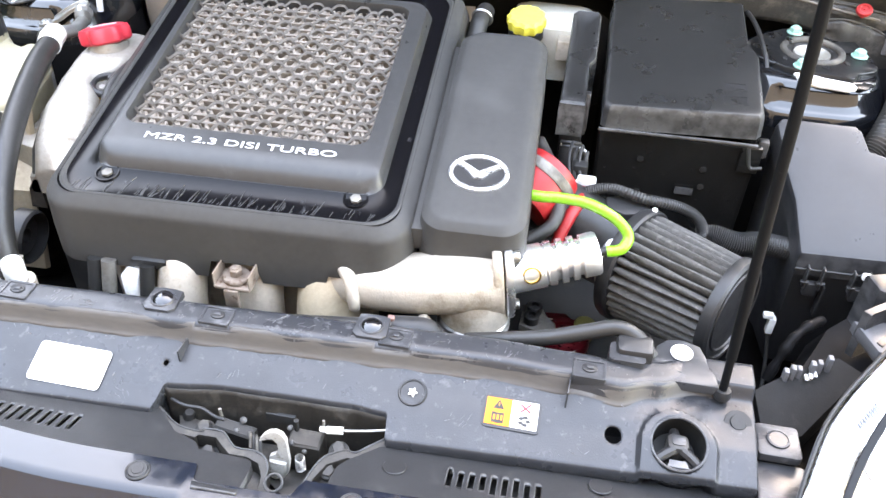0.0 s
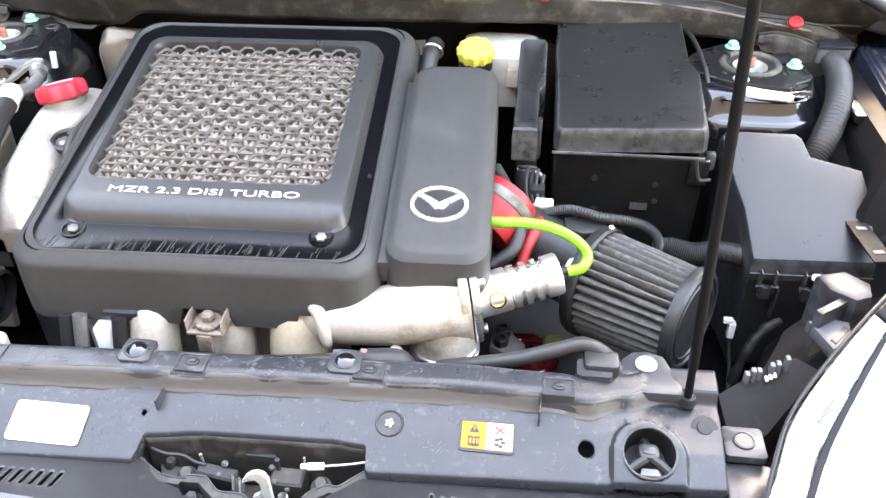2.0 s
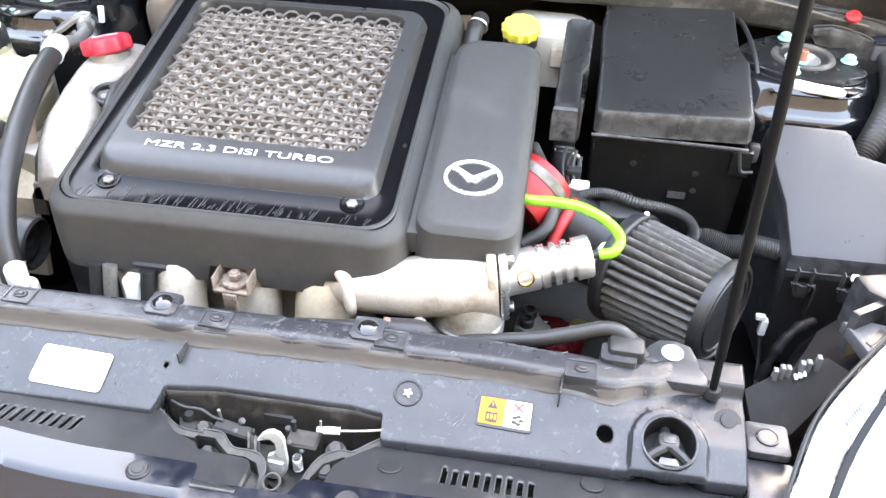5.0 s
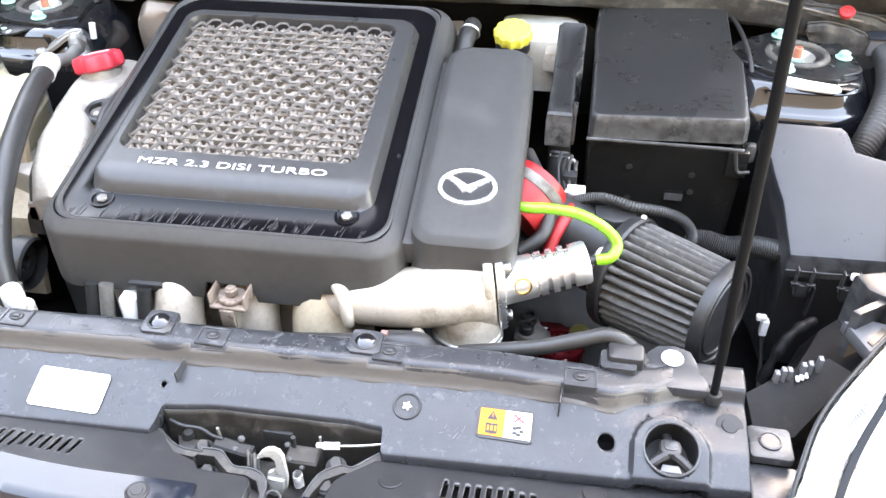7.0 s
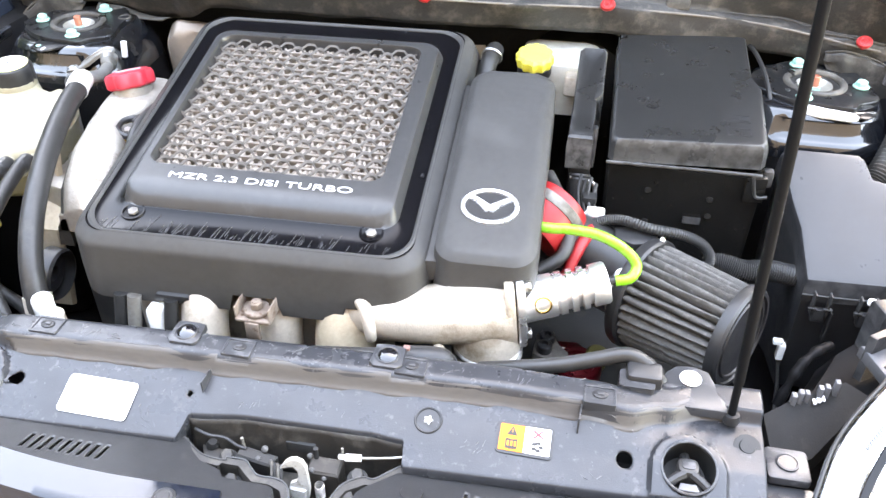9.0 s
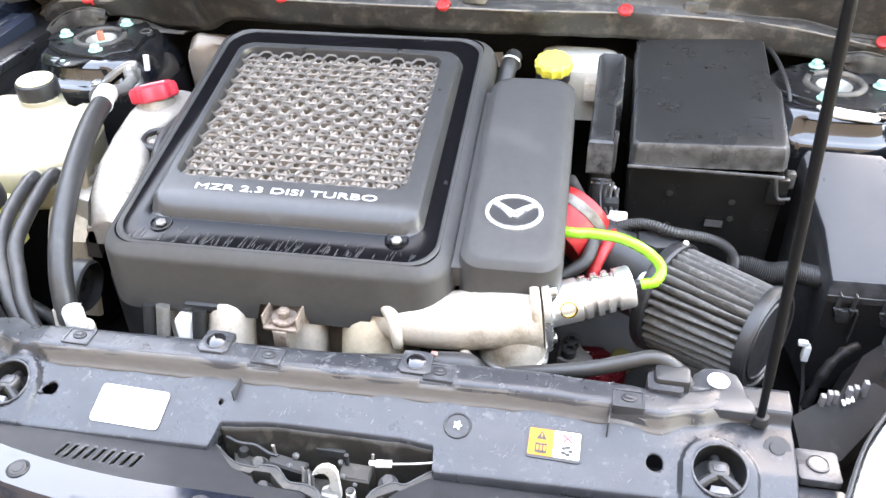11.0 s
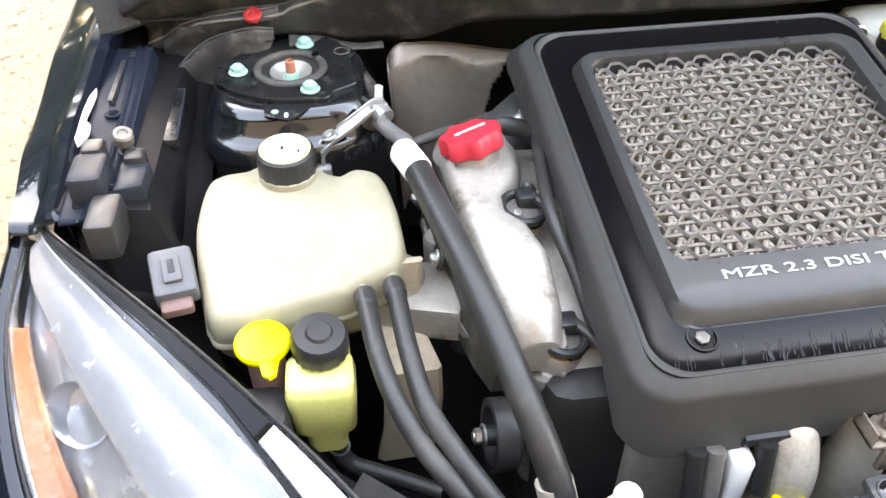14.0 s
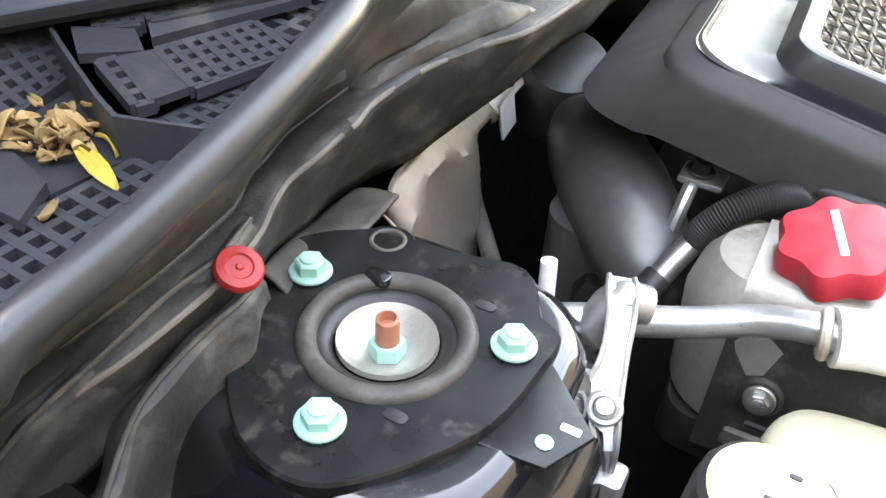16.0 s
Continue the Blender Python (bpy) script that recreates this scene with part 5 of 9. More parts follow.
for bx, by in ((0.140, 0.506), (0.315, 0.528), (-0.29, 0.500)):
    hang("flush_rivet", disc((bx, by, gz(by) - 0.0004), (0, 0.34, 1), 0.0105, 0.0018, 24, 0.0006), BLACK, gtop, GT, "flush black rivet")
hang("edge_bead", tube([(x, shroud_back(x) - 0.002, gz(shroud_back(x)) + 0.0008) for x in (-0.40, -0.30, -0.20, -0.10)], 0.0016, 8, 4), SHROUD, gtop, GT, "moulded bead")
hang("edge_bead", tube([(x, shroud_back(x) - 0.002, gz(shroud_back(x)) + 0.0008) for x in (0.135, 0.22, 0.30, 0.40, 0.44)], 0.0016, 8, 4), SHROUD, gtop, GT, "moulded bead")
hang("edge_tab", box(0.300, 0.330, 0.549, 0.556, 0.744, 0.7515, 0.001), SHROUD, gtop, GT)
# black rods stand for the shade in the groove behind the shroud
hang("front_groove", tube([(-0.40, 0.521, 0.738), (-0.2, 0.529, 0.738), (-0.09, 0.536, 0.738)], 0.006, 8, 4), DARK, gtop, GT)
hang("front_groove", tube([(0.135, 0.547, 0.738), (0.28, 0.554, 0.738), (0.44, 0.562, 0.738)], 0.006, 8, 4), DARK, gtop, GT)

# corner brackets beside the lamps
for side, (bx, by) in ((1, (0.468, 0.600)), (-1, (-0.430, 0.566))):
    bk = thing("corner_bracket", "black plastic corner bracket with a round fastener", "bracket", (bx, by, 0.755))
    part("plate", prism(rounded(-0.019, 0.019, -0.016, 0.020, 0.004, 3), -0.004, 0.006, 0.0015), PANEL, bk)
    part("foot", prism(rounded(-0.020, 0.024, -0.060, -0.014, 0.004, 3), -0.016, -0.006, 0.0015), PANEL, bk)
    part("fastener", lathe([(0.0105, 0.006), (0.0103, 0.0078), (0.0085, 0.0082), (0.008, 0.0074), (0.0001, 0.0074)], (0.0, 0.003, 0), (0, 0, 1), 24), PANEL, bk)
    part("screw", lathe([(0.0095, -0.006), (0.009, -0.0036), (0.004, -0.003), (0.0001, -0.0034)], (-0.036 * side, -0.031, 0.004), (0, 0, 1), 24), PANEL, bk, "cross-head screw")
    for a in (0, 90):
        b2 = box(-0.0036, 0.0036, -0.0008, 0.0008, 0.0006, 0.0014, 0.0002)
        o = part("cross_slot", b2, STEEL, bk)
        o.matrix_local = pose(-0.036 * side, -0.031, 0, 0, 0, a + 20)

# ---- bonnet latch in its opening ----
LT = (0.03, 0.515, 0.735)
latch = thing("bonnet_latch", "grimy steel bonnet latch with a worn white lever", "latch", LT)


def lp(name, bm, mat, label=""):
    return hang(name, bm, mat, latch, LT, label)


WORNEDGE = material("worn_black_edge", (0.055, 0.054, 0.053), 0.4, col2=(0.03, 0.03, 0.03), scale=60, mix=0.4)
GRIME = material("oily_brown_grime", (0.026, 0.023, 0.020), 0.5, col2=(0.014, 0.0125, 0.011), scale=40, bump=0.3, bump_scale=250, wear=(0.075, 0.066, 0.056), wear_scale=45, wear_cut=0.52, spread=0.2)
# wall of the opening, with seams and a dark slot
def wall_fn(u, v):
    x = -0.088 + 0.213 * u
    y = front_edge(x if -0.086 < x < 0.118 else (-0.08 if x < 0 else 0.112)) + skew(x) - 0.0015
    return (x, y - 0.005 * v + (0.0012 if int(u * 6) % 2 else 0.0), top(x, y + 0.003) - 0.006 - 0.062 * v)


wl_ = sheet("back_wall", 60, 10, wall_fn, GRIME, None, 0.002)
wl_.parent, wl_.matrix_parent_inverse = latch, Matrix.Translation(LT).inverted()
lp("wall_slot", box(0.006, 0.035, 0.5505, 0.556, 0.731, 0.743, 0.0008), HOLEINK, "dark slot in the wall")
lp("floor_plate", box(-0.088, 0.126, 0.470, 0.552, 0.680, 0.688, 0.002), DARK)


def strip(name, pts, h, mat, label="", w=0.0016):
    """A bent steel strip standing on edge."""
    bm = bmesh.new()
    loft(bm, [[(x - w, y - w, z), (x + w, y + w, z), (x + w, y + w, z - h), (x - w, y - w, z - h)] for x, y, z in pts])
    return lp(name, bm, mat, label)


# the pressed carrier on both sides of the lock
LEFT = [(-0.088, 0.532, 0.750), (-0.063, 0.517, 0.748), (-0.0405, 0.5155, 0.7475), (-0.0395, 0.519, 0.7475), (-0.022, 0.5195, 0.747), (-0.013, 0.512, 0.747), (-0.004, 0.5055, 0.7465), (0.012, 0.506, 0.746), (0.024, 0.502, 0.745), (0.030, 0.492, 0.742), (0.031, 0.478, 0.740), (0.038, 0.472, 0.738)]
RIGHT = [(0.124, 0.541, 0.749), (0.112, 0.531, 0.748), (0.101, 0.521, 0.748), (0.091, 0.5215, 0.748), (0.0755, 0.512, 0.747), (0.068, 0.497, 0.745), (0.062, 0.478, 0.741), (0.052, 0.470, 0.738)]
for rows, w in ((LEFT, 0.0075), (RIGHT, 0.0075)):
    bm = bmesh.new()
    d = 1 if rows is LEFT else -1
    loft(bm, [[(x, y, z - 0.016), (x, y, z - 0.001), (x + 0.0006 * d, y - 0.0008, z), (x - w * 0.5 * d, y - w * 0.9, z - 0.0008), (x - w * 0.6 * d, y - w, z - 0.003), (x - w * 0.6 * d, y - w, z - 0.016)] for x, y, z in rows])
    lp("carrier_flange", bm, GRIME, "bent black carrier flange")
    lp("flange_rim", tube([(x, y, z + 0.0004) for x, y, z in rows], 0.0009, 6, 3), GREYCON if rows is None else WORNEDGE, "worn bright rim")
lp("carrier_plate", prism([(-0.086, 0.490), (-0.030, 0.480), (0.030, 0.470), (0.030, 0.492), (0.012, 0.506), (-0.004, 0.5055), (-0.022, 0.5195), (-0.040, 0.5165), (-0.063, 0.517), (-0.087, 0.531)], 0.720, 0.7285, 0.0015), GRIME, "grimy pressed carrier")
lp("carrier_plate", prism([(0.056, 0.468), (0.11, 0.480), (0.124, 0.510), (0.124, 0.540), (0.101, 0.521), (0.090, 0.5215), (0.0755, 0.512), (0.062, 0.480)], 0.726, 0.7345, 0.0015), GRIME, "grimy pressed carrier")
lp("carrier_plate", prism([(-0.060, 0.5175), (-0.022, 0.5195), (-0.004, 0.5055), (0.020, 0.505), (0.060, 0.478), (0.076, 0.512), (0.070, 0.545), (-0.060, 0.545)], 0.700, 0.706, 0.002), GRIME)
lp("cable_plate", prism([(-0.076, 0.540), (-0.050, 0.538), (-0.046, 0.526), (-0.068, 0.524)], 0.724, 0.733, 0.001), GRIME)
lp("oval_eye", torus((0.0375, 0.484, 0.7365), (0.1, -0.4, 1), 0.0075, 0.0014, 24, 8), WORNEDGE)

# lock halves
def slanted(name, x0, x1, y0, y1, z0, z1, dy, mat, label=""):
    bm = bmesh.new()
    loft(bm, [[(x0, y0, z0), (x1, y0 + dy, z0), (x1, y1 + dy, z0), (x0, y1, z0)], [(x0, y0, z1 - 0.002), (x1, y0 + dy, z1 - 0.005), (x1, y1 + dy, z1 - 0.005), (x0, y1, z1 - 0.002)], [(x0 + 0.002, y0 + 0.002, z1), (x1 - 0.002, y0 + dy + 0.002, z1 - 0.003), (x1 - 0.002, y1 + dy - 0.002, z1 - 0.003), (x0 + 0.002, y1 - 0.002, z1)]])
    return lp(name, bm, mat, label)


slanted("latch_body", -0.034, 0.004, 0.524, 0.538, 0.712, 0.746, -0.004, DARK, "black oily lock half")
slanted("latch_body", 0.036, 0.066, 0.521, 0.541, 0.708, 0.744, 0.002, GRIME, "grimy lock half with rivets")
for bx, by, bz_, r in ((-0.009, 0.536, 0.746, 0.0034), (-0.012, 0.526, 0.743, 0.0030), (0.041, 0.524, 0.742, 0.0028), (0.053, 0.5215, 0.736, 0.0026), (0.035, 0.538, 0.744, 0.0030)):
    lp("rivet", lathe([(r, 0), (r, 0.0012), (r * 0.6, 0.0026), (0.0001, 0.003)], (bx, by, bz_), (0.1, -0.5, 1), 16), WORNEDGE, "worn rivet")
for k in range(4):
    lp("claw", tube([(0.000 + 0.0035 * k, 0.527 - 0.0012 * k, 0.742), (0.004 + 0.0035 * k, 0.520 - 0.0012 * k, 0.747), (0.0065 + 0.0035 * k, 0.512 - 0.0012 * k, 0.741)], 0.0016, 8, 4), DARK if k % 2 else CASING, "oily claw leaf")
lp("post", tube([(-0.030, 0.536, 0.744), (-0.0305, 0.536, 0.757)], 0.0016, 8), CASING)
lp("post", tube([(0.041, 0.538, 0.742), (0.0415, 0.538, 0.7565)], 0.0024, 8), DARK)
lp("post", tube([(0.066, 0.540, 0.748), (0.0665, 0.541, 0.759)], 0.0013, 8), CASING)
# release lever: a hooked tongue and a bent stalk
bm = bmesh.new()
# hooked tongue and blade, as one bent moulding
OUTL = [(0.0160, 0.7545), (0.0205, 0.7620), (0.0260, 0.7668), (0.0320, 0.7685), (0.0380, 0.7660), (0.0412, 0.7600), (0.0422, 0.7450), (0.0432, 0.7330), (0.0415, 0.7200), (0.0355, 0.7100), (0.0280, 0.7068), (0.0205, 0.7100), (0.0205, 0.7200), (0.0245, 0.7365), (0.0310, 0.7410), (0.0335, 0.7480), (0.0325, 0.7550), (0.0285, 0.7592), (0.0235, 0.7580)]
loft(bm, [[(x, 0.5160 - 0.10 * (0.760 - z), z) for x, z in OUTL], [(x, 0.5128 - 0.10 * (0.760 - z), z) for x, z in OUTL], [(0.031 + (x - 0.031) * 0.97, 0.5120 - 0.10 * (0.760 - z), 0.738 + (z - 0.738) * 0.975) for x, z in OUTL]])
lp("lever", bm, LEVER, "worn white release lever")
bm = bmesh.new()
BLADE = [(0.0240, 0.7340), (0.0405, 0.7330), (0.0395, 0.7210), (0.0345, 0.7125), (0.0280, 0.7095), (0.0228, 0.7120), (0.0232, 0.7220)]
loft(bm, [[(x, 0.5125 - 0.10 * (0.760 - z), z) for x, z in BLADE], [(0.0315 + (x - 0.0315) * 0.85, 0.5095 - 0.10 * (0.760 - z), 0.722 + (z - 0.722) * 0.85) for x, z in BLADE]])
lp("lever_blade", bm, LEVER, "cupped lever blade")
lp("white_ferrule", tube([(0.0635, 0.5375, 0.7505), (0.070, 0.538, 0.7505), (0.0705, 0.538, 0.7505), (0.0845, 0.540, 0.7505)], 0.0036, 12, 3, radius=lambda t: 1.0 if t > 0.4 else 0.72), WHITE, "white cable ferrule")
lp("cable", tube([(0.0845, 0.540, 0.7505), (0.105, 0.5445, 0.7500), (0.1255, 0.550, 0.7500)], 0.0013, 8, 4), STEEL, "thin release cable")
lp("cable", tube([(-0.082, 0.5435, 0.750), (-0.066, 0.538, 0.7510), (-0.050, 0.5385, 0.7500), (-0.036, 0.534, 0.7475), (-0.026, 0.533, 0.7465)], 0.0017, 8, 5), BLACK, "black cable sheath")
lp("cable_boot", lathe([(0.004, 0), (0.0062, 0.004), (0.006, 0.014), (0.004, 0.018)], (-0.068, 0.540, 0.722), (0.2, 0, 1), 14), DARK)
lp("spring", tube([(0.0500 + 0.0042 * math.cos(a * 1.05), 0.516 + 0.0042 * math.sin(a * 1.05), 0.716 + a * 0.00045) for a in range(0, 40)], 0.0008, 6, 2), STEEL, "small coil spring")
for bx, by, bz_ in ((-0.032, 0.505, 0.7285), (-0.044, 0.527, 0.734), (0.081, 0.503, 0.7345), (0.083, 0.529, 0.734)):
    lp("mount_bolt", lathe([(0.0098, 0), (0.0096, 0.0015), (0.0070, 0.0022), (0.0066, 0.0065), (0.0054, 0.0072)], (bx, by, bz_), (0, -0.3, 1), 18), DARK)
    lp("bolt_head", disc((bx, by, bz_ + 0.005), (0, -0.3, 1), 0.0062, 0.004, 6, 0.0008), GRIME)

# ---- engine top cover with the intercooler window ----
CV_AT, CV_ROT = (-0.0895, 0.7515, 0.872), (math.degrees(math.atan(0.19)), 0, 2.0)
cover = thing("engine_cover", "dark grey plastic engine cover with mesh window and scratched gloss recess", "engine cover", CV_AT, CV_ROT)
RIM = dense(rounded(-0.202, 0.194, -0.058, 0.398, 0.036, 8), 0.006)


def inset(pts, d, cx=-0.004, cy=0.170, hw=0.198, hh=0.228):
    return [(cx + (x - cx) * (1 - d / hw), cy + (y - cy) * (1 - d / hh)) for x, y in pts]


SHEAR = 0.19      # keeps the skirt upright under the sloping top


def hem(x, y):
    """The depth of the skirt's lower edge, with its cut-outs along the front."""
    d = -0.098
    if y < -0.03:
        d = -0.096
        if -0.105 < x < -0.068:
            d = -0.092
        if -0.022 < x < 0.036:
            d = -0.074
        if 0.108 <= x < 0.146:
            d = -0.076
        if 0.146 <= x:
            d = -0.089 + 0.5 * max(0, x - 0.176)
    if x < -0.15 and y > -0.02:
        d = -0.096 + 0.026 * min(1.0, (y + 0.02) / 0.05) + 0.020 * max(0.0, 1 - ((y - 0.165) / 0.040) ** 2)
    if x > 0.17:
        d = max(d, -0.078)
    if y > 0.36:
        d = -0.073
    return d


def skirt(x, y, z):
    """Upright at the front and sides, flaring back at the rear."""
    k = max(0.0, min(1.0, (y - 0.31) / 0.07))
    return (x, y + (1 - k) * SHEAR * (z + 0.03) - k * 0.95 * (z + 0.03), z)


bm = bmesh.new()
loft(bm, [[(x, y, -0.019) for x, y in inset(RIM, 0.020)],
          [(x, y, -0.0165) for x, y in inset(RIM, 0.0185)],
          [(x, y, -0.0150) for x, y in inset(RIM, 0.016)],
          [(x, y, -0.024) for x, y in inset(RIM, 0.003)],
          [(x, y, -0.028) for x, y in inset(RIM, 0.0006)],
          [(x, y, -0.032) for x, y in RIM],
          [skirt(x, y, hem(x, y) * 0.7) for x, y in inset(RIM, -0.001)],
          [skirt(x, y, hem(x, y)) for x, y in inset(RIM, -0.001)],
          [skirt(x, y, hem(x, y)) for x, y in inset(RIM, 0.002)],
          [(x, y, -0.034) for x, y in inset(RIM, 0.004)]], False, False)
part("shell", bm, COVER, cover, "matt dark grey shell", 28)
REC = dense(rounded(-0.182, 0.174, -0.026, 0.378, 0.026, 8), 0.02)


def ringed(x0, x1, y0, y1, r):
    q = []
    for x, y in REC:
        a, b = (x + 0.182) / 0.356, (y + 0.026) / 0.404
        q.append((x0 + a * (x1 - x0), y0 + b * (y1 - y0)))
    return q


bm = bmesh.new()
loft(bm, [[(x, y, -0.016) for x, y in ringed(-0.188, 0.180, -0.044, 0.384, 0)],
          [(x, y, -0.0185) for x, y in ringed(-0.180, 0.172, -0.036, 0.376, 0)],
          [(x, y, -0.0185) for x, y in ringed(-0.162, 0.160, -0.008, 0.345, 0)],
          [(x, y, -0.016) for x, y in ringed(-0.157, 0.156, -0.003, 0.334, 0)]], False, False)
part("recess", bm, GLOSS, cover, "gloss black scratched recess", 50)


def slope_front(y, z):
    """The tray's front lip falls away towards the recess."""
    return z - 0.011 * max(0.0, min(1.0, (0.020 - y) / 0.020)) ** 1.5


bm = bmesh.new()
loft(bm, [[(x, y, -0.0165) for x, y in ringed(-0.158, 0.157, -0.004, 0.335, 0)],
          [(x, y, slope_front(y, -0.006)) for x, y in ringed(-0.155, 0.154, -0.001, 0.331, 0)],
          [(x, y, slope_front(y, -0.001)) for x, y in ringed(-0.1525, 0.1515, 0.003, 0.328, 0)],
          [(x, y, slope_front(y, 0.0)) for x, y in ringed(-0.1495, 0.1485, 0.008, 0.324, 0)],
          [(x, y, slope_front(y, 0.0)) for x, y in ringed(-0.148, 0.147, 0.018, 0.320, 0)],
          [(x, y, 0.0) for x, y in ringed(-0.146, 0.142, 0.032, 0.3185, 0)],
          [(x, y, 0.0) for x, y in ringed(-0.1440, 0.1310, 0.0520, 0.3160, 0)],
          [(x, y, -0.003) for x, y in ringed(-0.1425, 0.1295, 0.0535, 0.3148, 0)],
          [(x, y, -0.030) for x, y in ringed(-0.1420, 0.1290, 0.0540, 0.3143, 0)]], False, False)
part("tray", bm, TRAY, cover, "raised grey tray round the mesh", 40)
lettering("lettering", "MZR 2.3 DISI TURBO", 0.0132, 0.0004, material("pale_print", (0.55, 0.56, 0.57), 0.4), cover, (-0.0035, 0.0345, 0.0006), (0, 0, 0), squeeze=1.78)
# black plate laid on the hem in place of a recess's shade
part("hem_recess", prism([(-0.106, -0.0735), (-0.066, -0.0735), (-0.066, -0.060), (-0.106, -0.060)], -0.0955, -0.0800, 0.004), BLACK, cover, "proud black plate painting the dark of a hem recess")
for sx, sy in ((-0.138, -0.010), (0.131, -0.008)):
    part("screw_seat", lathe([(0.0135, -0.0187), (0.0128, -0.0165), (0.0115, -0.0165), (0.0105, -0.0185), (0.0001, -0.0185)], (sx, sy, 0), (0, 0, 1), 28), GLOSS, cover)
    part("screw", lathe([(0.0058, -0.0184), (0.0056, -0.0160), (0.0035, -0.0152), (0.0001, -0.0158)], (sx, sy, 0), (0, 0, 1), 18, lobes=6, lobe=0.08), CASING, cover, "steel screw")
# scratch marks along the recess
random.seed(3)
bm = bmesh.new()
for i in range(120):
    x, y = random.choice((random.uniform(-0.17, 0.165), random.gauss(-0.09, 0.03), random.gauss(0.03, 0.04))), random.gauss(-0.038, 0.004)
    if not -0.172 < x < 0.165 or y < -0.0425:
        continue
    ln, w, a = random.uniform(0.004, 0.020), random.uniform(0.00004, 0.00010), random.gauss(1.30, 0.10)
    ca, sa_ = math.cos(a), math.sin(a)
    q = [(x - sa_ * w, y + ca * w), (x + sa_ * w, y - ca * w), (x + ca * ln, y + sa_ * ln)]
    loft(bm, [[(u, v, -0.0192) for u, v in q], [(u, v, -0.0178) for u, v in q]])
tagged(part("scratch", bm, SCRATCH, cover, "fine white scratches"), kind="stuff")

# intercooler core under the mesh: tubes and folded fins
core = thing("intercooler", "dusty aluminium intercooler core under the mesh", "intercooler", CV_AT, CV_ROT)
part("core_bed", box(-0.150, 0.136, 0.044, 0.322, -0.060, -0.034, 0.002), DARK, core)
for j in range(22):
    bm = bmesh.new()
    y = 0.054 + j * 0.0125
    loft(bm, [[(x, y - 0.0016, -0.034), (x, y + 0.0016, -0.034), (x, y + 0.0016, -0.0140), (x, y, -0.0130), (x, y - 0.0016, -0.0140)] for x in (-0.1415, 0.1285)])
    part("core_tube", bm, CORED, core)
bm = bmesh.new()
for j in range(21):
    y0, y1 = 0.0562 + j * 0.0125, 0.0643 + j * 0.0125
    top_, bot = [], []
    for k in range(37):
        x = -0.1395 + k * 0.0073
        a = 0.0016 * (1 if k % 2 else -1)
        top_.append((x + a, y0, -0.0150)), bot.append((x - a, y1, -0.0150))
    v0, v1 = [bm.verts.new(p) for p in top_], [bm.verts.new(p) for p in bot]
    d0, d1 = [bm.verts.new((p[0] + 0.002, p[1], -0.034)) for p in top_], [bm.verts.new((p[0] + 0.002, p[1], -0.034)) for p in bot]
    for k in range(37):
        bm.faces.new((v0[k], v1[k], d1[k], d0[k]))
ob = part("fin", bm, CORE, core, "folded alloy cooling fins")
mod = ob.modifiers.new("thickness", "SOLIDIFY")
mod.thickness = 0.0036
tagged(ob, kind="stuff")

# expanded metal mesh over the core
mesh = thing("mesh_grille", "weathered expanded-metal mesh over the intercooler", "mesh", CV_AT, CV_ROT)
NX, PX, PY = 9, 0.0298, 0.0117
for j in range(23):
    bm = bmesh.new()
    rings = []
    yc = 0.0535 + j * PY
    for k in range(NX * 12 + 1):
        x = -0.1440 + k * PX * 1.025 / 12
        ph = (k / 12 + (0.5 if j % 2 else 0)) % 1.0
        w = math.cos(2 * math.pi * ph)
        w = max(-1.0, min(1.0, 1.12 * w))
        y = yc + PY * 0.47 * w
        zz = -0.0074 + 0.0016 * w
        y = max(0.0530, min(0.3140, y))
        rings.append([(x, y - 0.0017, zz - 0.0010), (x, y - 0.0013, zz - 0.0019), (x, y + 0.0017, zz + 0.0003), (x, y + 0.0013, zz + 0.0012)])
    loft(bm, rings)
    part("strand", bm, MESHM, mesh)

# ---- side cover over the intake pipe, with the badge ----
sidec = thing("pipe_cover", "dark grey plastic pipe cover with a chrome oval badge", "engine cover", CV_AT, CV_ROT)
SR = rounded(0.200, 0.309, -0.040, 0.296, 0.026, 8)
def sc_in(d):
    return [(0.2545 + (x - 0.2545) * (1 - d / 0.0545), 0.128 + (y - 0.128) * (1 - d / 0.168)) for x, y in SR]
bm = bmesh.new()
loft(bm, [[(x, y - SHEAR * (0.038 if y < 0.0 else 0.045), -0.068 if y < 0.0 else -0.075) for x, y in sc_in(-0.001)], [(x, y, -0.022) for x, y in SR], [(x, y, -0.016) for x, y in sc_in(0.0012)], [(x, y, -0.0095) for x, y in sc_in(0.0075)], [(x, y, -0.0078) for x, y in sc_in(0.011)], [(x, y, -0.0074) for x, y in sc_in(0.018)]], False, True)
part("shell", bm, COVER, sidec, "", 30)
part("join_flange", prism([(0.190, -0.030), (0.205, -0.030), (0.205, 0.28), (0.190, 0.28)], -0.060, -0.028, 0.002), COVER, sidec)
def oval(rx, ry, z, n_=44):
    return [(0.2525 + rx * math.cos(2 * math.pi * i / n_), 0.0375 + ry * math.sin(2 * math.pi * i / n_), z) for i in range(n_)]
bm = bmesh.new()
loft(bm, [oval(0.0318, 0.0268, -0.0078), oval(0.0315, 0.0265, -0.0052), oval(0.0298, 0.0248, -0.0040), oval(0.0270, 0.0220, -0.0048), oval(0.0266, 0.0216, -0.0078)], False, False)
part("badge_ring", bm, BADGE, sidec, "silver oval ring")
bm = bmesh.new()
loft(bm, [oval(0.0285, 0.0234, -0.0076), oval(0.0285, 0.0234, -0.0066)])
part("badge_field", bm, BLACK, sidec, "black badge field")
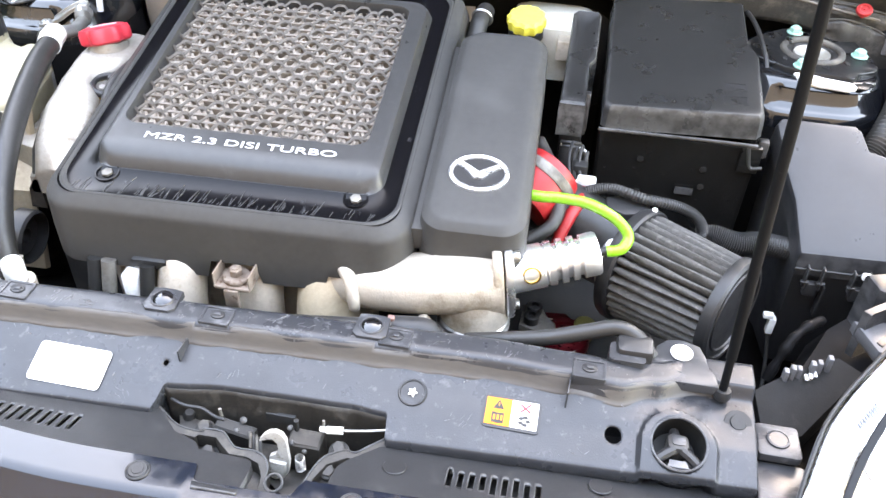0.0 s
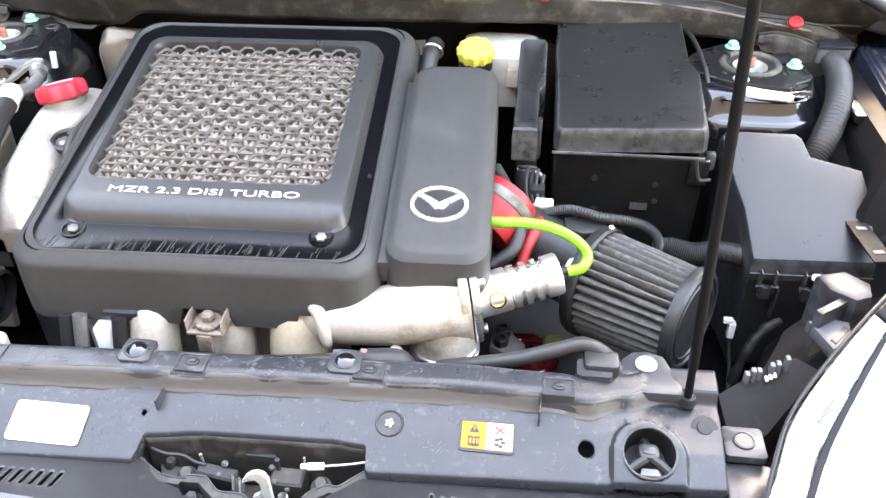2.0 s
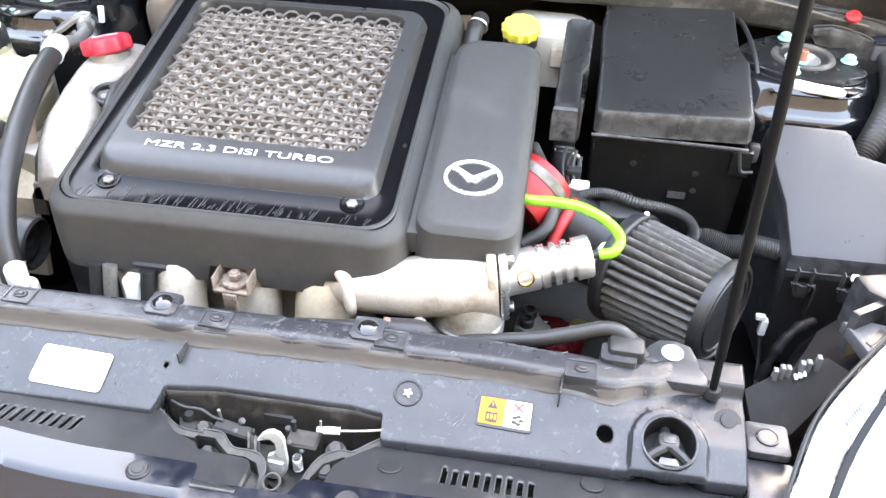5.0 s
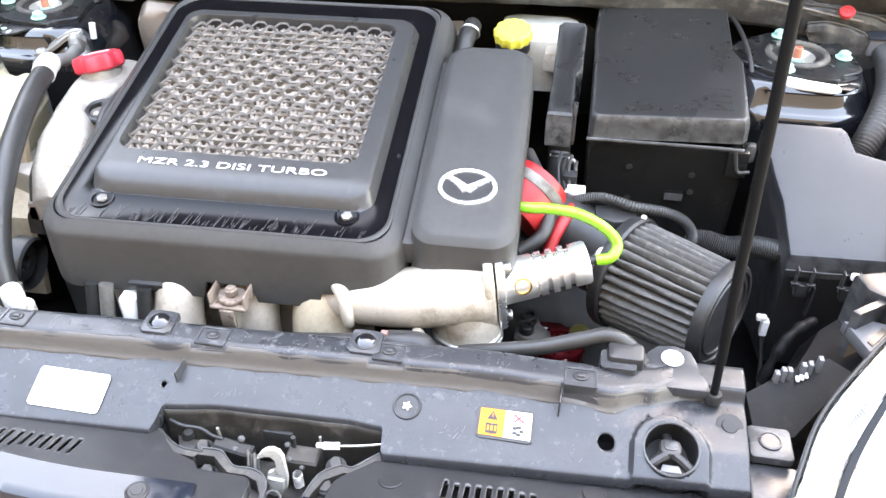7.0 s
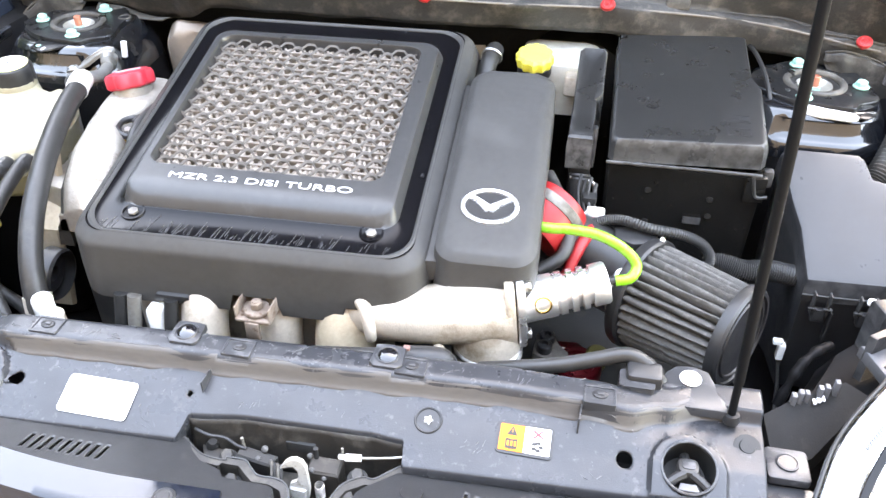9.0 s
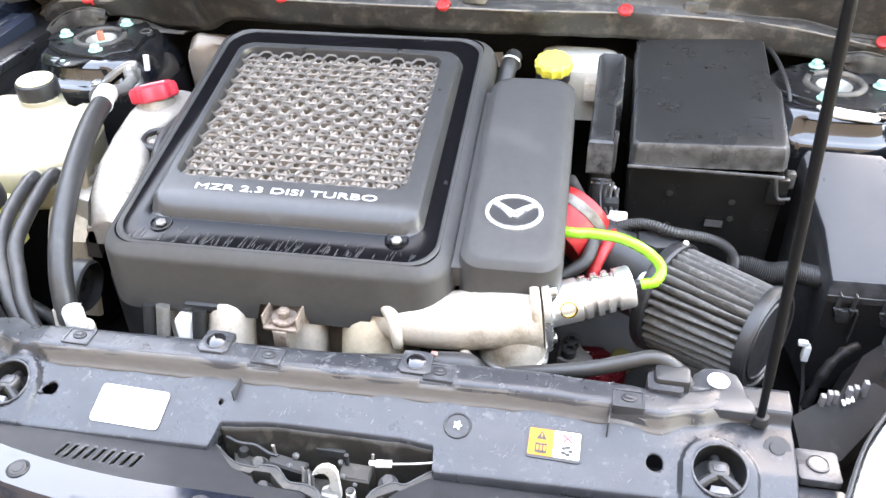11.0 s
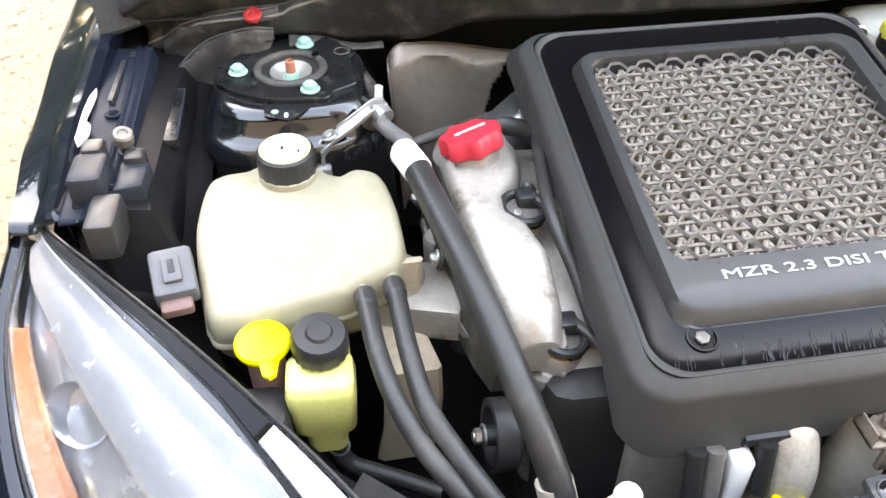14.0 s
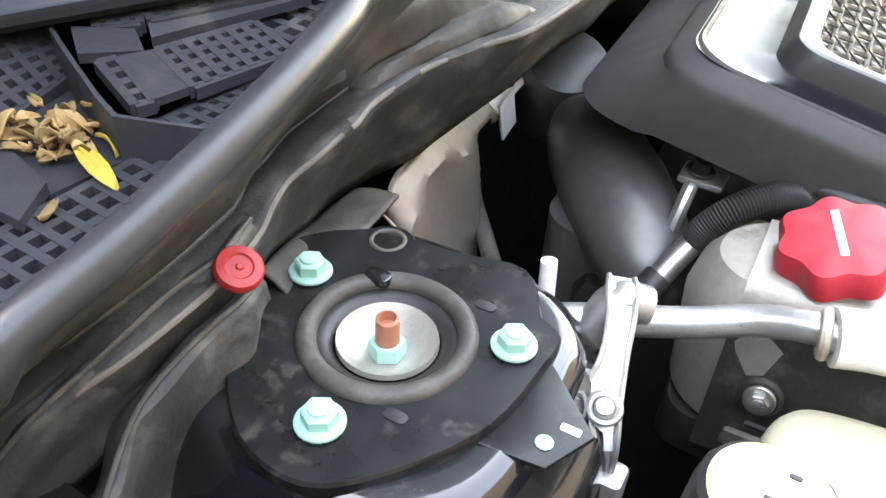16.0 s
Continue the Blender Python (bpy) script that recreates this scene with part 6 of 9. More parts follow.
for sx in (-1, 1):
    bm = bmesh.new()
    q = [(0, -0.008), (0.004, -0.009), (0.012, 0.001), (0.020, 0.0075), (0.0275, 0.010), (0.0262, 0.0140), (0.018, 0.0135), (0.009, 0.0075), (0.0, 0.001)]
    pts = [(0.2525 + sx * x, 0.0375 + y) for x, y in q]
    loft(bm, [[(x, y, -0.0068) for x, y in pts], [(x, y, -0.0046) for x, y in pts]])
    part("badge_wing", bm, BADGE, sidec, "silver winged V")

# ---- engine underneath ----
ENG = (-0.05, 0.95, 0.45)
engine = thing("engine_block", "grimy dark engine block with alloy cam cover", "engine", ENG)


def ep(name, bm, mat, label="", angle=35):
    return hang(name, bm, mat, engine, ENG, label, angle)


ep("block", box(-0.34, 0.12, 0.76, 1.16, 0.42, 0.765, 0.02), DARK, "grimy dark block")
ep("gearbox", box(0.12, 0.42, 0.78, 1.10, 0.40, 0.62, 0.03), DARK, "dark gearbox casing")
# cam cover: a raised alloy spine below the oil filler, and its flange
SP = [(-0.396, 1.045, -0.331, 0.861), (-0.393, 0.985, -0.330, 0.862), (-0.390, 0.962, -0.338, 0.861), (-0.388, 0.945, -0.353, 0.859), (-0.386, 0.922, -0.353, 0.856), (-0.383, 0.905, -0.336, 0.853), (-0.379, 0.87, -0.324, 0.847), (-0.369, 0.825, -0.323, 0.830), (-0.358, 0.795, -0.326, 0.805)]
bm = bmesh.new()
rings = []
for xl, y, xr, z in SP:
    rings.append([(xl - 0.016, y, 0.768), (xl - 0.013, y, 0.790), (xl - 0.006, y, z - 0.014), (xl - 0.002, y, z - 0.005), (xl + 0.005, y, z - 0.001), ((xl + xr) / 2, y, z), (xr - 0.005, y, z - 0.001), (xr + 0.002, y, z - 0.005), (xr + 0.006, y, z - 0.014), (xr + 0.009, y, 0.800), (xr + 0.010, y, 0.768)])
loft(bm, rings, True, True, True)
ep("cam_cover", bm, ALUD, "matt alloy cam cover spine", 50)
ep("side_casing", loft(bmesh.new(), [[(xl - 0.024, y, 0.745), (xl - 0.0195, y, 0.772), (xl - 0.0125, y, z - 0.022), (xl - 0.0095, y, z - 0.0185), (xl - 0.0040, y, z - 0.0185), (xl - 0.0040, y, 0.745)] for xl, y, xr, z in SP]), GRIME, "grimy black casing along the spine", 40)
for by, bz_ in ((1.018, 0.800), (0.925, 0.795)):
    ep("casing_pad", disc((-0.4165 if by > 1 else -0.408, by, bz_), (-1, 0, 0.25), 0.0125, 0.006, 20, 0.002), GRIME)
    hexbolt("casing_bolt", Vector((-0.4225 if by > 1 else -0.414, by, bz_ + 0.0015)), (-1, 0, 0.25), engine, STEEL, 0.0060, 0.0090, 0.007, "steel casing bolt").matrix_parent_inverse = Matrix.Translation(ENG).inverted()
bm = bmesh.new()
loft(bm, [[(-0.336, y, 0.74), (-0.336, y, z), (-0.330, y, z + 0.003), (-0.268, y, z + 0.002), (-0.262, y, z - 0.004), (-0.262, y, 0.74)] for y, z in ((1.075, 0.812), (0.96, 0.812), (0.90, 0.806), (0.85, 0.792), (0.80, 0.768), (0.786, 0.752))])
ep("cover_deck", bm, ALUD, "lower alloy deck of the cam cover", 40)
ep("cover_lug", prism([(-0.384, 0.862), (-0.392, 0.846), (-0.380, 0.832), (-0.352, 0.812), (-0.318, 0.788), (-0.306, 0.800), (-0.340, 0.830), (-0.368, 0.858)], 0.752, 0.768, 0.003), ALUD, "cast alloy lug")
ep("cover_rail", prism([(-0.420, 1.03), (-0.417, 0.975), (-0.410, 0.92), (-0.402, 0.865), (-0.390, 0.835), (-0.372, 0.842), (-0.385, 0.87), (-0.394, 0.925), (-0.400, 1.03)], 0.752, 0.7655, 0.003), CASING, "grimy alloy rail along the cam cover")
ep("cam_cover_end", lathe([(0.050, -0.10), (0.049, -0.034), (0.043, -0.015), (0.033, -0.004), (0.0001, 0)], (-0.362, 1.034, 0.859), (0, 0.1, 1), 36), ALUD, "rounded alloy boss")
ep("oil_filler_neck", disc((-0.366, 1.003, 0.850), (-0.10, 0.28, 1), 0.026, 0.018, 28, 0.002), ALUD, "alloy filler neck")
ep("cover_flange", prism(rounded(-0.408, -0.295, 0.862, 1.07, 0.02, 6), 0.715, 0.752, 0.006), DARK, "oily dark flange")
ep("gasket", tube([(-0.4125, 1.02, 0.771), (-0.4105, 0.985, 0.771), (-0.4035, 0.93, 0.771), (-0.3955, 0.875, 0.770), (-0.386, 0.845, 0.769)], 0.0035, 10, 6), BLACK, "black cam cover gasket")
for bx, by, bz in ((-0.402, 0.957, 0.744), (-0.401, 0.901, 0.747), (-0.4035, 0.986, 0.764)):
    ep("stud_pad", lathe([(0.020, -0.02), (0.018, 0.008), (0.015, 0.012), (0.0005, 0.012)], (bx, by, bz), (-0.1, 0, 1), 24), ALUD, "alloy stud pad")
    hexbolt("stud_nut", Vector((bx, by, bz + 0.012)), (-0.1, 0, 1), engine, STEEL, 0.0065, 0.0095, 0.009, "steel stud nut").matrix_parent_inverse = Matrix.Translation(ENG).inverted()
    ep("stud", tube([(bx, by, bz + 0.018), (bx - 0.002, by, bz + 0.030)], 0.003, 8), STEEL)
ep("corner_boss", lathe([(0.015, -0.05), (0.0145, -0.006), (0.013, 0.0), (0.0005, 0.0)], (-0.379, 0.848, 0.772), (-0.1, -0.1, 1), 28), ALUD, "alloy corner boss")
hexbolt("boss_bolt", Vector((-0.379, 0.848, 0.772)), (-0.1, -0.1, 1), engine, STEEL, 0.0085, 0.0125, 0.009, "bright flange bolt").matrix_parent_inverse = Matrix.Translation(ENG).inverted()
ep("front_case", prism(rounded(-0.348, -0.27, 0.785, 0.85, 0.016, 6), 0.60, 0.762, 0.008), CASING, "grimy alloy timing case")
PLATE = [(-0.430, 0.905, 0.815), (-0.434, 0.902, 0.785), (-0.437, 0.897, 0.756), (-0.430, 0.872, 0.742), (-0.420, 0.847, 0.728), (-0.419, 0.843, 0.69), (-0.422, 0.842, 0.645), (-0.430, 0.842, 0.60)]
bm = bmesh.new()
loft(bm, [[(x, y, z), (x - 0.004, y - 0.004, z), (x - 0.052, y - 0.006, z), (x - 0.058, y - 0.002, z), (x - 0.058, y + 0.004, z), (x - 0.002, y + 0.004, z)] for x, y, z in PLATE])
ep("mount_plate", bm, ALUB, "pale beige alloy mount plate", 40)
ep("mount_arm", prism([(-0.475, 0.885), (-0.40, 0.865), (-0.385, 0.905), (-0.40, 0.945), (-0.47, 0.945)], 0.735, 0.778, 0.006), ALUD, "alloy engine mount arm")
ep("mount_boss", lathe([(0.036, -0.07), (0.036, -0.006), (0.033, 0), (0.02, 0.0), (0.018, -0.012), (0.0001, -0.012)], (-0.462, 0.925, 0.783), (0, 0, 1), 30), ALUD, "round mount boss")
for bx, by, bz in ((-0.318, 0.858, 0.7955), (-0.310, 1.000, 0.8150)):
    hexbolt("casing_bolt", Vector((bx, by, bz)), (0, 0, 1), engine, STEEL, 0.0062, 0.009, 0.008, "steel casing bolt").matrix_parent_inverse = Matrix.Translation(ENG).inverted()
# coil plugs and loom along the cover's edge
for cx, cy, cz in ((-0.331, 0.933, 0.844), (-0.316, 0.812, 0.792)):
    ep("coil_ring", torus((cx, cy, cz), (0.15, -0.1, 1), 0.0205, 0.0045, 32, 8), BLACK, "black coil ring")
    ep("coil_seal", torus((cx, cy, cz - 0.006), (0.15, -0.1, 1), 0.0200, 0.0032, 32, 8), BRASS, "brass coil seal")
    ep("coil_well", lathe([(0.0235, -0.035), (0.0235, -0.012), (0.0215, -0.009), (0.0205, -0.020)], (cx, cy, cz), (0.15, -0.1, 1), 28), ALUD, "alloy coil well")
    ep("coil_top", disc((cx, cy, cz - 0.010), (0.15, -0.1, 1), 0.019, 0.008, 28, 0.002), CASING, "dull metal coil top")
    ep("coil_head", box(cx - 0.004, cx + 0.016, cy + 0.002, cy + 0.022, cz - 0.006, cz + 0.010, 0.003), BLACK, "black ignition coil head")
    ep("coil_bolt", disc((cx - 0.006, cy - 0.006, cz - 0.003), (0.15, -0.1, 1), 0.005, 0.005, 6, 0.001), STEEL)
    ep("coil_lead", tube([(cx + 0.012, cy + 0.010, cz + 0.006), (cx + 0.022, cy - 0.002, cz + 0.003), (cx + 0.030, cy - 0.012, cz - 0.004)], 0.005, 10, 5), RUBBER, "black coil lead")
ep("loom", tube([(-0.25, 1.125, 0.845), (-0.275, 1.080, 0.858), (-0.298, 1.022, 0.866), (-0.306, 0.971, 0.866), (-0.311, 0.917, 0.861), (-0.308, 0.885, 0.850), (-0.298, 0.855, 0.828), (-0.288, 0.82, 0.800)], 0.0062, 12, 6), RUBBER, "black taped loom")
# crank pulley and belt by the front corner
ep("pulley", lathe([(0.030, 0), (0.033, 0.003), (0.033, 0.022), (0.026, 0.022), (0.024, 0.012), (0.010, 0.012), (0.009, 0.03), (0.0001, 0.03)], (-0.366, 0.765, 0.722), (-1, -0.05, 0.1), 36), BLACK, "black belt pulley")
hexbolt("pulley_bolt", Vector((-0.392, 0.764, 0.724)), (-1, -0.05, 0.1), engine, STEEL, 0.0075, 0.011, 0.010, "bright pulley bolt").matrix_parent_inverse = Matrix.Translation(ENG).inverted()

# ---- intake manifold and throttle, pale cast alloy ----
MF = (0.03, 0.70, 0.72)
manifold = thing("intake_manifold", "pale cast-aluminium intake manifold with throttle elbow", "manifold", MF)


def mp_(name, bm, mat, label="", angle=45):
    return hang(name, bm, mat, manifold, MF, label, angle)


mp_("log", tube([(0.020, 0.738, 0.768), (0.055, 0.724, 0.770), (0.10, 0.720, 0.776), (0.145, 0.724, 0.783), (0.192, 0.738, 0.785)], 0.034, 30, 8, radius=lambda t: 0.82 + 0.27 * t - 0.02 * math.sin(math.pi * t)), ALU, "smooth cast alloy pipe")
mp_("elbow", tube([(0.130, 0.729, 0.784), (0.152, 0.732, 0.784), (0.168, 0.733, 0.774), (0.174, 0.730, 0.756), (0.174, 0.728, 0.733)], 0.0365, 32, 10, radius=lambda t: 0.88 + 0.13 * t), ALU, "cast alloy elbow")
FX = Vector((0.955, 0.20, 0.10)).normalized()
FU = Vector((-0.08, -0.30, 0.95))
FU = (FU - FX * FU.dot(FX)).normalized()
FV = FX.cross(FU)


def flange_ring(k, d, c=Vector((0.193, 0.738, 0.779))):
    """A two-eared oval flange outline, scaled by k, d along its axis."""
    out = []
    for i in range(40):
        a = 2 * math.pi * i / 40
        e = 0.036 + 0.018 * abs(math.sin(a)) ** 4
        out.append(c + FX * d + (FU * math.sin(a) + FV * math.cos(a) * 0.92) * e * k)
    return out


mp_("flange", loft(bmesh.new(), [flange_ring(0.97, -0.002), flange_ring(1.0, 0.0), flange_ring(1.0, 0.006), flange_ring(0.97, 0.008)]), ALU, "pale alloy flange")
mp_("valve_flange", loft(bmesh.new(), [flange_ring(0.96, 0.010), flange_ring(0.99, 0.011), flange_ring(0.99, 0.017), flange_ring(0.94, 0.019)]), POLISH, "bright valve flange")
for k in (1, -1):
    mp_("flange_bolt", disc(Vector((0.193, 0.738, 0.779)) + FX * 0.019 + FU * 0.046 * k, FX, 0.0060, 0.007, 6, 0.001), STEEL, "steel flange bolt")
mp_("clamp_band", torus((0.174, 0.728, 0.738), (0, 0.05, 1), 0.0365, 0.0028, 36, 8), STEEL, "steel hose clamp")
mp_("clamp_band", torus((0.174, 0.728, 0.730), (0, 0.05, 1), 0.0368, 0.0026, 36, 8), STEEL)
mp_("clamp_screw", box(0.172, 0.194, 0.684, 0.692, 0.730, 0.741, 0.002), WASHER, "bright clamp screw housing")
mp_("clamp_bolt", disc((0.194, 0.688, 0.7355), (1, 0.1, 0), 0.005, 0.006, 6, 0.001), STEEL)
mp_("rubber_joint", lathe([(0.036, 0), (0.037, -0.05), (0.034, -0.09)], (0.174, 0.728, 0.738), (0, 0.02, 1), 28), RUBBER, "black rubber joint")
mp_("boss", disc((0.128, 0.690, 0.758), (0, -1, 0.2), 0.0075, 0.010, 16, 0.002), ALU)
mp_("sensor_nub", tube([(0.036, 0.712, 0.796), (0.046, 0.700, 0.790), (0.051, 0.693, 0.778), (0.053, 0.690, 0.766), (0.053, 0.692, 0.758)], 0.0080, 16, 6, radius=lambda t: 1.0 - 0.25 * t), ALU, "alloy nub")
for rx, rr, rm_, fw in ((-0.150, 0.025, ALU, 0.020), (-0.068, 0.024, ALU, 0.0), (0.010, 0.032, ALUB, 0.0)):
    mp_("runner", tube([(rx, 0.775, 0.770), (rx + 0.003, 0.742 - fw, 0.766), (rx + 0.005, 0.724 - fw, 0.748), (rx + 0.005, 0.715 - fw, 0.715), (rx + 0.004, 0.715 - fw, 0.64)], rr, 18, 7, radius=lambda t: 1.0 + 0.1 * t), rm_, "rounded cast alloy runner")
mp_("plenum", box(-0.26, 0.06, 0.742, 0.80, 0.60, 0.752, 0.015), ALUD, "alloy plenum")
# stud plate under the cover's cut-out
mp_("stud_plate", prism(rounded(-0.0935, -0.0535, 0.674, 0.705, 0.003, 2), 0.771, 0.776, 0.0012), RUST, "rusty stud plate")
mp_("stud_plate_leg", prism(rounded(-0.082, -0.066, 0.672, 0.678, 0.002, 2), 0.745, 0.773, 0.0012), RUST)
for sx in (-0.0935, -0.0555):
    mp_("stud_cheek", prism(rounded(sx, sx + 0.0022, 0.676, 0.705, 0.0008, 1), 0.771, 0.790, 0.0006), RUST, "rusty bracket cheek")
mp_("stud_washer", disc((-0.073, 0.690, 0.776), (0, 0, 1), 0.0145, 0.005, 24), RUST, "rusty washer")
hexbolt("stud_bolt", Vector((-0.073, 0.690, 0.781)), (0, 0, 1), manifold, RUST, 0.0070, 0.0, 0.009, "rusty stud bolt").matrix_parent_inverse = Matrix.Translation(MF).inverted()
mp_("cap_ring", torus((-0.152, 0.661, 0.716), (0, -0.3, 1), 0.0150, 0.0040, 28, 8), YELLOW, "yellow plastic ring")
mp_("white_block", box(-0.204, -0.184, 0.680, 0.700, 0.700, 0.764, 0.004), WHITE, "white plastic connector block")
for ix, pal in ((-0.236, DARK), (-0.220, CASING), (-0.176, DARK)):
    mp_("injector", tube([(ix, 0.676, 0.728), (ix + 0.002, 0.690, 0.775)], 0.008, 10, radius=None), pal, "small injector pipe")

# ---- blow-off valve with lime hose ----
bov = thing("blow_off_valve", "polished aluminium blow-off valve with grooved cap", "valve", (0.205, 0.749, 0.787))
AX = Vector((0.0855, 0.024, 0.021)).normalized()
part("body", lathe([(0.015, 0.0), (0.0235, 0.001), (0.0240, 0.004), (0.0240, 0.036), (0.0232, 0.0375), (0.0222, 0.038), (0.0222, 0.041)], (0, 0, 0), AX, 40), POLISH, bov, "polished valve body")
part("cap", lathe([(0.0222, 0.040), (0.0238, 0.041), (0.0238, 0.048), (0.0196, 0.0485), (0.0196, 0.0535), (0.0236, 0.054), (0.0236, 0.060), (0.0194, 0.0605), (0.0194, 0.0655), (0.0234, 0.066), (0.0234, 0.072), (0.0192, 0.0725), (0.0192, 0.0775), (0.0232, 0.078), (0.0232, 0.093), (0.0215, 0.0955), (0.006, 0.096), (0.0001, 0.096)], (0, 0, 0), AX, 40), POLISH, bov, "grooved polished cap")
part("outlet", lathe([(0.0095, 0.0205), (0.0095, 0.0243), (0.0078, 0.0246), (0.0074, 0.0225), (0.0001, 0.0222)], AX * 0.024, Vector((0.13, -0.93, 0.30)), 24), BRASS, bov, "brass outlet port")
part("nipple", tube([AX * 0.094, AX * 0.108], 0.0045, 12), BLACK, bov, "black hose nipple")
part("neck", lathe([(0.017, -0.02), (0.017, 0.004)], (0, 0, 0), AX, 24), ALU, bov)
gh = thing("vacuum_hose", "bright lime green silicone vacuum hose", "hose", (0.25, 0.80, 0.82))
hang("hose", tube([(0.190, 0.815, 0.846), (0.223, 0.806, 0.848), (0.25, 0.805, 0.850), (0.28, 0.803, 0.848), (0.308, 0.797, 0.838), (0.323, 0.790, 0.824), (0.318, 0.779, 0.814), (0.303, 0.776, 0.8105)], 0.0060, 14, 8), GREEN, gh, (0.25, 0.80, 0.82))

# ---- pipework behind the valve: red couplers, crossing hoses ----
RP = (0.24, 0.87, 0.80)
redp = thing("intake_pipe", "black intake pipe with red silicone couplers", "pipe", RP)
hang("red_coupler", lathe([(0.036, 0), (0.0375, 0.004), (0.0375, 0.052), (0.036, 0.056)], (0.205, 0.855, 0.800), (0.35, 0.45, 0.3), 32), REDRUB, redp, RP, "red silicone coupler")
hang("red_coupler", tube([(0.249, 0.818, 0.762), (0.254, 0.833, 0.782), (0.262, 0.850, 0.796), (0.270, 0.872, 0.802), (0.272, 0.90, 0.798)], 0.0072, 16, 6), REDRUB, redp, RP, "red silicone elbow")
hang("coupler_clamp", lathe([(0.0385, 0.0), (0.0392, 0.002), (0.0392, 0.010), (0.0385, 0.012)], (0.224, 0.879, 0.816), (0.35, 0.45, 0.3), 36), CASING, redp, RP, "steel band clamp")
hang("pipe", tube([(0.20, 0.90, 0.79), (0.26, 0.885, 0.775), (0.31, 0.868, 0.758), (0.350, 0.848, 0.745)], 0.036, 24, 7), BLACK, redp, RP, "black intake pipe")
hang("sensor", prism([(0.300, 0.868), (0.322, 0.858), (0.346, 0.864), (0.350, 0.884), (0.318, 0.896), (0.300, 0.890)], 0.782, 0.803, 0.004), BLACK, redp, RP, "black airflow sensor plug")
hang("white_stub", tube([(0.352, 0.868, 0.790), (0.354, 0.864, 0.810)], 0.0030, 10), WHITE, redp, RP, "white plastic stub")
hang("breather_hose", tube([(0.215, 0.93, 0.840), (0.230, 0.897, 0.834), (0.245, 0.868, 0.822), (0.248, 0.842, 0.806), (0.240, 0.822, 0.796), (0.218, 0.808, 0.786)], 0.0078, 12, 7), RUBBER, redp, RP, "black breather hose")
CDT = (0.36, 0.93, 0.80)
cd = thing("wiring_conduit", "black corrugated wiring conduit across the intake pipe", "conduit", CDT)
hang("conduit", tube([(0.258, 0.895, 0.785), (0.275, 0.893, 0.802), (0.304, 0.893, 0.811), (0.342, 0.881, 0.811), (0.381, 0.889, 0.801), (0.404, 0.888, 0.791), (0.414, 0.882, 0.776), (0.408, 0.875, 0.755)], 0.0055, 12, 24, ribs=0.0011), CONDUIT, cd, CDT)
clipw = thing("cable_clip", "pale plastic cable clip beside the relay box", "clip", (0.275, 0.918, 0.80))
part("clip_body", box(-0.010, 0.012, -0.006, 0.006, -0.004, 0.006, 0.002), WHITE, clipw)
part("clip_tail", tube([(-0.008, 0, 0.002), (-0.016, -0.012, -0.006), (-0.020, -0.028, -0.018)], 0.0025, 8, 4), WHITE, clipw, "pale tail")
part("clip_strap", tube([(-0.02, -0.02, -0.01), (-0.024, -0.045, -0.02), (-0.026, -0.07, -0.035)], 0.0035, 8, 4), COPPERY, clipw, "brownish strap")
wr = thing("wiring", "thin black wires with a dark plug by the relay box", "wiring", (0.27, 0.92, 0.78))
for k, (dx, dz) in enumerate(((0.0, 0.0), (0.007, 0.004), (-0.006, 0.008), (0.014, -0.004))):
    part("wire", tube([(-0.010 + dx, 0.055, 0.030 + dz), (-0.012 + dx, 0.030, 0.020 + dz), (-0.004 + dx, 0.0, 0.012 - dz), (0.010 + dx, -0.030, 0.006 + dz), (0.034 + dx * 2, -0.050, -0.004), (0.060 + dx, -0.060 + dx, -0.030)], 0.0022, 8, 6), RUBBER if k % 2 else DARK, wr)
part("plug", box(-0.012, 0.006, 0.020, 0.036, 0.008, 0.026, 0.002), DARK, wr, "dark wiring plug")
part("tape", tube([(0.010, -0.030, 0.010), (0.026, -0.044, 0.002)], 0.0065, 10), DARK, wr, "black tape")
cd2 = thing("wiring_conduit", "black corrugated conduit by the battery box", "conduit", (0.46, 0.93, 0.75))
hang("conduit", tube([(0.415, 0.900, 0.752), (0.431, 0.898, 0.760), (0.458, 0.894, 0.757), (0.489, 0.903, 0.755), (0.53, 0.91, 0.745)], 0.012, 14, 26, ribs=0.0018), CONDUIT, cd2, (0.46, 0.93, 0.75))

# ---- cone air filter ----
FA, FB = Vector((0.338, 0.845, 0.744)), Vector((0.446, 0.775, 0.752))
fdir = (FB - FA).normalized()
flt = thing("air_filter", "black pleated cone air filter with rubber ends", "air filter", (*FA,))
L_ = 0.121
part("end_rim", lathe([(0.050, -0.006), (0.0665, -0.004), (0.068, 0.0), (0.068, 0.008), (0.066, 0.011), (0.05, 0.011)], (0, 0, 0), fdir, 48), BLACK, flt, "black rubber rim", 30)
part("end_cap", lathe([(0.050, L_ - 0.006), (0.0600, L_ - 0.005), (0.0608, L_), (0.0600, L_ + 0.006), (0.057, L_ + 0.009), (0.053, L_ + 0.009), (0.052, L_ + 0.0065), (0.047, L_ + 0.0065), (0.046, L_ + 0.0085), (0.044, L_ + 0.0085), (0.043, L_ + 0.0065), (0.0011, L_ + 0.0065)], (0, 0, 0), fdir, 48), BLACK, flt, "black rubber end cap", 30)
bm = bmesh.new()
u_ = fdir.orthogonal().normalized()
v_ = fdir.cross(u_)
PL = 34
rings = []
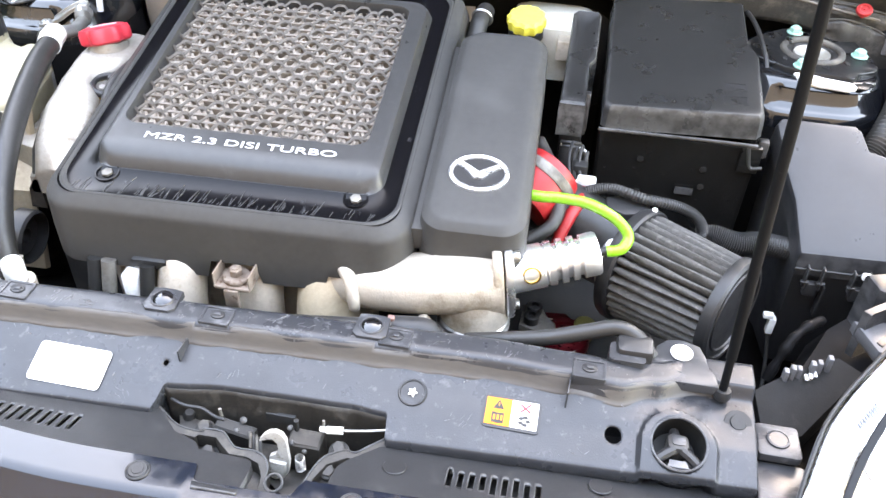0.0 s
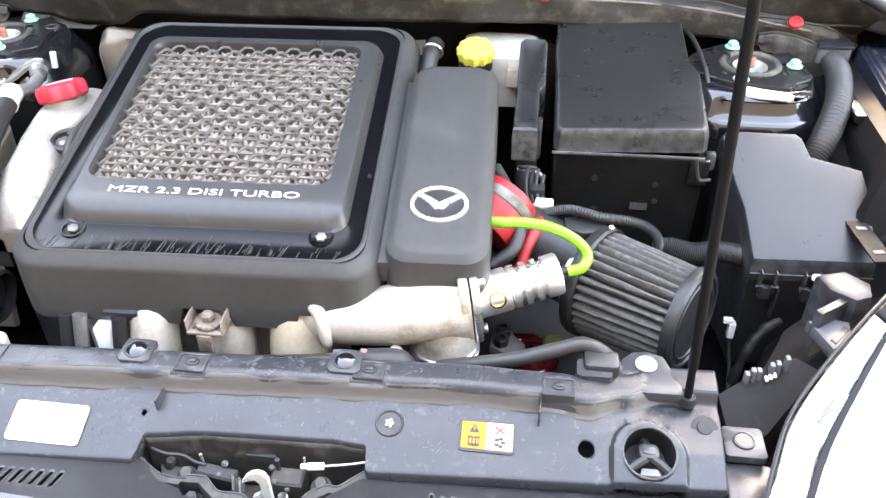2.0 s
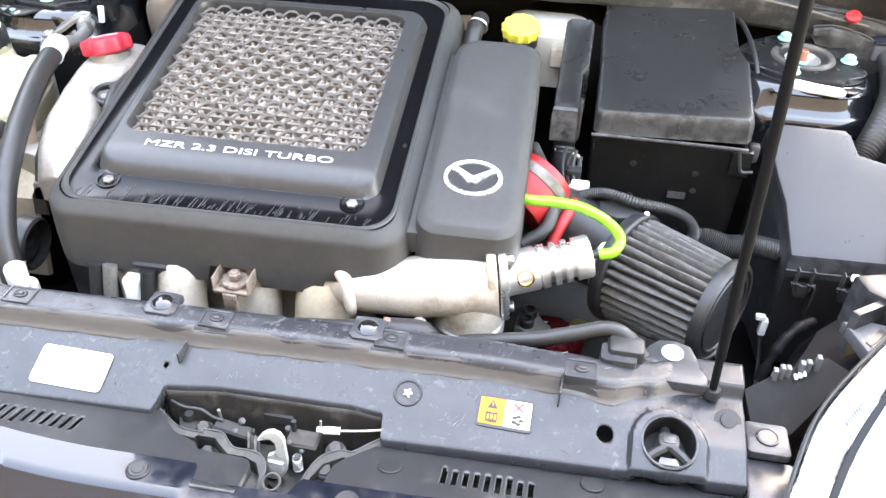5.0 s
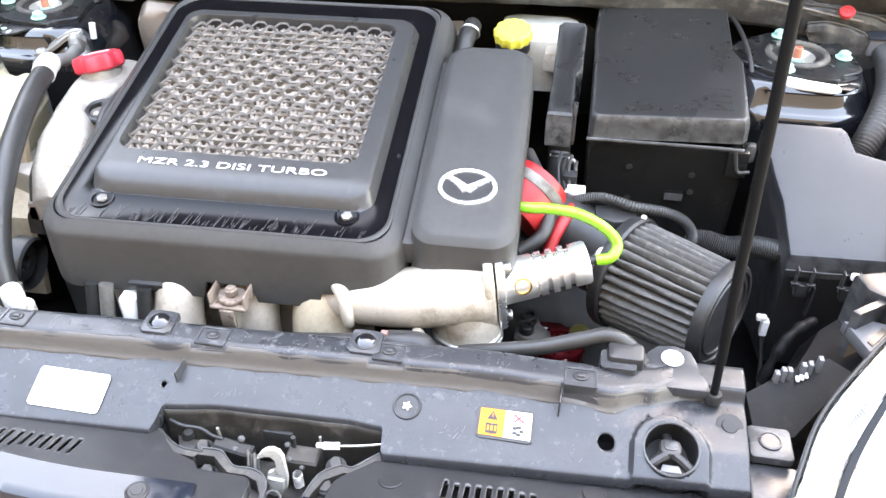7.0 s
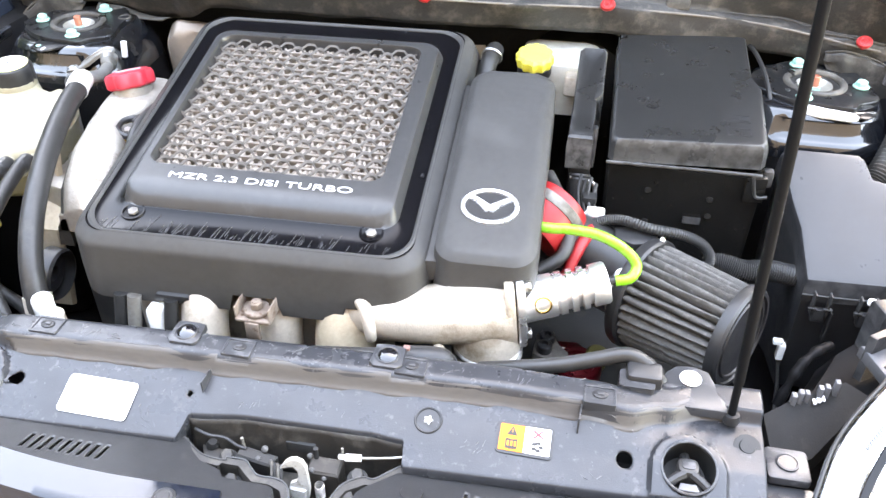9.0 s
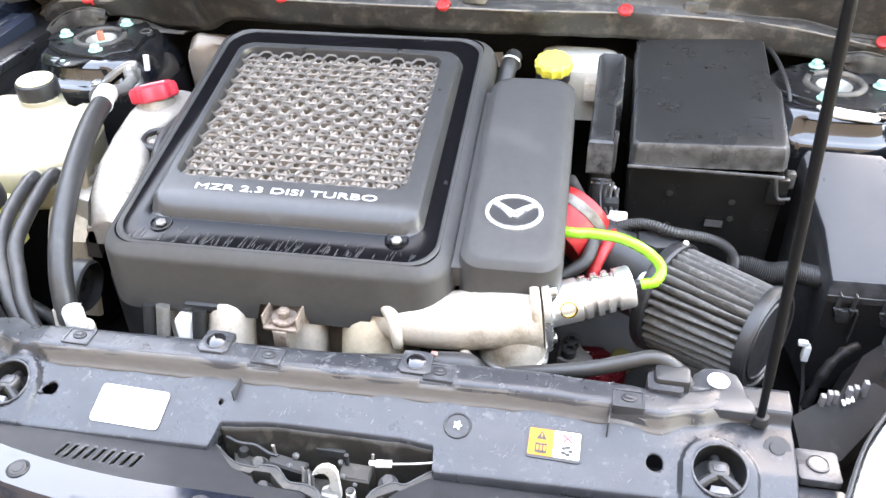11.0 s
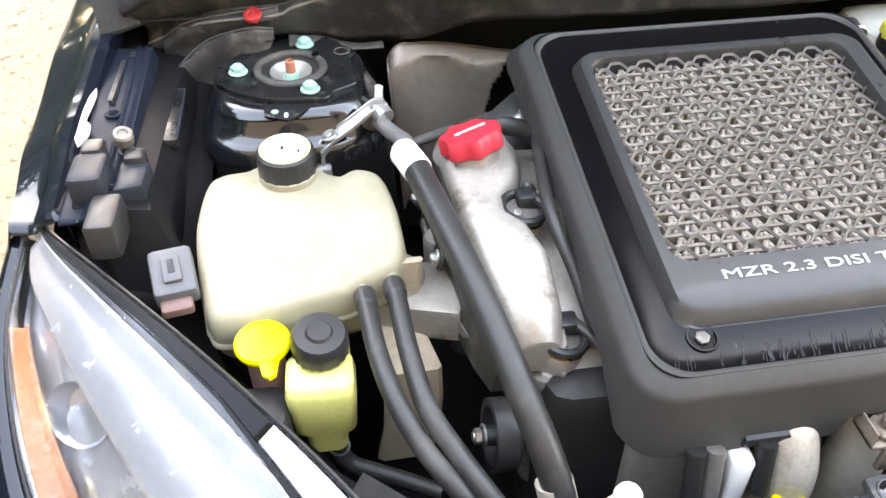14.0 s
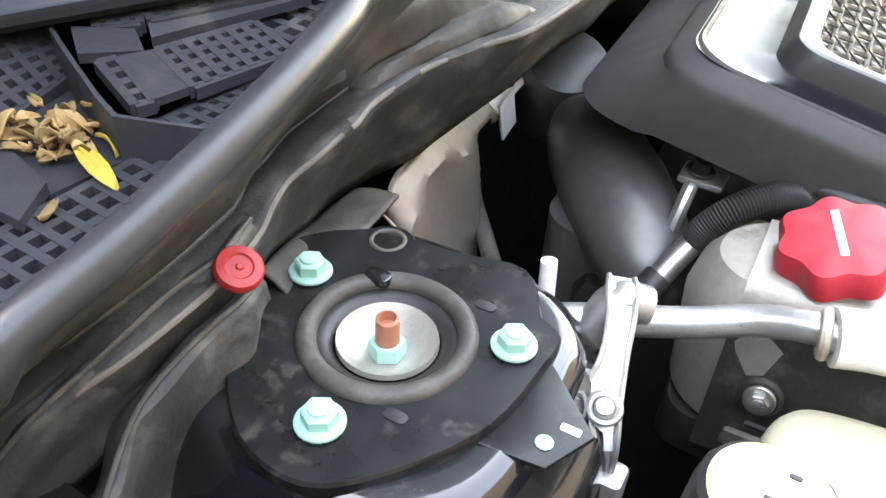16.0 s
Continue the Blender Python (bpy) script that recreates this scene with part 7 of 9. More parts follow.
for k in range(9):
    t = k / 8
    h = 0.008 + t * (L_ - 0.012)
    rr = 0.0640 + (0.0575 - 0.0640) * t
    ring = []
    for i in range(PL * 4):
        a = 2 * math.pi * i / (PL * 4)
        d = (0.0, 0.88, 1.0, 0.88)[i % 4]
        w = 0.0007 * noise.noise((i * 1.7, k * 0.9, 0))
        ring.append(fdir * h + (rr - 0.016 * (1 - d) + w) * (math.cos(a + 0.012 * math.sin(k + i)) * u_ + math.sin(a) * v_))
    rings.append(ring)
loft(bm, rings)
part("pleats", bm, COTTON, flt, "dusty grey cotton pleats", 70)
part("neck", lathe([(0.040, -0.05), (0.040, 0.0)], (0, 0, 0), fdir, 32), RUBBER, flt, "black rubber neck")
part("neck_clamp", lathe([(0.0405, -0.022), (0.042, -0.020), (0.042, -0.012), (0.0405, -0.010)], (0, 0, 0), fdir, 32), STEEL, flt, "steel neck clamp")

# ---- red engine mount insert low between valve and filter ----
rm = thing("engine_mount", "red anodised engine mount insert with grey bracket and black bolts", "engine mount", (0.277, 0.817, 0.645))
part("puck", lathe([(0.030, -0.02), (0.030, -0.003), (0.028, 0.0), (0.021, 0.0), (0.019, -0.004), (0.010, -0.004), (0.009, -0.010), (0.0001, -0.010)], (0, 0, 0), (0, 0, 1), 40), REDANO, rm, "red anodised puck")
part("plate", prism([(-0.045, 0.036000000000000004), (-0.041, 0.016), (-0.017, 0.003), (-0.012, -0.022), (0.016, -0.018), (0.026, 0.004), (0.016, 0.024), (-0.0030000000000000027, 0.04)], -0.016, -0.003, 0.003), REDANO, rm, "red anodised arm")
part("bracket", prism([(-0.055, 0.037000000000000005), (-0.056999999999999995, -0.001), (-0.03899999999999999, -0.009000000000000001), (-0.011000000000000001, -0.009000000000000001), (-0.013000000000000001, 0.009000000000000001), (-0.025, 0.021), (-0.033, 0.037000000000000005)], -0.006, 0.006, 0.003), CASING, rm, "grey alloy bracket")
for bx, by in ((-0.043, 0.007), (-0.041, 0.025)):
    part("bolt", lathe([(0.0095, 0.004), (0.0095, 0.016), (0.0085, 0.017), (0.005, 0.017), (0.0048, 0.012), (0.0001, 0.012)], (bx, by, 0), (0, 0, 1), 20), BLACK, rm, "black socket bolt")
part("seal_ring", torus((-0.042, -0.001, -0.010), (0, 0, 1), 0.012, 0.0022, 24, 8), REDANO, rm, "red ring")
part("nut_cap", lathe([(0.015, -0.02), (0.015, -0.002), (0.013, 0.001), (0.009, 0.002), (0.0001, 0.001)], (0.024, 0.02, 0), (0.2, -0.2, 1), 20), NUTCAP, rm, "dull olive yellow cap")
for k in range(4):
    part("mark_bar", box(-0.03 + k * 0.0075, -0.0245 + k * 0.0075, 0.02, 0.026, -0.0032, -0.0022, 0.0002), PAPER, rm, "pale bar of lettering")

# ---- coolant tank ----
TK = (-0.545, 0.945, 0.70)
tank = thing("coolant_tank", "cream translucent plastic coolant tank with a black screw cap", "coolant tank", TK)
OUT = [(-0.632, 0.870), (-0.618, 0.856), (-0.56, 0.862), (-0.47, 0.885), (-0.449, 0.90), (-0.446, 0.925), (-0.455, 0.985), (-0.466, 1.008), (-0.49, 1.016), (-0.513, 1.012), (-0.522, 1.022), (-0.545, 1.040), (-0.575, 1.040), (-0.594, 1.026), (-0.622, 1.020), (-0.636, 1.000), (-0.640, 0.93)]
OUT = [(q.x, q.y) for q in spline([(*p, 0) for p in OUT] + [(*OUT[0], 0)], 5)][:-1]
TC = (-0.545, 0.945)


def tank_top(x, y):
    """It falls towards its front and swells either side of a crease."""
    z = 0.846 - 0.42 * max(0, 0.945 - y) + 0.05 * (y - 0.945)
    crease = -0.505 + 0.05 * (y - 0.94)
    z -= 0.007 * math.exp(-((x - crease) / 0.009) ** 2)
    return z


bm = bmesh.new()
def tr(s, dz, up):
    return [(TC[0] + (x - TC[0]) * s, TC[1] + (y - TC[1]) * s, (tank_top(TC[0] + (x - TC[0]) * s, TC[1] + (y - TC[1]) * s) + dz) if up else dz) for x, y in OUT]
loft(bm, [tr(0.80, 0.742, False), tr(0.90, 0.746, False), tr(0.955, 0.756, False), tr(0.985, -0.034, True), tr(1.0, -0.030, True), tr(1.0, -0.016, True), tr(0.985, -0.007, True), tr(0.955, -0.0015, True), tr(0.90, 0.0, True), tr(0.75, 0.0005, True), tr(0.6, 0.001, True), tr(0.45, 0.001, True), tr(0.3, 0.0012, True), tr(0.12, 0.0012, True)])
hang("shell", bm, TANK, tank, TK, "cream translucent shell", 60)
hang("tank_bracket", prism([(TC[0] + (x - TC[0]) * 0.72, TC[1] + (y - TC[1]) * 0.72) for x, y in OUT], 0.52, 0.744, 0.004), INNERW, tank, TK, "black steel tank bracket")
hang("seam", loft(bmesh.new(), [tr(1.0, -0.036, True), tr(1.018, -0.034, True), tr(1.018, -0.031, True), tr(1.0, -0.029, True)], False, False), TANK, tank, TK, "moulded seam")
hang("filler_neck", disc((-0.553, 1.010, 0.838), (0, -0.05, 1), 0.029, 0.020, 32), TANK, tank, TK)
cap = hang("cap", lathe([(0.0275, 0.0), (0.0288, 0.002), (0.0288, 0.022), (0.0278, 0.026), (0.025, 0.028), (0.0001, 0.028)], (-0.553, 1.010, 0.853), (0, -0.05, 1), 48, lobes=16, lobe=0.012), BLACK, tank, TK, "black screw cap")
part("cap_label", lathe([(0.0238, 0.0281), (0.0238, 0.0290), (0.0001, 0.0291)], (-0.553, 1.010, 0.853), (0, -0.05, 1), 40), PAPER, cap, "white cap label")
part("cap_ring", lathe([(0.0249, 0.0279), (0.0249, 0.0287), (0.0236, 0.0288), (0.0236, 0.0279)], (-0.553, 1.010, 0.853), (0, -0.05, 1), 40), BOTTLE, cap, "yellow cap ring")
part("cap_mark", box(-0.557, -0.554, 1.006, 1.012, 0.8819, 0.8828, 0.0002), HOLEINK, cap)
part("cap_mark", box(-0.541, -0.5385, 1.000, 1.005, 0.8812, 0.8824, 0.0002), HOLEINK, cap)
for tx, ty, tz in ((-0.489, 0.868, 0.803), (-0.461, 0.874, 0.806)):
    hang("outlet", tube([(tx, ty + 0.02, tz + 0.002), (tx, ty - 0.008, tz)], 0.0065, 12), TANK, tank, TK)
hang("dimple", lathe([(0.0035, 0), (0.0022, 0.001), (0.0001, -0.0005)], (-0.504, 0.945, tank_top(-0.504, 0.945) + 0.0008), (0, 0, 1), 12), BOTTLE, tank, TK)

for name, pts in (("tank_hose", [(-0.488, 0.874, 0.807), (-0.486, 0.852, 0.808), (-0.481, 0.808, 0.800), (-0.470, 0.765, 0.788), (-0.451, 0.728, 0.768), (-0.425, 0.696, 0.748), (-0.40, 0.675, 0.72)]),
                  ("tank_hose", [(-0.461, 0.880, 0.811), (-0.459, 0.858, 0.812), (-0.454, 0.805, 0.800), (-0.444, 0.754, 0.785), (-0.424, 0.721, 0.765), (-0.402, 0.690, 0.747), (-0.38, 0.67, 0.72)])):
    h = thing(name, "thin black rubber coolant hose from the tank", "hose", pts[3], group="tank hoses")
    hang("hose", tube(pts, 0.0092, 14, 8), RUBBER, h, pts[3])
    hang("end_collar", tube([Vector(pts[0]), Vector(pts[0]).lerp(Vector(pts[1]), 0.5), Vector(pts[1])], 0.0104, 14, 4, radius=lambda t: 1.0 if 0.05 < t < 0.9 else 0.9), CONDUIT, h, pts[3], "swollen hose end")

# ---- fluid bottle with black cap, washer filler with yellow cap ----
BT = (-0.532, 0.808, 0.72)
bottle = thing("fluid_bottle", "small yellowed power-steering fluid bottle with black cap", "bottle", BT)
bm = bmesh.new()
loft(bm, [[(x, y, z) for x, y in rounded(-0.532 - w, -0.532 + w, 0.806 - d, 0.806 + d, 0.010, 4)] for z, w, d in ((0.69, 0.018, 0.016), (0.715, 0.020, 0.018), (0.722, 0.028, 0.021), (0.77, 0.031, 0.024), (0.782, 0.029, 0.022), (0.786, 0.022, 0.018))])
hang("body", bm, BOTTLE, bottle, BT, "yellowed translucent body", 50)
hang("back_half", prism(rounded(-0.545, -0.505, 0.818, 0.848, 0.008, 4), 0.72, 0.795, 0.005), BOTTLE, bottle, BT)
hang("cap", lathe([(0.0235, 0), (0.0250, 0.002), (0.0245, 0.020), (0.022, 0.024), (0.012, 0.0245), (0.010, 0.027), (0.0001, 0.027)], (-0.530, 0.824, 0.792), (0.05, -0.15, 1), 40, lobes=20, lobe=0.015), BLACK, bottle, BT, "black ribbed screw cap")
hang("pipe", tube([(-0.528, 0.812, 0.70), (-0.526, 0.808, 0.69), (-0.524, 0.805, 0.680)], 0.006, 10, 5), BOTTLE, bottle, BT)
hang("return_hose", tube([(-0.524, 0.805, 0.684), (-0.521, 0.800, 0.668), (-0.508, 0.795, 0.655), (-0.471, 0.784, 0.645), (-0.43, 0.765, 0.64)], 0.0085, 12, 6), RUBBER, bottle, BT, "black return hose")
hang("return_clamp", torus((-0.5235, 0.804, 0.678), (0.1, -0.2, 1), 0.009, 0.002, 20, 6), STEEL, bottle, BT, "steel hose clamp")
WSH = (-0.582, 0.835, 0.74)
washer = thing("washer_filler", "bright yellow washer filler cap on its neck", "filler cap", WSH)
bm = lathe([(0.0235, 0.0), (0.0250, 0.0015), (0.0250, 0.005), (0.0235, 0.007), (0.012, 0.0082), (0.0001, 0.0085)], (-0.5805, 0.8375, 0.789), (0, -0.08, 1), 40)
prism([(-0.5835, 0.8155), (-0.5655, 0.8170), (-0.5675, 0.7985), (-0.5730, 0.7945), (-0.5790, 0.7985)][::-1], 0.7885, 0.7935, 0.0012, bm)
hang("cap", bm, YELLOW, washer, WSH, "bright yellow round flap cap with a thumb tab")
hang("neck", tube([(-0.580, 0.832, 0.790), (-0.578, 0.828, 0.76), (-0.575, 0.82, 0.70)], 0.017, 16, 5), PINK, washer, WSH, "translucent brownish neck")
hang("washer_funnel", box(-0.618, -0.560, 0.760, 0.815, 0.68, 0.766, 0.012), BLACK, washer, WSH, "black funnel body")

# ---- thick coolant hose with pale cuff ----
BH = (-0.39, 0.82, 0.83)
bhose = thing("air_con_hose", "thick black rubber hose with a pale alloy end", "hose", BH)
hang("hose", tube([(-0.428, 0.972, 0.872), (-0.418, 0.925, 0.868), (-0.402, 0.862, 0.856), (-0.386, 0.803, 0.838), (-0.371, 0.750, 0.812), (-0.356, 0.710, 0.780), (-0.345, 0.688, 0.745), (-0.34, 0.68, 0.715)], 0.0135, 18, 8), RUBBER, bhose, BH, "black rubber hose")
hang("cuff", tube([(-0.4375, 1.000, 0.872), (-0.433, 0.985, 0.873), (-0.427, 0.968, 0.8715)], 0.0148, 18, 5), WHITE, bhose, BH, "pale crimped cuff")
hang("alloy_pipe", tube([(-0.482, 1.150, 0.845), (-0.465, 1.118, 0.848), (-0.455, 1.092, 0.851), (-0.443, 1.060, 0.856), (-0.434, 1.036, 0.862), (-0.434, 1.012, 0.870), (-0.437, 0.995, 0.872)], 0.0085, 14, 7), ALLOYP, bhose, BH, "bare alloy pipe")
hang("pipe_collar", torus((-0.4370, 1.004, 0.8715), (0.1, -1, 0.15), 0.0105, 0.003, 24, 8), ALU, bhose, BH)
hang("lower_ferrule", tube([(-0.348, 0.694, 0.750), (-0.342, 0.682, 0.722)], 0.0162, 18), ALU, bhose, BH, "alloy lower ferrule")
hang("black_pipe", tube([(-0.482, 1.150, 0.845), (-0.50, 1.19, 0.835), (-0.48, 1.25, 0.80)], 0.0075, 12, 6), BLACK, bhose, BH)
hang("service_port", tube([(-0.455, 1.138, 0.846), (-0.453, 1.140, 0.869)], 0.0046, 12), WHITE, bhose, BH, "white capped service port")
wc = thing("bleed_cap", "white plastic bleed cap behind the radiator panel", "cap", (-0.304, 0.652, 0.755))
part("cap", lathe([(0.0105, 0), (0.0112, 0.002), (0.0112, 0.022), (0.0095, 0.026), (0.0001, 0.0265)], (0, 0, 0.008), (0, 0, 1), 24, lobes=10, lobe=0.02), WHITE, wc, "white ribbed cap")
part("collar", disc((0, 0.002, -0.03), (0, 0, 1), 0.016, 0.036, 24), ALU, wc, "alloy collar")
# clamp that holds the alloy pipe to the tower
CL = (-0.462, 1.092, 0.84)
clamp = thing("pipe_clamp", "bent galvanised pipe clamp bolted beside the tower", "clamp", CL)
hang("saddle", tube([(-0.466, 1.108, 0.842), (-0.458, 1.100, 0.8625), (-0.450, 1.086, 0.860)], 0.011, 12, 4), ALLOYP, clamp, CL, "galvanised saddle")
bm = bmesh.new()
STRAP = [((-0.452, 1.112, 0.872), (-0.446, 1.092, 0.872)), ((-0.463, 1.109, 0.873), (-0.454, 1.088, 0.872)), ((-0.478, 1.102, 0.866), (-0.467, 1.084, 0.865)), ((-0.495, 1.098, 0.856), (-0.480, 1.081, 0.855)), ((-0.506, 1.101, 0.847), (-0.497, 1.075, 0.846)), ((-0.518, 1.094, 0.842), (-0.506, 1.073, 0.841)), ((-0.527, 1.083, 0.830), (-0.518, 1.070, 0.829)), ((-0.528, 1.082, 0.80), (-0.519, 1.069, 0.80))]
STRAP = [tuple(tuple(m + (q - m) * 0.62 for q, m in zip(e, mid)) for e in (l, r)) for l, r in STRAP for mid in [[(a + b) / 2 for a, b in zip(l, r)]]]
loft(bm, [[l, r, (r[0] + 0.002, r[1], r[2] - 0.003), (l[0] + 0.002, l[1], l[2] - 0.003)] for l, r in STRAP])
hang("strap", bm, ALLOYP, clamp, CL, "galvanised strap")
for q in (0, 1):
    hang("strap_lip", tube([p[q] for p in STRAP], 0.0016, 8, 4), ALLOYP, clamp, CL, "folded strap edge")
hang("strap_ring", torus((-0.5115, 1.084, 0.8445), (-0.35, -0.1, 1), 0.0072, 0.0022, 24, 8), ALLOYP, clamp, CL)
hang("clamp_bolt", disc((-0.5115, 1.084, 0.8425), (-0.35, -0.1, 1), 0.0052, 0.006, 14), ALLOYP, clamp, CL)
hang("stay", box(-0.530, -0.512, 1.064, 1.080, 0.70, 0.815, 0.003), ALLOYP, clamp, CL, "galvanised stay")

# ---- oil filler cap ----
oc = thing("oil_cap", "red plastic oil filler cap with a lobed grip", "cap", (-0.367, 1.006, 0.866), (-16, -8, 20))
bm = bmesh.new()
lathe([(0.028, 0.0), (0.0310, 0.003), (0.0312, 0.015), (0.0290, 0.0200), (0.022, 0.0215), (0.0001, 0.022)], (0, 0, 0), (0, 0, 1), 112, bm, 7, 0.075)
part("grip", bm, REDCAP, oc, "red lobed grip")
part("print_bar", box(-0.016, 0.018, -0.0022, 0.0022, 0.0212, 0.0224, 0.0003), PAPER, oc, "white bar of print")

# ---- wing loom connector, hinge pieces and relay brackets beside the rail ----
cn = thing("wiring_plug", "grey wiring plug with an orange-pink lock", "connector", (-0.657, 0.900, 0.815), (20, 0, 12))
part("shell", box(-0.019, 0.019, -0.024, 0.024, 0.0, 0.026, 0.004), GREYCON, cn, "grey plug shell")
part("latch", box(-0.008, 0.008, -0.014, 0.012, 0.0255, 0.031, 0.0015), GREYCON, cn)
part("latch_gap", box(-0.003, 0.003, -0.006, 0.008, 0.0305, 0.0318, 0.0004), BLACK, cn)
part("lock", box(-0.016, 0.012, -0.036, -0.020, 0.002, 0.016, 0.003), PINK, cn, "orange-pink lock")
hg = thing("relay_bracket", "pair of dark grey relays on the inner wing", "bracket", (-0.712, 1.012, 0.884))
part("relay", box(-0.034, -0.001, -0.056, -0.008, -0.030, 0.013, 0.006), RAIL, hg, "dark grey relay")
part("relay_socket", box(-0.028, -0.008, -0.012, 0.010, -0.024, 0.016, 0.004), BLACK, hg, "black relay socket")
part("relay", prism([(0.003, -0.050), (0.030, -0.045), (0.031, -0.006), (0.003, -0.002)], -0.038, -0.004, 0.005), RAIL, hg, "dark grey relay")
part("relay_socket", box(0.007, 0.027, -0.010, 0.010, -0.034, 0.003, 0.004), BLACK, hg)
part("can", lathe([(0.0100, -0.010), (0.0100, 0.0), (0.0085, 0.002), (0.005, 0.002), (0.004, 0.0005), (0.0001, 0.0005)], (0.007, 0.016, 0.014), (0.2, -0.3, 1), 22), CASING, hg, "dull metal can")
part("plate", box(-0.036, 0.034, -0.052, 0.018, -0.046, -0.028, 0.002), BLACK, hg, "black mounting plate")
part("tail", box(-0.012, 0.016, -0.110, -0.058, -0.04, 0.0, 0.005), BLACK, hg)
wcp = thing("wing_chip", "flaked white patch along the wing edge", "patch", (-0.754, 1.085, 0.884))
part("flake", prism([(0.0, 0.060), (0.0015, 0.048), (0.001, 0.028), (0.0, 0.006), (0.001, -0.006), (0.0075, -0.014), (0.0085, -0.028), (0.006, -0.044), (0.001, -0.049), (-0.0025, -0.039), (-0.003, -0.021), (-0.004, -0.004), (-0.005, 0.018), (-0.004, 0.043)][::-1], -0.003, 0.0022, 0.0006), WHITE, wcp)

# ---- heat shield and turbo shield behind the engine ----
HS = (-0.33, 1.22, 0.80)
shield = thing("heat_shield", "bare alloy heat shield against the firewall", "heat shield", HS)


def hs_fn(u, v):
    """A folded flange along the top, and the sheet hanging from it."""
    x = -0.436 + 0.197 * u
    zt = lerp([(0.0, 0.844), (0.03, 0.856), (0.08, 0.862), (0.16, 0.860), (1.0, 0.829)], u)[0]
    y = 1.253 + 0.029 * u
    if v > 0.85:
        k = (1 - v) / 0.15
        return (x, y - 0.013 * k, zt - 0.013 * k)
    k = (0.85 - v) / 0.85
    return (x + 0.012 * k, y - 0.013 - 0.03 * k + 0.004 * math.sin(12 * u + 5 * v), zt - 0.013 - 0.19 * k)


def hs_keep(c):
    return c.x < -0.325 or c.z > lerp([(-0.325, 0.70), (-0.30, 0.80), (-0.28, 0.822), (-0.235, 0.812)], c.x)[0]


o = sheet("sheet", 60, 30, hs_fn, SHIELD, None, 0.0012, "", hs_keep)
o.parent, o.matrix_parent_inverse = shield, Matrix.Translation(HS).inverted()
hang("rolled_edge", tube([hs_fn(k / 20, 1.0) for k in range(21)], 0.0012, 8, 2), SHIELD, shield, HS, "rolled bright edge")
hang("side_edge", tube([hs_fn(0.0, k / 6) for k in range(7)], 0.0014, 8, 3), SHIELD, shield, HS)
hang("oil_pipe", tube([(-0.215, 1.300, 0.742), (-0.27, 1.268, 0.750), (-0.33, 1.227, 0.759), (-0.40, 1.180, 0.769), (-0.45, 1.146, 0.772)], 0.0068, 14, 6), CASING, shield, HS, "dull grey pipe")
SB = (-0.11, 1.285, 0.83)
sbr = thing("support_bracket", "bright galvanised support bracket with two black bolts", "bracket", SB)
bm = bmesh.new()
loft(bm, [[(x, y - 0.010, z - 0.009), (x, y + 0.010, z + 0.005), (x, y + 0.010, z + 0.0025), (x, y - 0.010, z - 0.0115)] for x, y, z in ((-0.243, 1.277, 0.829), (-0.22, 1.280, 0.826), (-0.10, 1.285, 0.829), (0.080, 1.290, 0.838))])
hang("strap", bm, ZINC, sbr, SB, "bright galvanised strap")
bm = bmesh.new()
loft(bm, [[(x, 1.268, z), (x + 0.035, 1.272, z), (x + 0.035, 1.270, z), (x, 1.266, z)] for x, z in ((-0.240, 0.824), (-0.234, 0.806), (-0.226, 0.785))])
hang("leg", bm, ZINC, sbr, SB)
for bx, by, bz in ((-0.199, 1.283, 0.823), (-0.005, 1.289, 0.832)):
    hang("bolt", disc((bx, by, bz), (0, -0.4, 1), 0.0095, 0.007, 16, 0.002), BLACK, sbr, SB, "black bolt")
TB = (-0.27, 1.12, 0.80)
turbo = thing("turbo_shield", "smooth satin grey pressed turbo shield under the cover", "heat shield", TB)
bm = bmesh.new()
POD = [(-0.172, 1.222, 0.794, 0.012), (-0.182, 1.216, 0.797, 0.025), (-0.206, 1.201, 0.801, 0.034), (-0.239, 1.180, 0.804, 0.0385), (-0.274, 1.153, 0.802, 0.0400), (-0.306, 1.127, 0.795, 0.0380), (-0.330, 1.107, 0.785, 0.031), (-0.344, 1.095, 0.776, 0.020), (-0.349, 1.091, 0.772, 0.008)]
for k, (p, t, u, v) in enumerate(frames_along([q[:3] for q in POD])):
    POD[k] = [p + POD[k][3] * (math.cos(a) * u + math.sin(a) * v) for a in [2 * math.pi * j / 36 for j in range(36)]]
loft(bm, POD)
hang("shell", bm, TURBO, turbo, TB, "satin grey pressing", 60)
hang("skirt", loft(bmesh.new(), [[(x, y, z) for x, y in rounded(-0.320, -0.21, 1.120, 1.195, 0.03, 6)] for z in (0.60, 0.79)]), TURBO, turbo, TB, "dark lower pressing", 40)
hang("rear_lobe", lathe([(0.040, -0.06), (0.040, 0.0), (0.034, 0.010), (0.018, 0.016), (0.0001, 0.017)], (-0.150, 1.246, 0.826), (-0.4, -0.2, 0.9), 32), TURBO, turbo, TB, "rounded end")
hexbolt("shield_bolt", Vector((-0.288, 1.098, 0.848)), (0, -0.1, 1), turbo, DARK, 0.0065, 0.010, 0.010).matrix_parent_inverse = Matrix.Translation(TB).inverted()
hang("shield_tab", box(-0.300, -0.276, 1.080, 1.110, 0.842, 0.848, 0.002), STEEL, turbo, TB, "bare steel tab")
hang("tab_leg", tube([(-0.288, 1.100, 0.844), (-0.302, 1.100, 0.840), (-0.312, 1.101, 0.828), (-0.322, 1.103, 0.806), (-0.330, 1.104, 0.780)], 0.0050, 10, 5), STEEL, turbo, TB, "bare steel bracket leg")
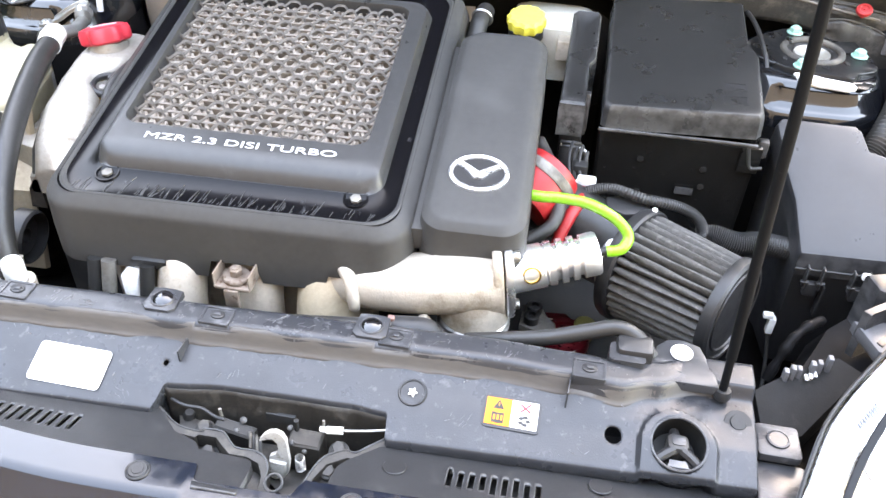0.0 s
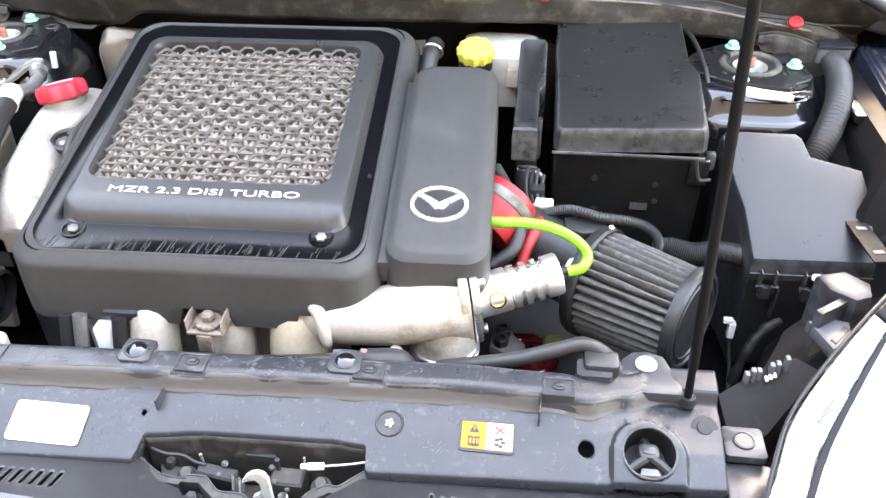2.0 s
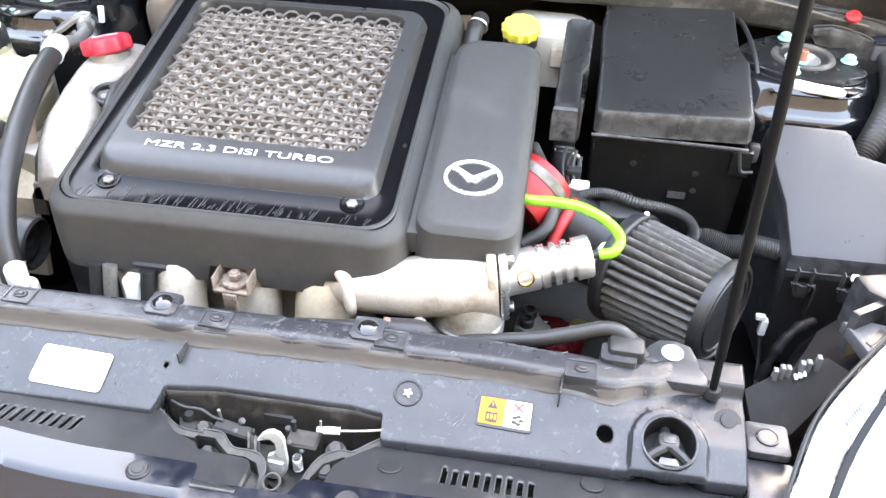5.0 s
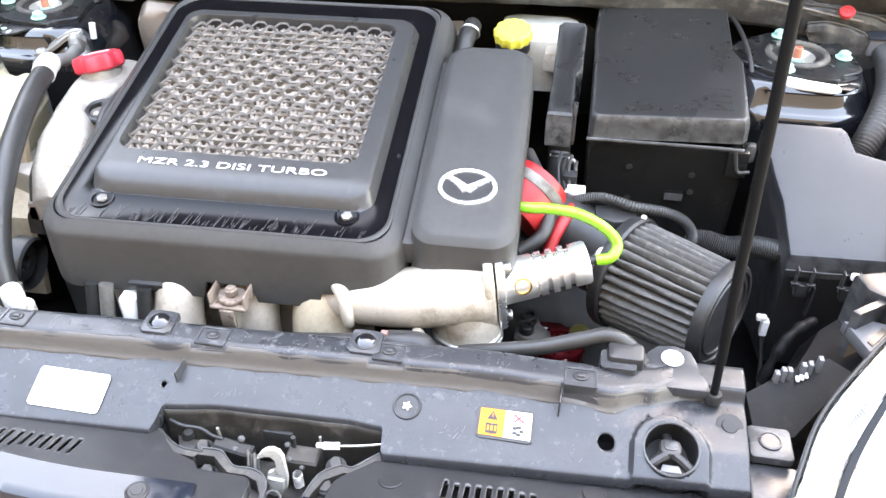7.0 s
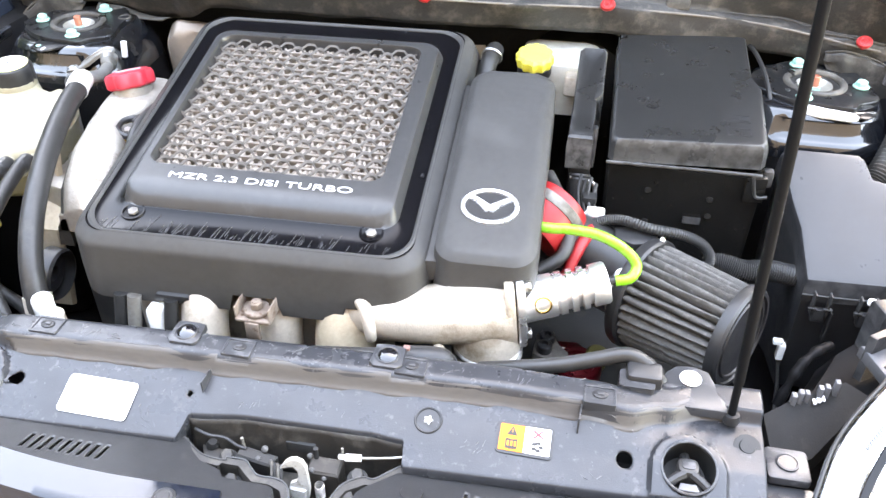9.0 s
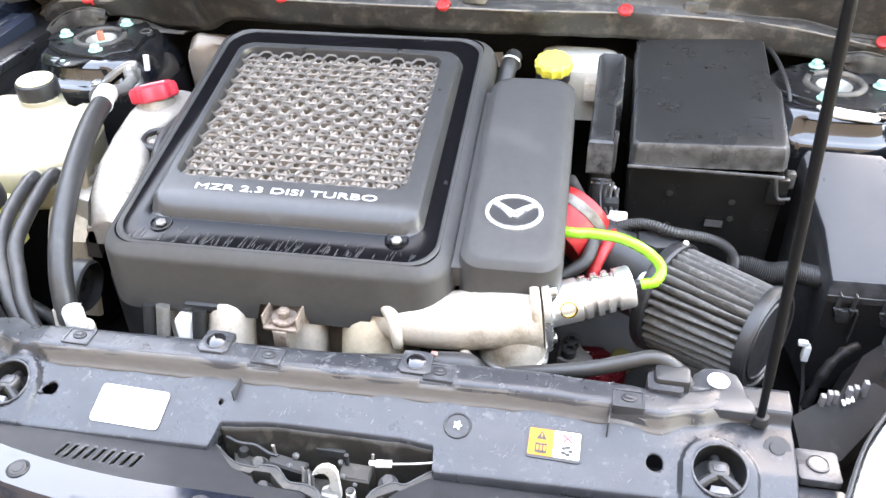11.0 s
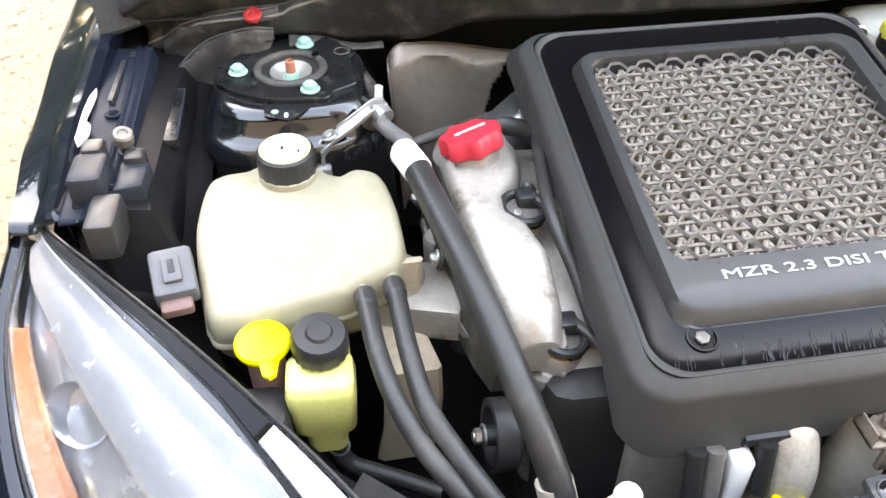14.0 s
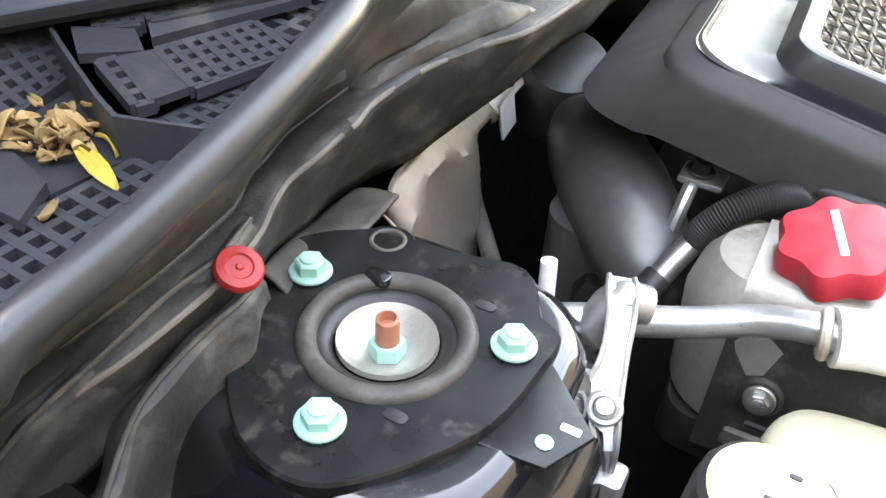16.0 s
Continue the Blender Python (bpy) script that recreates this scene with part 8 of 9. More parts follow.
hang("vent_hose", tube([(-0.338, 1.084, 0.828), (-0.334, 1.078, 0.841), (-0.326, 1.066, 0.853), (-0.313, 1.051, 0.859), (-0.299, 1.037, 0.858), (-0.288, 1.022, 0.850)], 0.0090, 14, 20, ribs=0.0012), CONDUIT, turbo, TB, "corrugated vent hose")
hang("vent_elbow", tube([(-0.360, 1.097, 0.806), (-0.349, 1.091, 0.817), (-0.338, 1.084, 0.828)], 0.0082, 14, 4), STEEL, turbo, TB, "bare metal elbow")
hang("elbow_hose", tube([(-0.392, 1.110, 0.760), (-0.380, 1.107, 0.785), (-0.368, 1.101, 0.800), (-0.358, 1.096, 0.808)], 0.0100, 14, 5), RUBBER, turbo, TB, "black rubber joint")

# ---- battery box ----
BB = (0.37, 1.12, 0.70)
bbox = thing("battery_box", "dusty black plastic battery box with a sloping lid", "battery box", BB)


def bz(y):
    return 0.872 + 0.13 * (y - 0.985)


LID = [(0.291, 0.978), (0.466, 0.990), (0.472, 0.998), (0.474, 1.120), (0.463, 1.150), (0.462, 1.25), (0.456, 1.262), (0.292, 1.248), (0.284, 1.240), (0.285, 0.985)]
LIDC = (0.37, 1.115)


def lid_ring(s, dz):
    out = []
    for x, y in LID:
        xx, yy = LIDC[0] + (x - LIDC[0]) * s, LIDC[1] + (y - LIDC[1]) * (1 - (1 - s) * 0.72)
        out.append((xx, yy, bz(yy) + dz))
    return out


bm = bmesh.new()
loft(bm, [lid_ring(1.016, -0.0301), lid_ring(1.012, -0.0251), lid_ring(1.008, -0.014), lid_ring(1.002, -0.0075), lid_ring(0.990, -0.0026), lid_ring(0.970, -0.0004), lid_ring(0.95, 0.0), lid_ring(0.9, 0.0004), lid_ring(0.5, 0.0010)])
hang("lid", bm, BATT, bbox, BB, "black sloping lid", 32)
bm = bmesh.new()
loft(bm, [[(x, y, z) for x, y in rounded(0.284 - e, 0.476 + e, 0.985 - e, 1.262, 0.006, 3)] for z, e in ((0.60, -0.004), (0.700, -0.002), (0.832, 0.0))])
hang("case", bm, BATTC, bbox, BB, "black plastic case")
hang("lid_skirt", prism([(0.454, 0.9815), (0.478, 0.9825), (0.478, 1.05), (0.454, 1.05)], 0.797, 0.834, 0.002), BATTC, bbox, BB)
hang("skirt_lip", tube([(0.282, 0.974, 0.841), (0.454, 0.974, 0.842), (0.459, 0.974, 0.838), (0.466, 0.974, 0.813), (0.48, 0.974, 0.813)], 0.0022, 8, 6), BATT, bbox, BB, "moulded lip")
for hx, hz_ in ((0.339, 0.800), (0.418, 0.770), (0.342, 0.752), (0.416, 0.795)):
    hang("case_hole", disc((hx, 0.9845, hz_), (0, -1, 0), 0.0042, 0.0008, 14, 0.0003), DARK, bbox, BB, "small dark hole")
# embossed symbols at the lid's corner
def sym(name, x0, x1, y0, y1, h=0.0012):
    b = bmesh.new()
    loft(b, [[(x, y, bz(y) + 0.0003) for x, y in ((x0, y0), (x1, y0), (x1, y1), (x0, y1))], [(x, y, bz(y) + h) for x, y in ((x0, y0), (x1, y0), (x1, y1), (x0, y1))]])
    hang(name, b, BLACK, bbox, BB)


for y0, y1 in ((1.008, 1.025), (1.036, 1.052)):
    sym("symbol_frame", 0.424, 0.4255, y0, y1), sym("symbol_frame", 0.4515, 0.453, y0, y1)
    sym("symbol_frame", 0.4255, 0.4515, y0, y0 + 0.0015), sym("symbol_frame", 0.4255, 0.4515, y1 - 0.0015, y1)
sym("symbol_terminal", 0.428, 0.433, 1.025, 1.0275), sym("symbol_terminal", 0.444, 0.449, 1.025, 1.0275)
sym("symbol_bar", 0.428, 0.437, 1.040, 1.048), sym("symbol_bar", 0.4395, 0.449, 1.040, 1.048)
sym("lid_mark", 0.408, 0.414, 1.083, 1.085)
hang("side_clip", box(0.474, 0.486, 0.992, 1.004, 0.815, 0.838, 0.002), BATT, bbox, BB, "lid clip")
bm = bmesh.new()
hang("case_tag", prism([(0.388, 0.9835), (0.410, 0.9835), (0.410, 0.9815), (0.388, 0.9815)][::-1], 0.757, 0.767, 0.0004), FUSE, bbox, BB, "small moulded tag")
rl = thing("cable", "thin black cable beside the battery box", "cable", (0.475, 1.20, 0.86))
hang("sheath", tube([(0.462, 1.275, 0.895), (0.476, 1.23, 0.892), (0.484, 1.17, 0.885), (0.489, 1.13, 0.868), (0.490, 1.10, 0.84)], 0.0032, 8, 6), RUBBER, rl, (0.475, 1.20, 0.86))

# ---- relay box beside the battery ----
RB = (0.25, 1.03, 0.75)
relay = thing("relay_box", "slim black plastic relay box with a clipped lid", "relay box", RB)
bm = bmesh.new()
RO = [(0.231, 0.985), (0.263, 0.985), (0.263, 1.06), (0.270, 1.07), (0.270, 1.16), (0.266, 1.168), (0.238, 1.168), (0.232, 1.160), (0.232, 1.06)]
rc = (0.25, 1.08)


def rr_(s, dz, base=None):
    return [(rc[0] + (x - rc[0]) * s, rc[1] + (y - rc[1]) * (1 - (1 - s) * .35), (0.868 + 0.26 * (rc[1] + (y - rc[1]) * s - 1.005) if y > 1.004 else 0.866) + dz if base is None else base) for x, y in RO]


loft(bm, [rr_(1.0, 0, 0.82), rr_(1.0, -0.012), rr_(0.97, -0.003), rr_(0.88, 0.0), rr_(0.4, 0.0005)])
hang("lid", bm, BATT, relay, RB, "black lid", 30)
hang("case", box(0.236, 0.264, 0.995, 1.16, 0.74, 0.822, 0.003), BLACK, relay, RB, "black case")
hang("lid_clip", box(0.262, 0.268, 0.998, 1.008, 0.815, 0.872, 0.0015), BATT, relay, RB)
hang("loom", tube([(0.252, 0.990, 0.81), (0.252, 0.978, 0.79), (0.253, 0.970, 0.76), (0.252, 0.965, 0.73)], 0.0135, 12, 8, ribs=0.001), RUBBER, relay, RB, "taped loom")
hang("bracket", tube([(0.240, 0.983, 0.808), (0.262, 0.980, 0.806), (0.272, 0.975, 0.802), (0.273, 0.968, 0.775), (0.272, 0.960, 0.74)], 0.003, 8, 6), STEEL, relay, RB)

# ---- main fuse box ----
FB_ = (0.57, 0.94, 0.70)
fuse = thing("fuse_box", "grey-black plastic fuse box with a sloping lid", "fuse box", FB_)
FO = [(0.5215, 0.868), (0.66, 0.872), (0.665, 0.95), (0.66, 0.985), (0.600, 1.000), (0.592, 1.024), (0.585, 1.030), (0.500, 1.030), (0.494, 1.022), (0.506, 0.962), (0.515, 0.930)]
fc = (0.585, 0.95)


def fz(y):
    return 0.774 + 0.50 * (y - 0.870)


def fr_(s, dz, base=None):
    o = []
    for x, y in FO:
        xx, yy = fc[0] + (x - fc[0]) * s, fc[1] + (y - fc[1]) * s
        o.append((xx, yy, fz(yy) + dz if base is None else base))
    return o


bm = bmesh.new()
loft(bm, [fr_(1.02, -0.028), fr_(1.008, -0.008), fr_(1.0, -0.0035), fr_(0.980, -0.0004), fr_(0.96, 0.0), fr_(0.9, 0.0005), fr_(0.4, 0.0008)])
hang("lid", bm, FUSE, fuse, FB_, "grey-black sloping lid", 30)
bm = bmesh.new()
loft(bm, [fr_(0.93, 0, 0.60), fr_(0.96, 0, 0.70), [(x, y, fz(y) - 0.026) for x, y, z in fr_(0.985, 0)]])
hang("case", bm, BLACK, fuse, FB_, "black case")
for cx in (0.542, 0.592):
    for dx in (-0.0085, 0.0085):
        hang("clip_post", box(cx + dx - 0.0012, cx + dx + 0.0012, 0.8565, 0.866, 0.732, 0.762, 0.0006), CONDUIT, fuse, FB_, "moulded clip post")
        hang("clip_tooth", box(cx + dx - 0.005, cx + dx + 0.005, 0.8555, 0.860, 0.741, 0.7435, 0.0006), CONDUIT, fuse, FB_)
    hang("clip_tongue", box(cx - 0.007, cx + 0.007, 0.857, 0.866, 0.722, 0.740, 0.0015), BLACK, fuse, FB_, "moulded clip tongue")
    hang("case_rib", box(cx + 0.014, cx + 0.017, 0.860, 0.870, 0.690, 0.735, 0.001), BLACK, fuse, FB_)
hang("case_seam", tube([(0.520, 0.8645, 0.7555), (0.56, 0.864, 0.756), (0.66, 0.866, 0.757)], 0.0012, 6, 4), CONDUIT, fuse, FB_, "worn case seam")
cdr = thing("wiring_conduit", "thick grey corrugated conduit behind the fuse box", "conduit", (0.64, 1.06, 0.84))
hang("conduit", tube([(0.606, 1.010, 0.822), (0.620, 1.030, 0.838), (0.642, 1.075, 0.854), (0.660, 1.125, 0.862), (0.672, 1.18, 0.866), (0.676, 1.228, 0.866)], 0.0155, 16, 14, ribs=0.002), RUBBER, cdr, (0.64, 1.06, 0.84))

# ---- brake reservoir behind the pipe cover ----
BR = (0.19, 1.20, 0.80)
brk = thing("brake_reservoir", "off-white brake-fluid reservoir with a yellow cap", "reservoir", BR)
bm = bmesh.new()
loft(bm, [[(x, y, z) for x, y in rounded(0.145 + i, 0.262 - i, 1.165 + i, 1.262 - i, 0.015, 4)] for z, i in ((0.80, 0.004), (0.862, 0.0), (0.875, 0.004), (0.880, 0.012))])
hang("tank", bm, RESV, brk, BR, "off-white reservoir")
hang("neck", disc((0.171, 1.156, 0.868), (0, -0.2, 1), 0.024, 0.016, 28), BLACK, brk, BR, "black neck")
hang("cap", lathe([(0.0245, 0), (0.0255, 0.003), (0.0255, 0.013), (0.022, 0.017), (0.0001, 0.018)], (0.171, 1.153, 0.884), (0, -0.2, 1), 60, lobes=12, lobe=0.06), YELDULL, brk, BR, "worn yellow lobed cap")
hang("block", box(0.215, 0.245, 1.145, 1.17, 0.84, 0.87, 0.003), ALU, brk, BR, "pale alloy block")
hang("stub_hose", tube([(0.105, 1.120, 0.868), (0.108, 1.145, 0.885), (0.112, 1.175, 0.890)], 0.0125, 14, 5), RUBBER, brk, BR, "dark hose stub")
hang("hose_band", torus((0.110, 1.155, 0.888), (0.1, 0.9, 0.3), 0.0132, 0.0022, 24, 6), STEEL, brk, BR, "pale hose band")
hang("servo", lathe([(0.095, 0), (0.10, 0.02), (0.085, 0.06), (0.03, 0.075), (0.0001, 0.075)], (0.23, 1.33, 0.78), (0, -1, 0.1), 36), DARK, brk, BR, "dark brake servo")

# ---- front hose by the panel, on the right ----
FH = (0.27, 0.66, 0.79)
fh = thing("radiator_hose", "grey rubber hose running behind the radiator panel", "hose", FH)
hang("hose", tube([(0.175, 0.672, 0.755), (0.215, 0.662, 0.775), (0.255, 0.660, 0.788), (0.292, 0.664, 0.800), (0.318, 0.668, 0.806), (0.338, 0.664, 0.800), (0.352, 0.656, 0.786)], 0.0078, 14, 8), RUBBER, fh, FH)
hang("end_plug", box(0.318, 0.352, 0.640, 0.664, 0.780, 0.806, 0.004), BLACK, fh, FH, "black hose clip block")
fh2 = thing("radiator_hose", "black hose joint behind the radiator panel", "hose", (0.11, 0.655, 0.77))
hang("hose", tube([(-0.02, 0.640, 0.770), (0.05, 0.645, 0.775), (0.10, 0.650, 0.778), (0.125, 0.652, 0.778)], 0.0095, 12, 6), RUBBER, fh2, (0.11, 0.655, 0.77))
hang("sleeve", tube([(0.105, 0.651, 0.776), (0.135, 0.654, 0.776), (0.142, 0.655, 0.765)], 0.0140, 14, 5), BLACK, fh2, (0.11, 0.655, 0.77), "black sleeve")
hang("pink_tag", box(0.101, 0.108, 0.640, 0.646, 0.7965, 0.8005, 0.001), PINK, fh2, (0.11, 0.655, 0.77), "small pink tag")

# ---- bonnet stay ----
st = thing("bonnet_stay", "black steel bonnet stay rod standing in the panel", "stay rod", (0.417, 0.630, 0.775))
top_z = 1.70
part("rod", tube([(0, 0, 0), (-0.0283 * 0.93, 0.1167 * 0.93, 0.9928 * 0.93)], 0.0038, 14), RODM, st)
part("rod_sleeve", tube([(-0.0283 * 0.045, 0.1167 * 0.045, 0.9928 * 0.045), (-0.0283 * 0.60, 0.1167 * 0.60, 0.9928 * 0.60)], 0.0048, 14), RODM, st, "black sleeve")
part("foot", lathe([(0.007, -0.004), (0.0085, 0.0), (0.007, 0.006)], (0, 0, 0.004), (-0.03, 0.12, 1), 16), BLACK, st)

# ---- dark tray with multi-pole plug beside the right lamp ----
DT = (0.52, 0.70, 0.74)
dt = thing("air_guide", "black plastic air guide with a row of grey clips", "air guide", DT)
GP = [(0.463, 0.610, 0.738), (0.499, 0.632, 0.738), (0.557, 0.696, 0.768), (0.536, 0.711, 0.770), (0.482, 0.677, 0.770), (0.450, 0.652, 0.768)]
hang("plate", loft(bmesh.new(), [[(x, y, z - 0.03) for x, y, z in GP], [(x, y, z - 0.002) for x, y, z in GP], [(0.50 + (x - 0.50) * 0.985, 0.665 + (y - 0.665) * 0.985, z) for x, y, z in GP]]), GUIDE, dt, DT)
for x, y, h in ((0.480, 0.671, 0.008), (0.4865, 0.6745, 0.010), (0.493, 0.678, 0.007), (0.507, 0.686, 0.008), (0.514, 0.690, 0.007), (0.523, 0.694, 0.011)):
    hang("clip", box(x - 0.0024, x + 0.0024, y - 0.001, y + 0.006, 0.764, 0.7715 + h, 0.0008), GREYCON, dt, DT, "grey clip")
for k in range(3):
    hang("mark_bar", box(0.500 + k * 0.0045, 0.5032 + k * 0.0045, 0.676 + k * 0.003, 0.683 + k * 0.003, 0.7665, 0.7685, 0.0002), PAPER, dt, DT, "pale moulded mark")
lb = thing("lamp_bracket", "dark grey moulded bracket behind the headlamp", "bracket", (0.602, 0.795, 0.78))
part("block", prism([(-0.028, 0.020), (-0.020, -0.004), (0.004, -0.020), (0.022, -0.012), (0.026, 0.010), (0.004, 0.030)], -0.05, 0.018, 0.004), FUSE, lb)
part("web", prism([(-0.040, -0.034), (-0.034, -0.040), (0.000, -0.014), (-0.006, -0.008)], -0.05, 0.012, 0.002), FUSE, lb)
part("white_tip", box(-0.030, -0.021, 0.020, 0.027, 0.006, 0.014, 0.002), PAPER, lb, "white plastic tip")
mk = thing("wing_label", "faded label strip on the inner wing with pale marks", "label", (0.645, 0.905, 0.800), (0, 0, 8))
part("backing", box(-0.012, 0.012, -0.062, 0.058, -0.003, 0.0, 0.0008), GUIDE, mk, "black label strip")
for my in (0.038, 0.0, -0.046):
    part("mark_bar", box(-0.006, 0.006, my - 0.0028, my + 0.0028, 0.0, 0.0012, 0.0003), GREYCON, mk, "pale bar of lettering")
hb = thing("conduit_block", "grey plastic block where the conduit meets the rail", "connector", (0.676, 1.245, 0.872))
part("block", box(-0.024, 0.022, -0.020, 0.022, -0.012, 0.014, 0.003), GREYCON, hb)
part("lid", box(-0.026, 0.024, -0.022, 0.010, 0.013, 0.018, 0.0015), RAIL, hb, "dark lid")
dl = thing("air_guide", "black plastic air guide beside the headlamp", "air guide", (-0.48, 0.65, 0.74))
hang("plate", loft(bmesh.new(), [[(-0.415, 0.595, 0.758), (-0.415, 0.640, 0.764), (-0.500, 0.700, 0.782), (-0.515, 0.675, 0.780)], [(-0.415, 0.59, 0.70), (-0.415, 0.64, 0.70), (-0.50, 0.69, 0.70), (-0.515, 0.665, 0.70)]]), GUIDE, dl, (-0.48, 0.65, 0.74))
for k in range(3):
    hang("mark_bar", box(-0.492 + k * 0.0045, -0.489 + k * 0.0045, 0.668 - k * 0.003, 0.675 - k * 0.003, 0.776, 0.7785, 0.0002), PAPER, dl, (-0.48, 0.65, 0.74), "pale moulded mark")
wcn = thing("wiring_plug", "white wiring plug on a thin black wire", "connector", (0.519, 0.870, 0.662))
part("shell", box(-0.0042, 0.0042, -0.005, 0.005, -0.014, 0.010, 0.0015), WHITE, wcn)
part("head", box(-0.012, 0.0, -0.004, 0.004, 0.009, 0.016, 0.0015), WHITE, wcn)
part("wire", tube([(0, 0, -0.016), (0.004, -0.02, -0.05), (0.0, -0.05, -0.08), (-0.03, -0.09, -0.09)], 0.0025, 8, 6), RUBBER, wcn)
lm = thing("lamp_loom", "black taped lamp loom with grey plug", "wiring", (0.56, 0.80, 0.70))
part("loom", tube([(-0.060, -0.033, -0.03), (-0.050, -0.022, 0.000), (-0.040, -0.010, 0.016), (-0.024, 0.006, 0.022), (-0.006, 0.022, 0.020)], 0.0058, 12, 8, radius=lambda s: 1.0 + 0.25 * math.sin(23 * s) * math.sin(7 * s)), INNERW, lm, "lumpy black tape")
part("plug", prism([(0.000, -0.032), (0.016, -0.074), (0.030, -0.078), (0.040, -0.060), (0.044, -0.030), (0.024, -0.026), (0.012, -0.034)], 0.055, 0.072, 0.003), GREYCON, lm, "grey lamp plug")
part("plug_slot", prism([(0.016, -0.062), (0.020, -0.068), (0.040, -0.044), (0.036, -0.038)], 0.071, 0.0735, 0.0008), BLACK, lm, "dark slot")

# ---- headlamps ----
# edges of the lens: inner edge along the bay and outer edge along the wing, front to back
INNER = [(0.436, 0.520, 0.752), (0.448, 0.560, 0.778), (0.470, 0.610, 0.798), (0.515, 0.668, 0.815), (0.570, 0.730, 0.830), (0.630, 0.795, 0.842), (0.700, 0.870, 0.848), (0.760, 0.935, 0.850), (0.785, 0.968, 0.848)]
OUTER = [(0.470, 0.440, 0.640), (0.540, 0.470, 0.625), (0.610, 0.520, 0.620), (0.680, 0.590, 0.640), (0.735, 0.665, 0.675), (0.775, 0.745, 0.725), (0.795, 0.815, 0.768), (0.803, 0.885, 0.805), (0.795, 0.960, 0.842)]


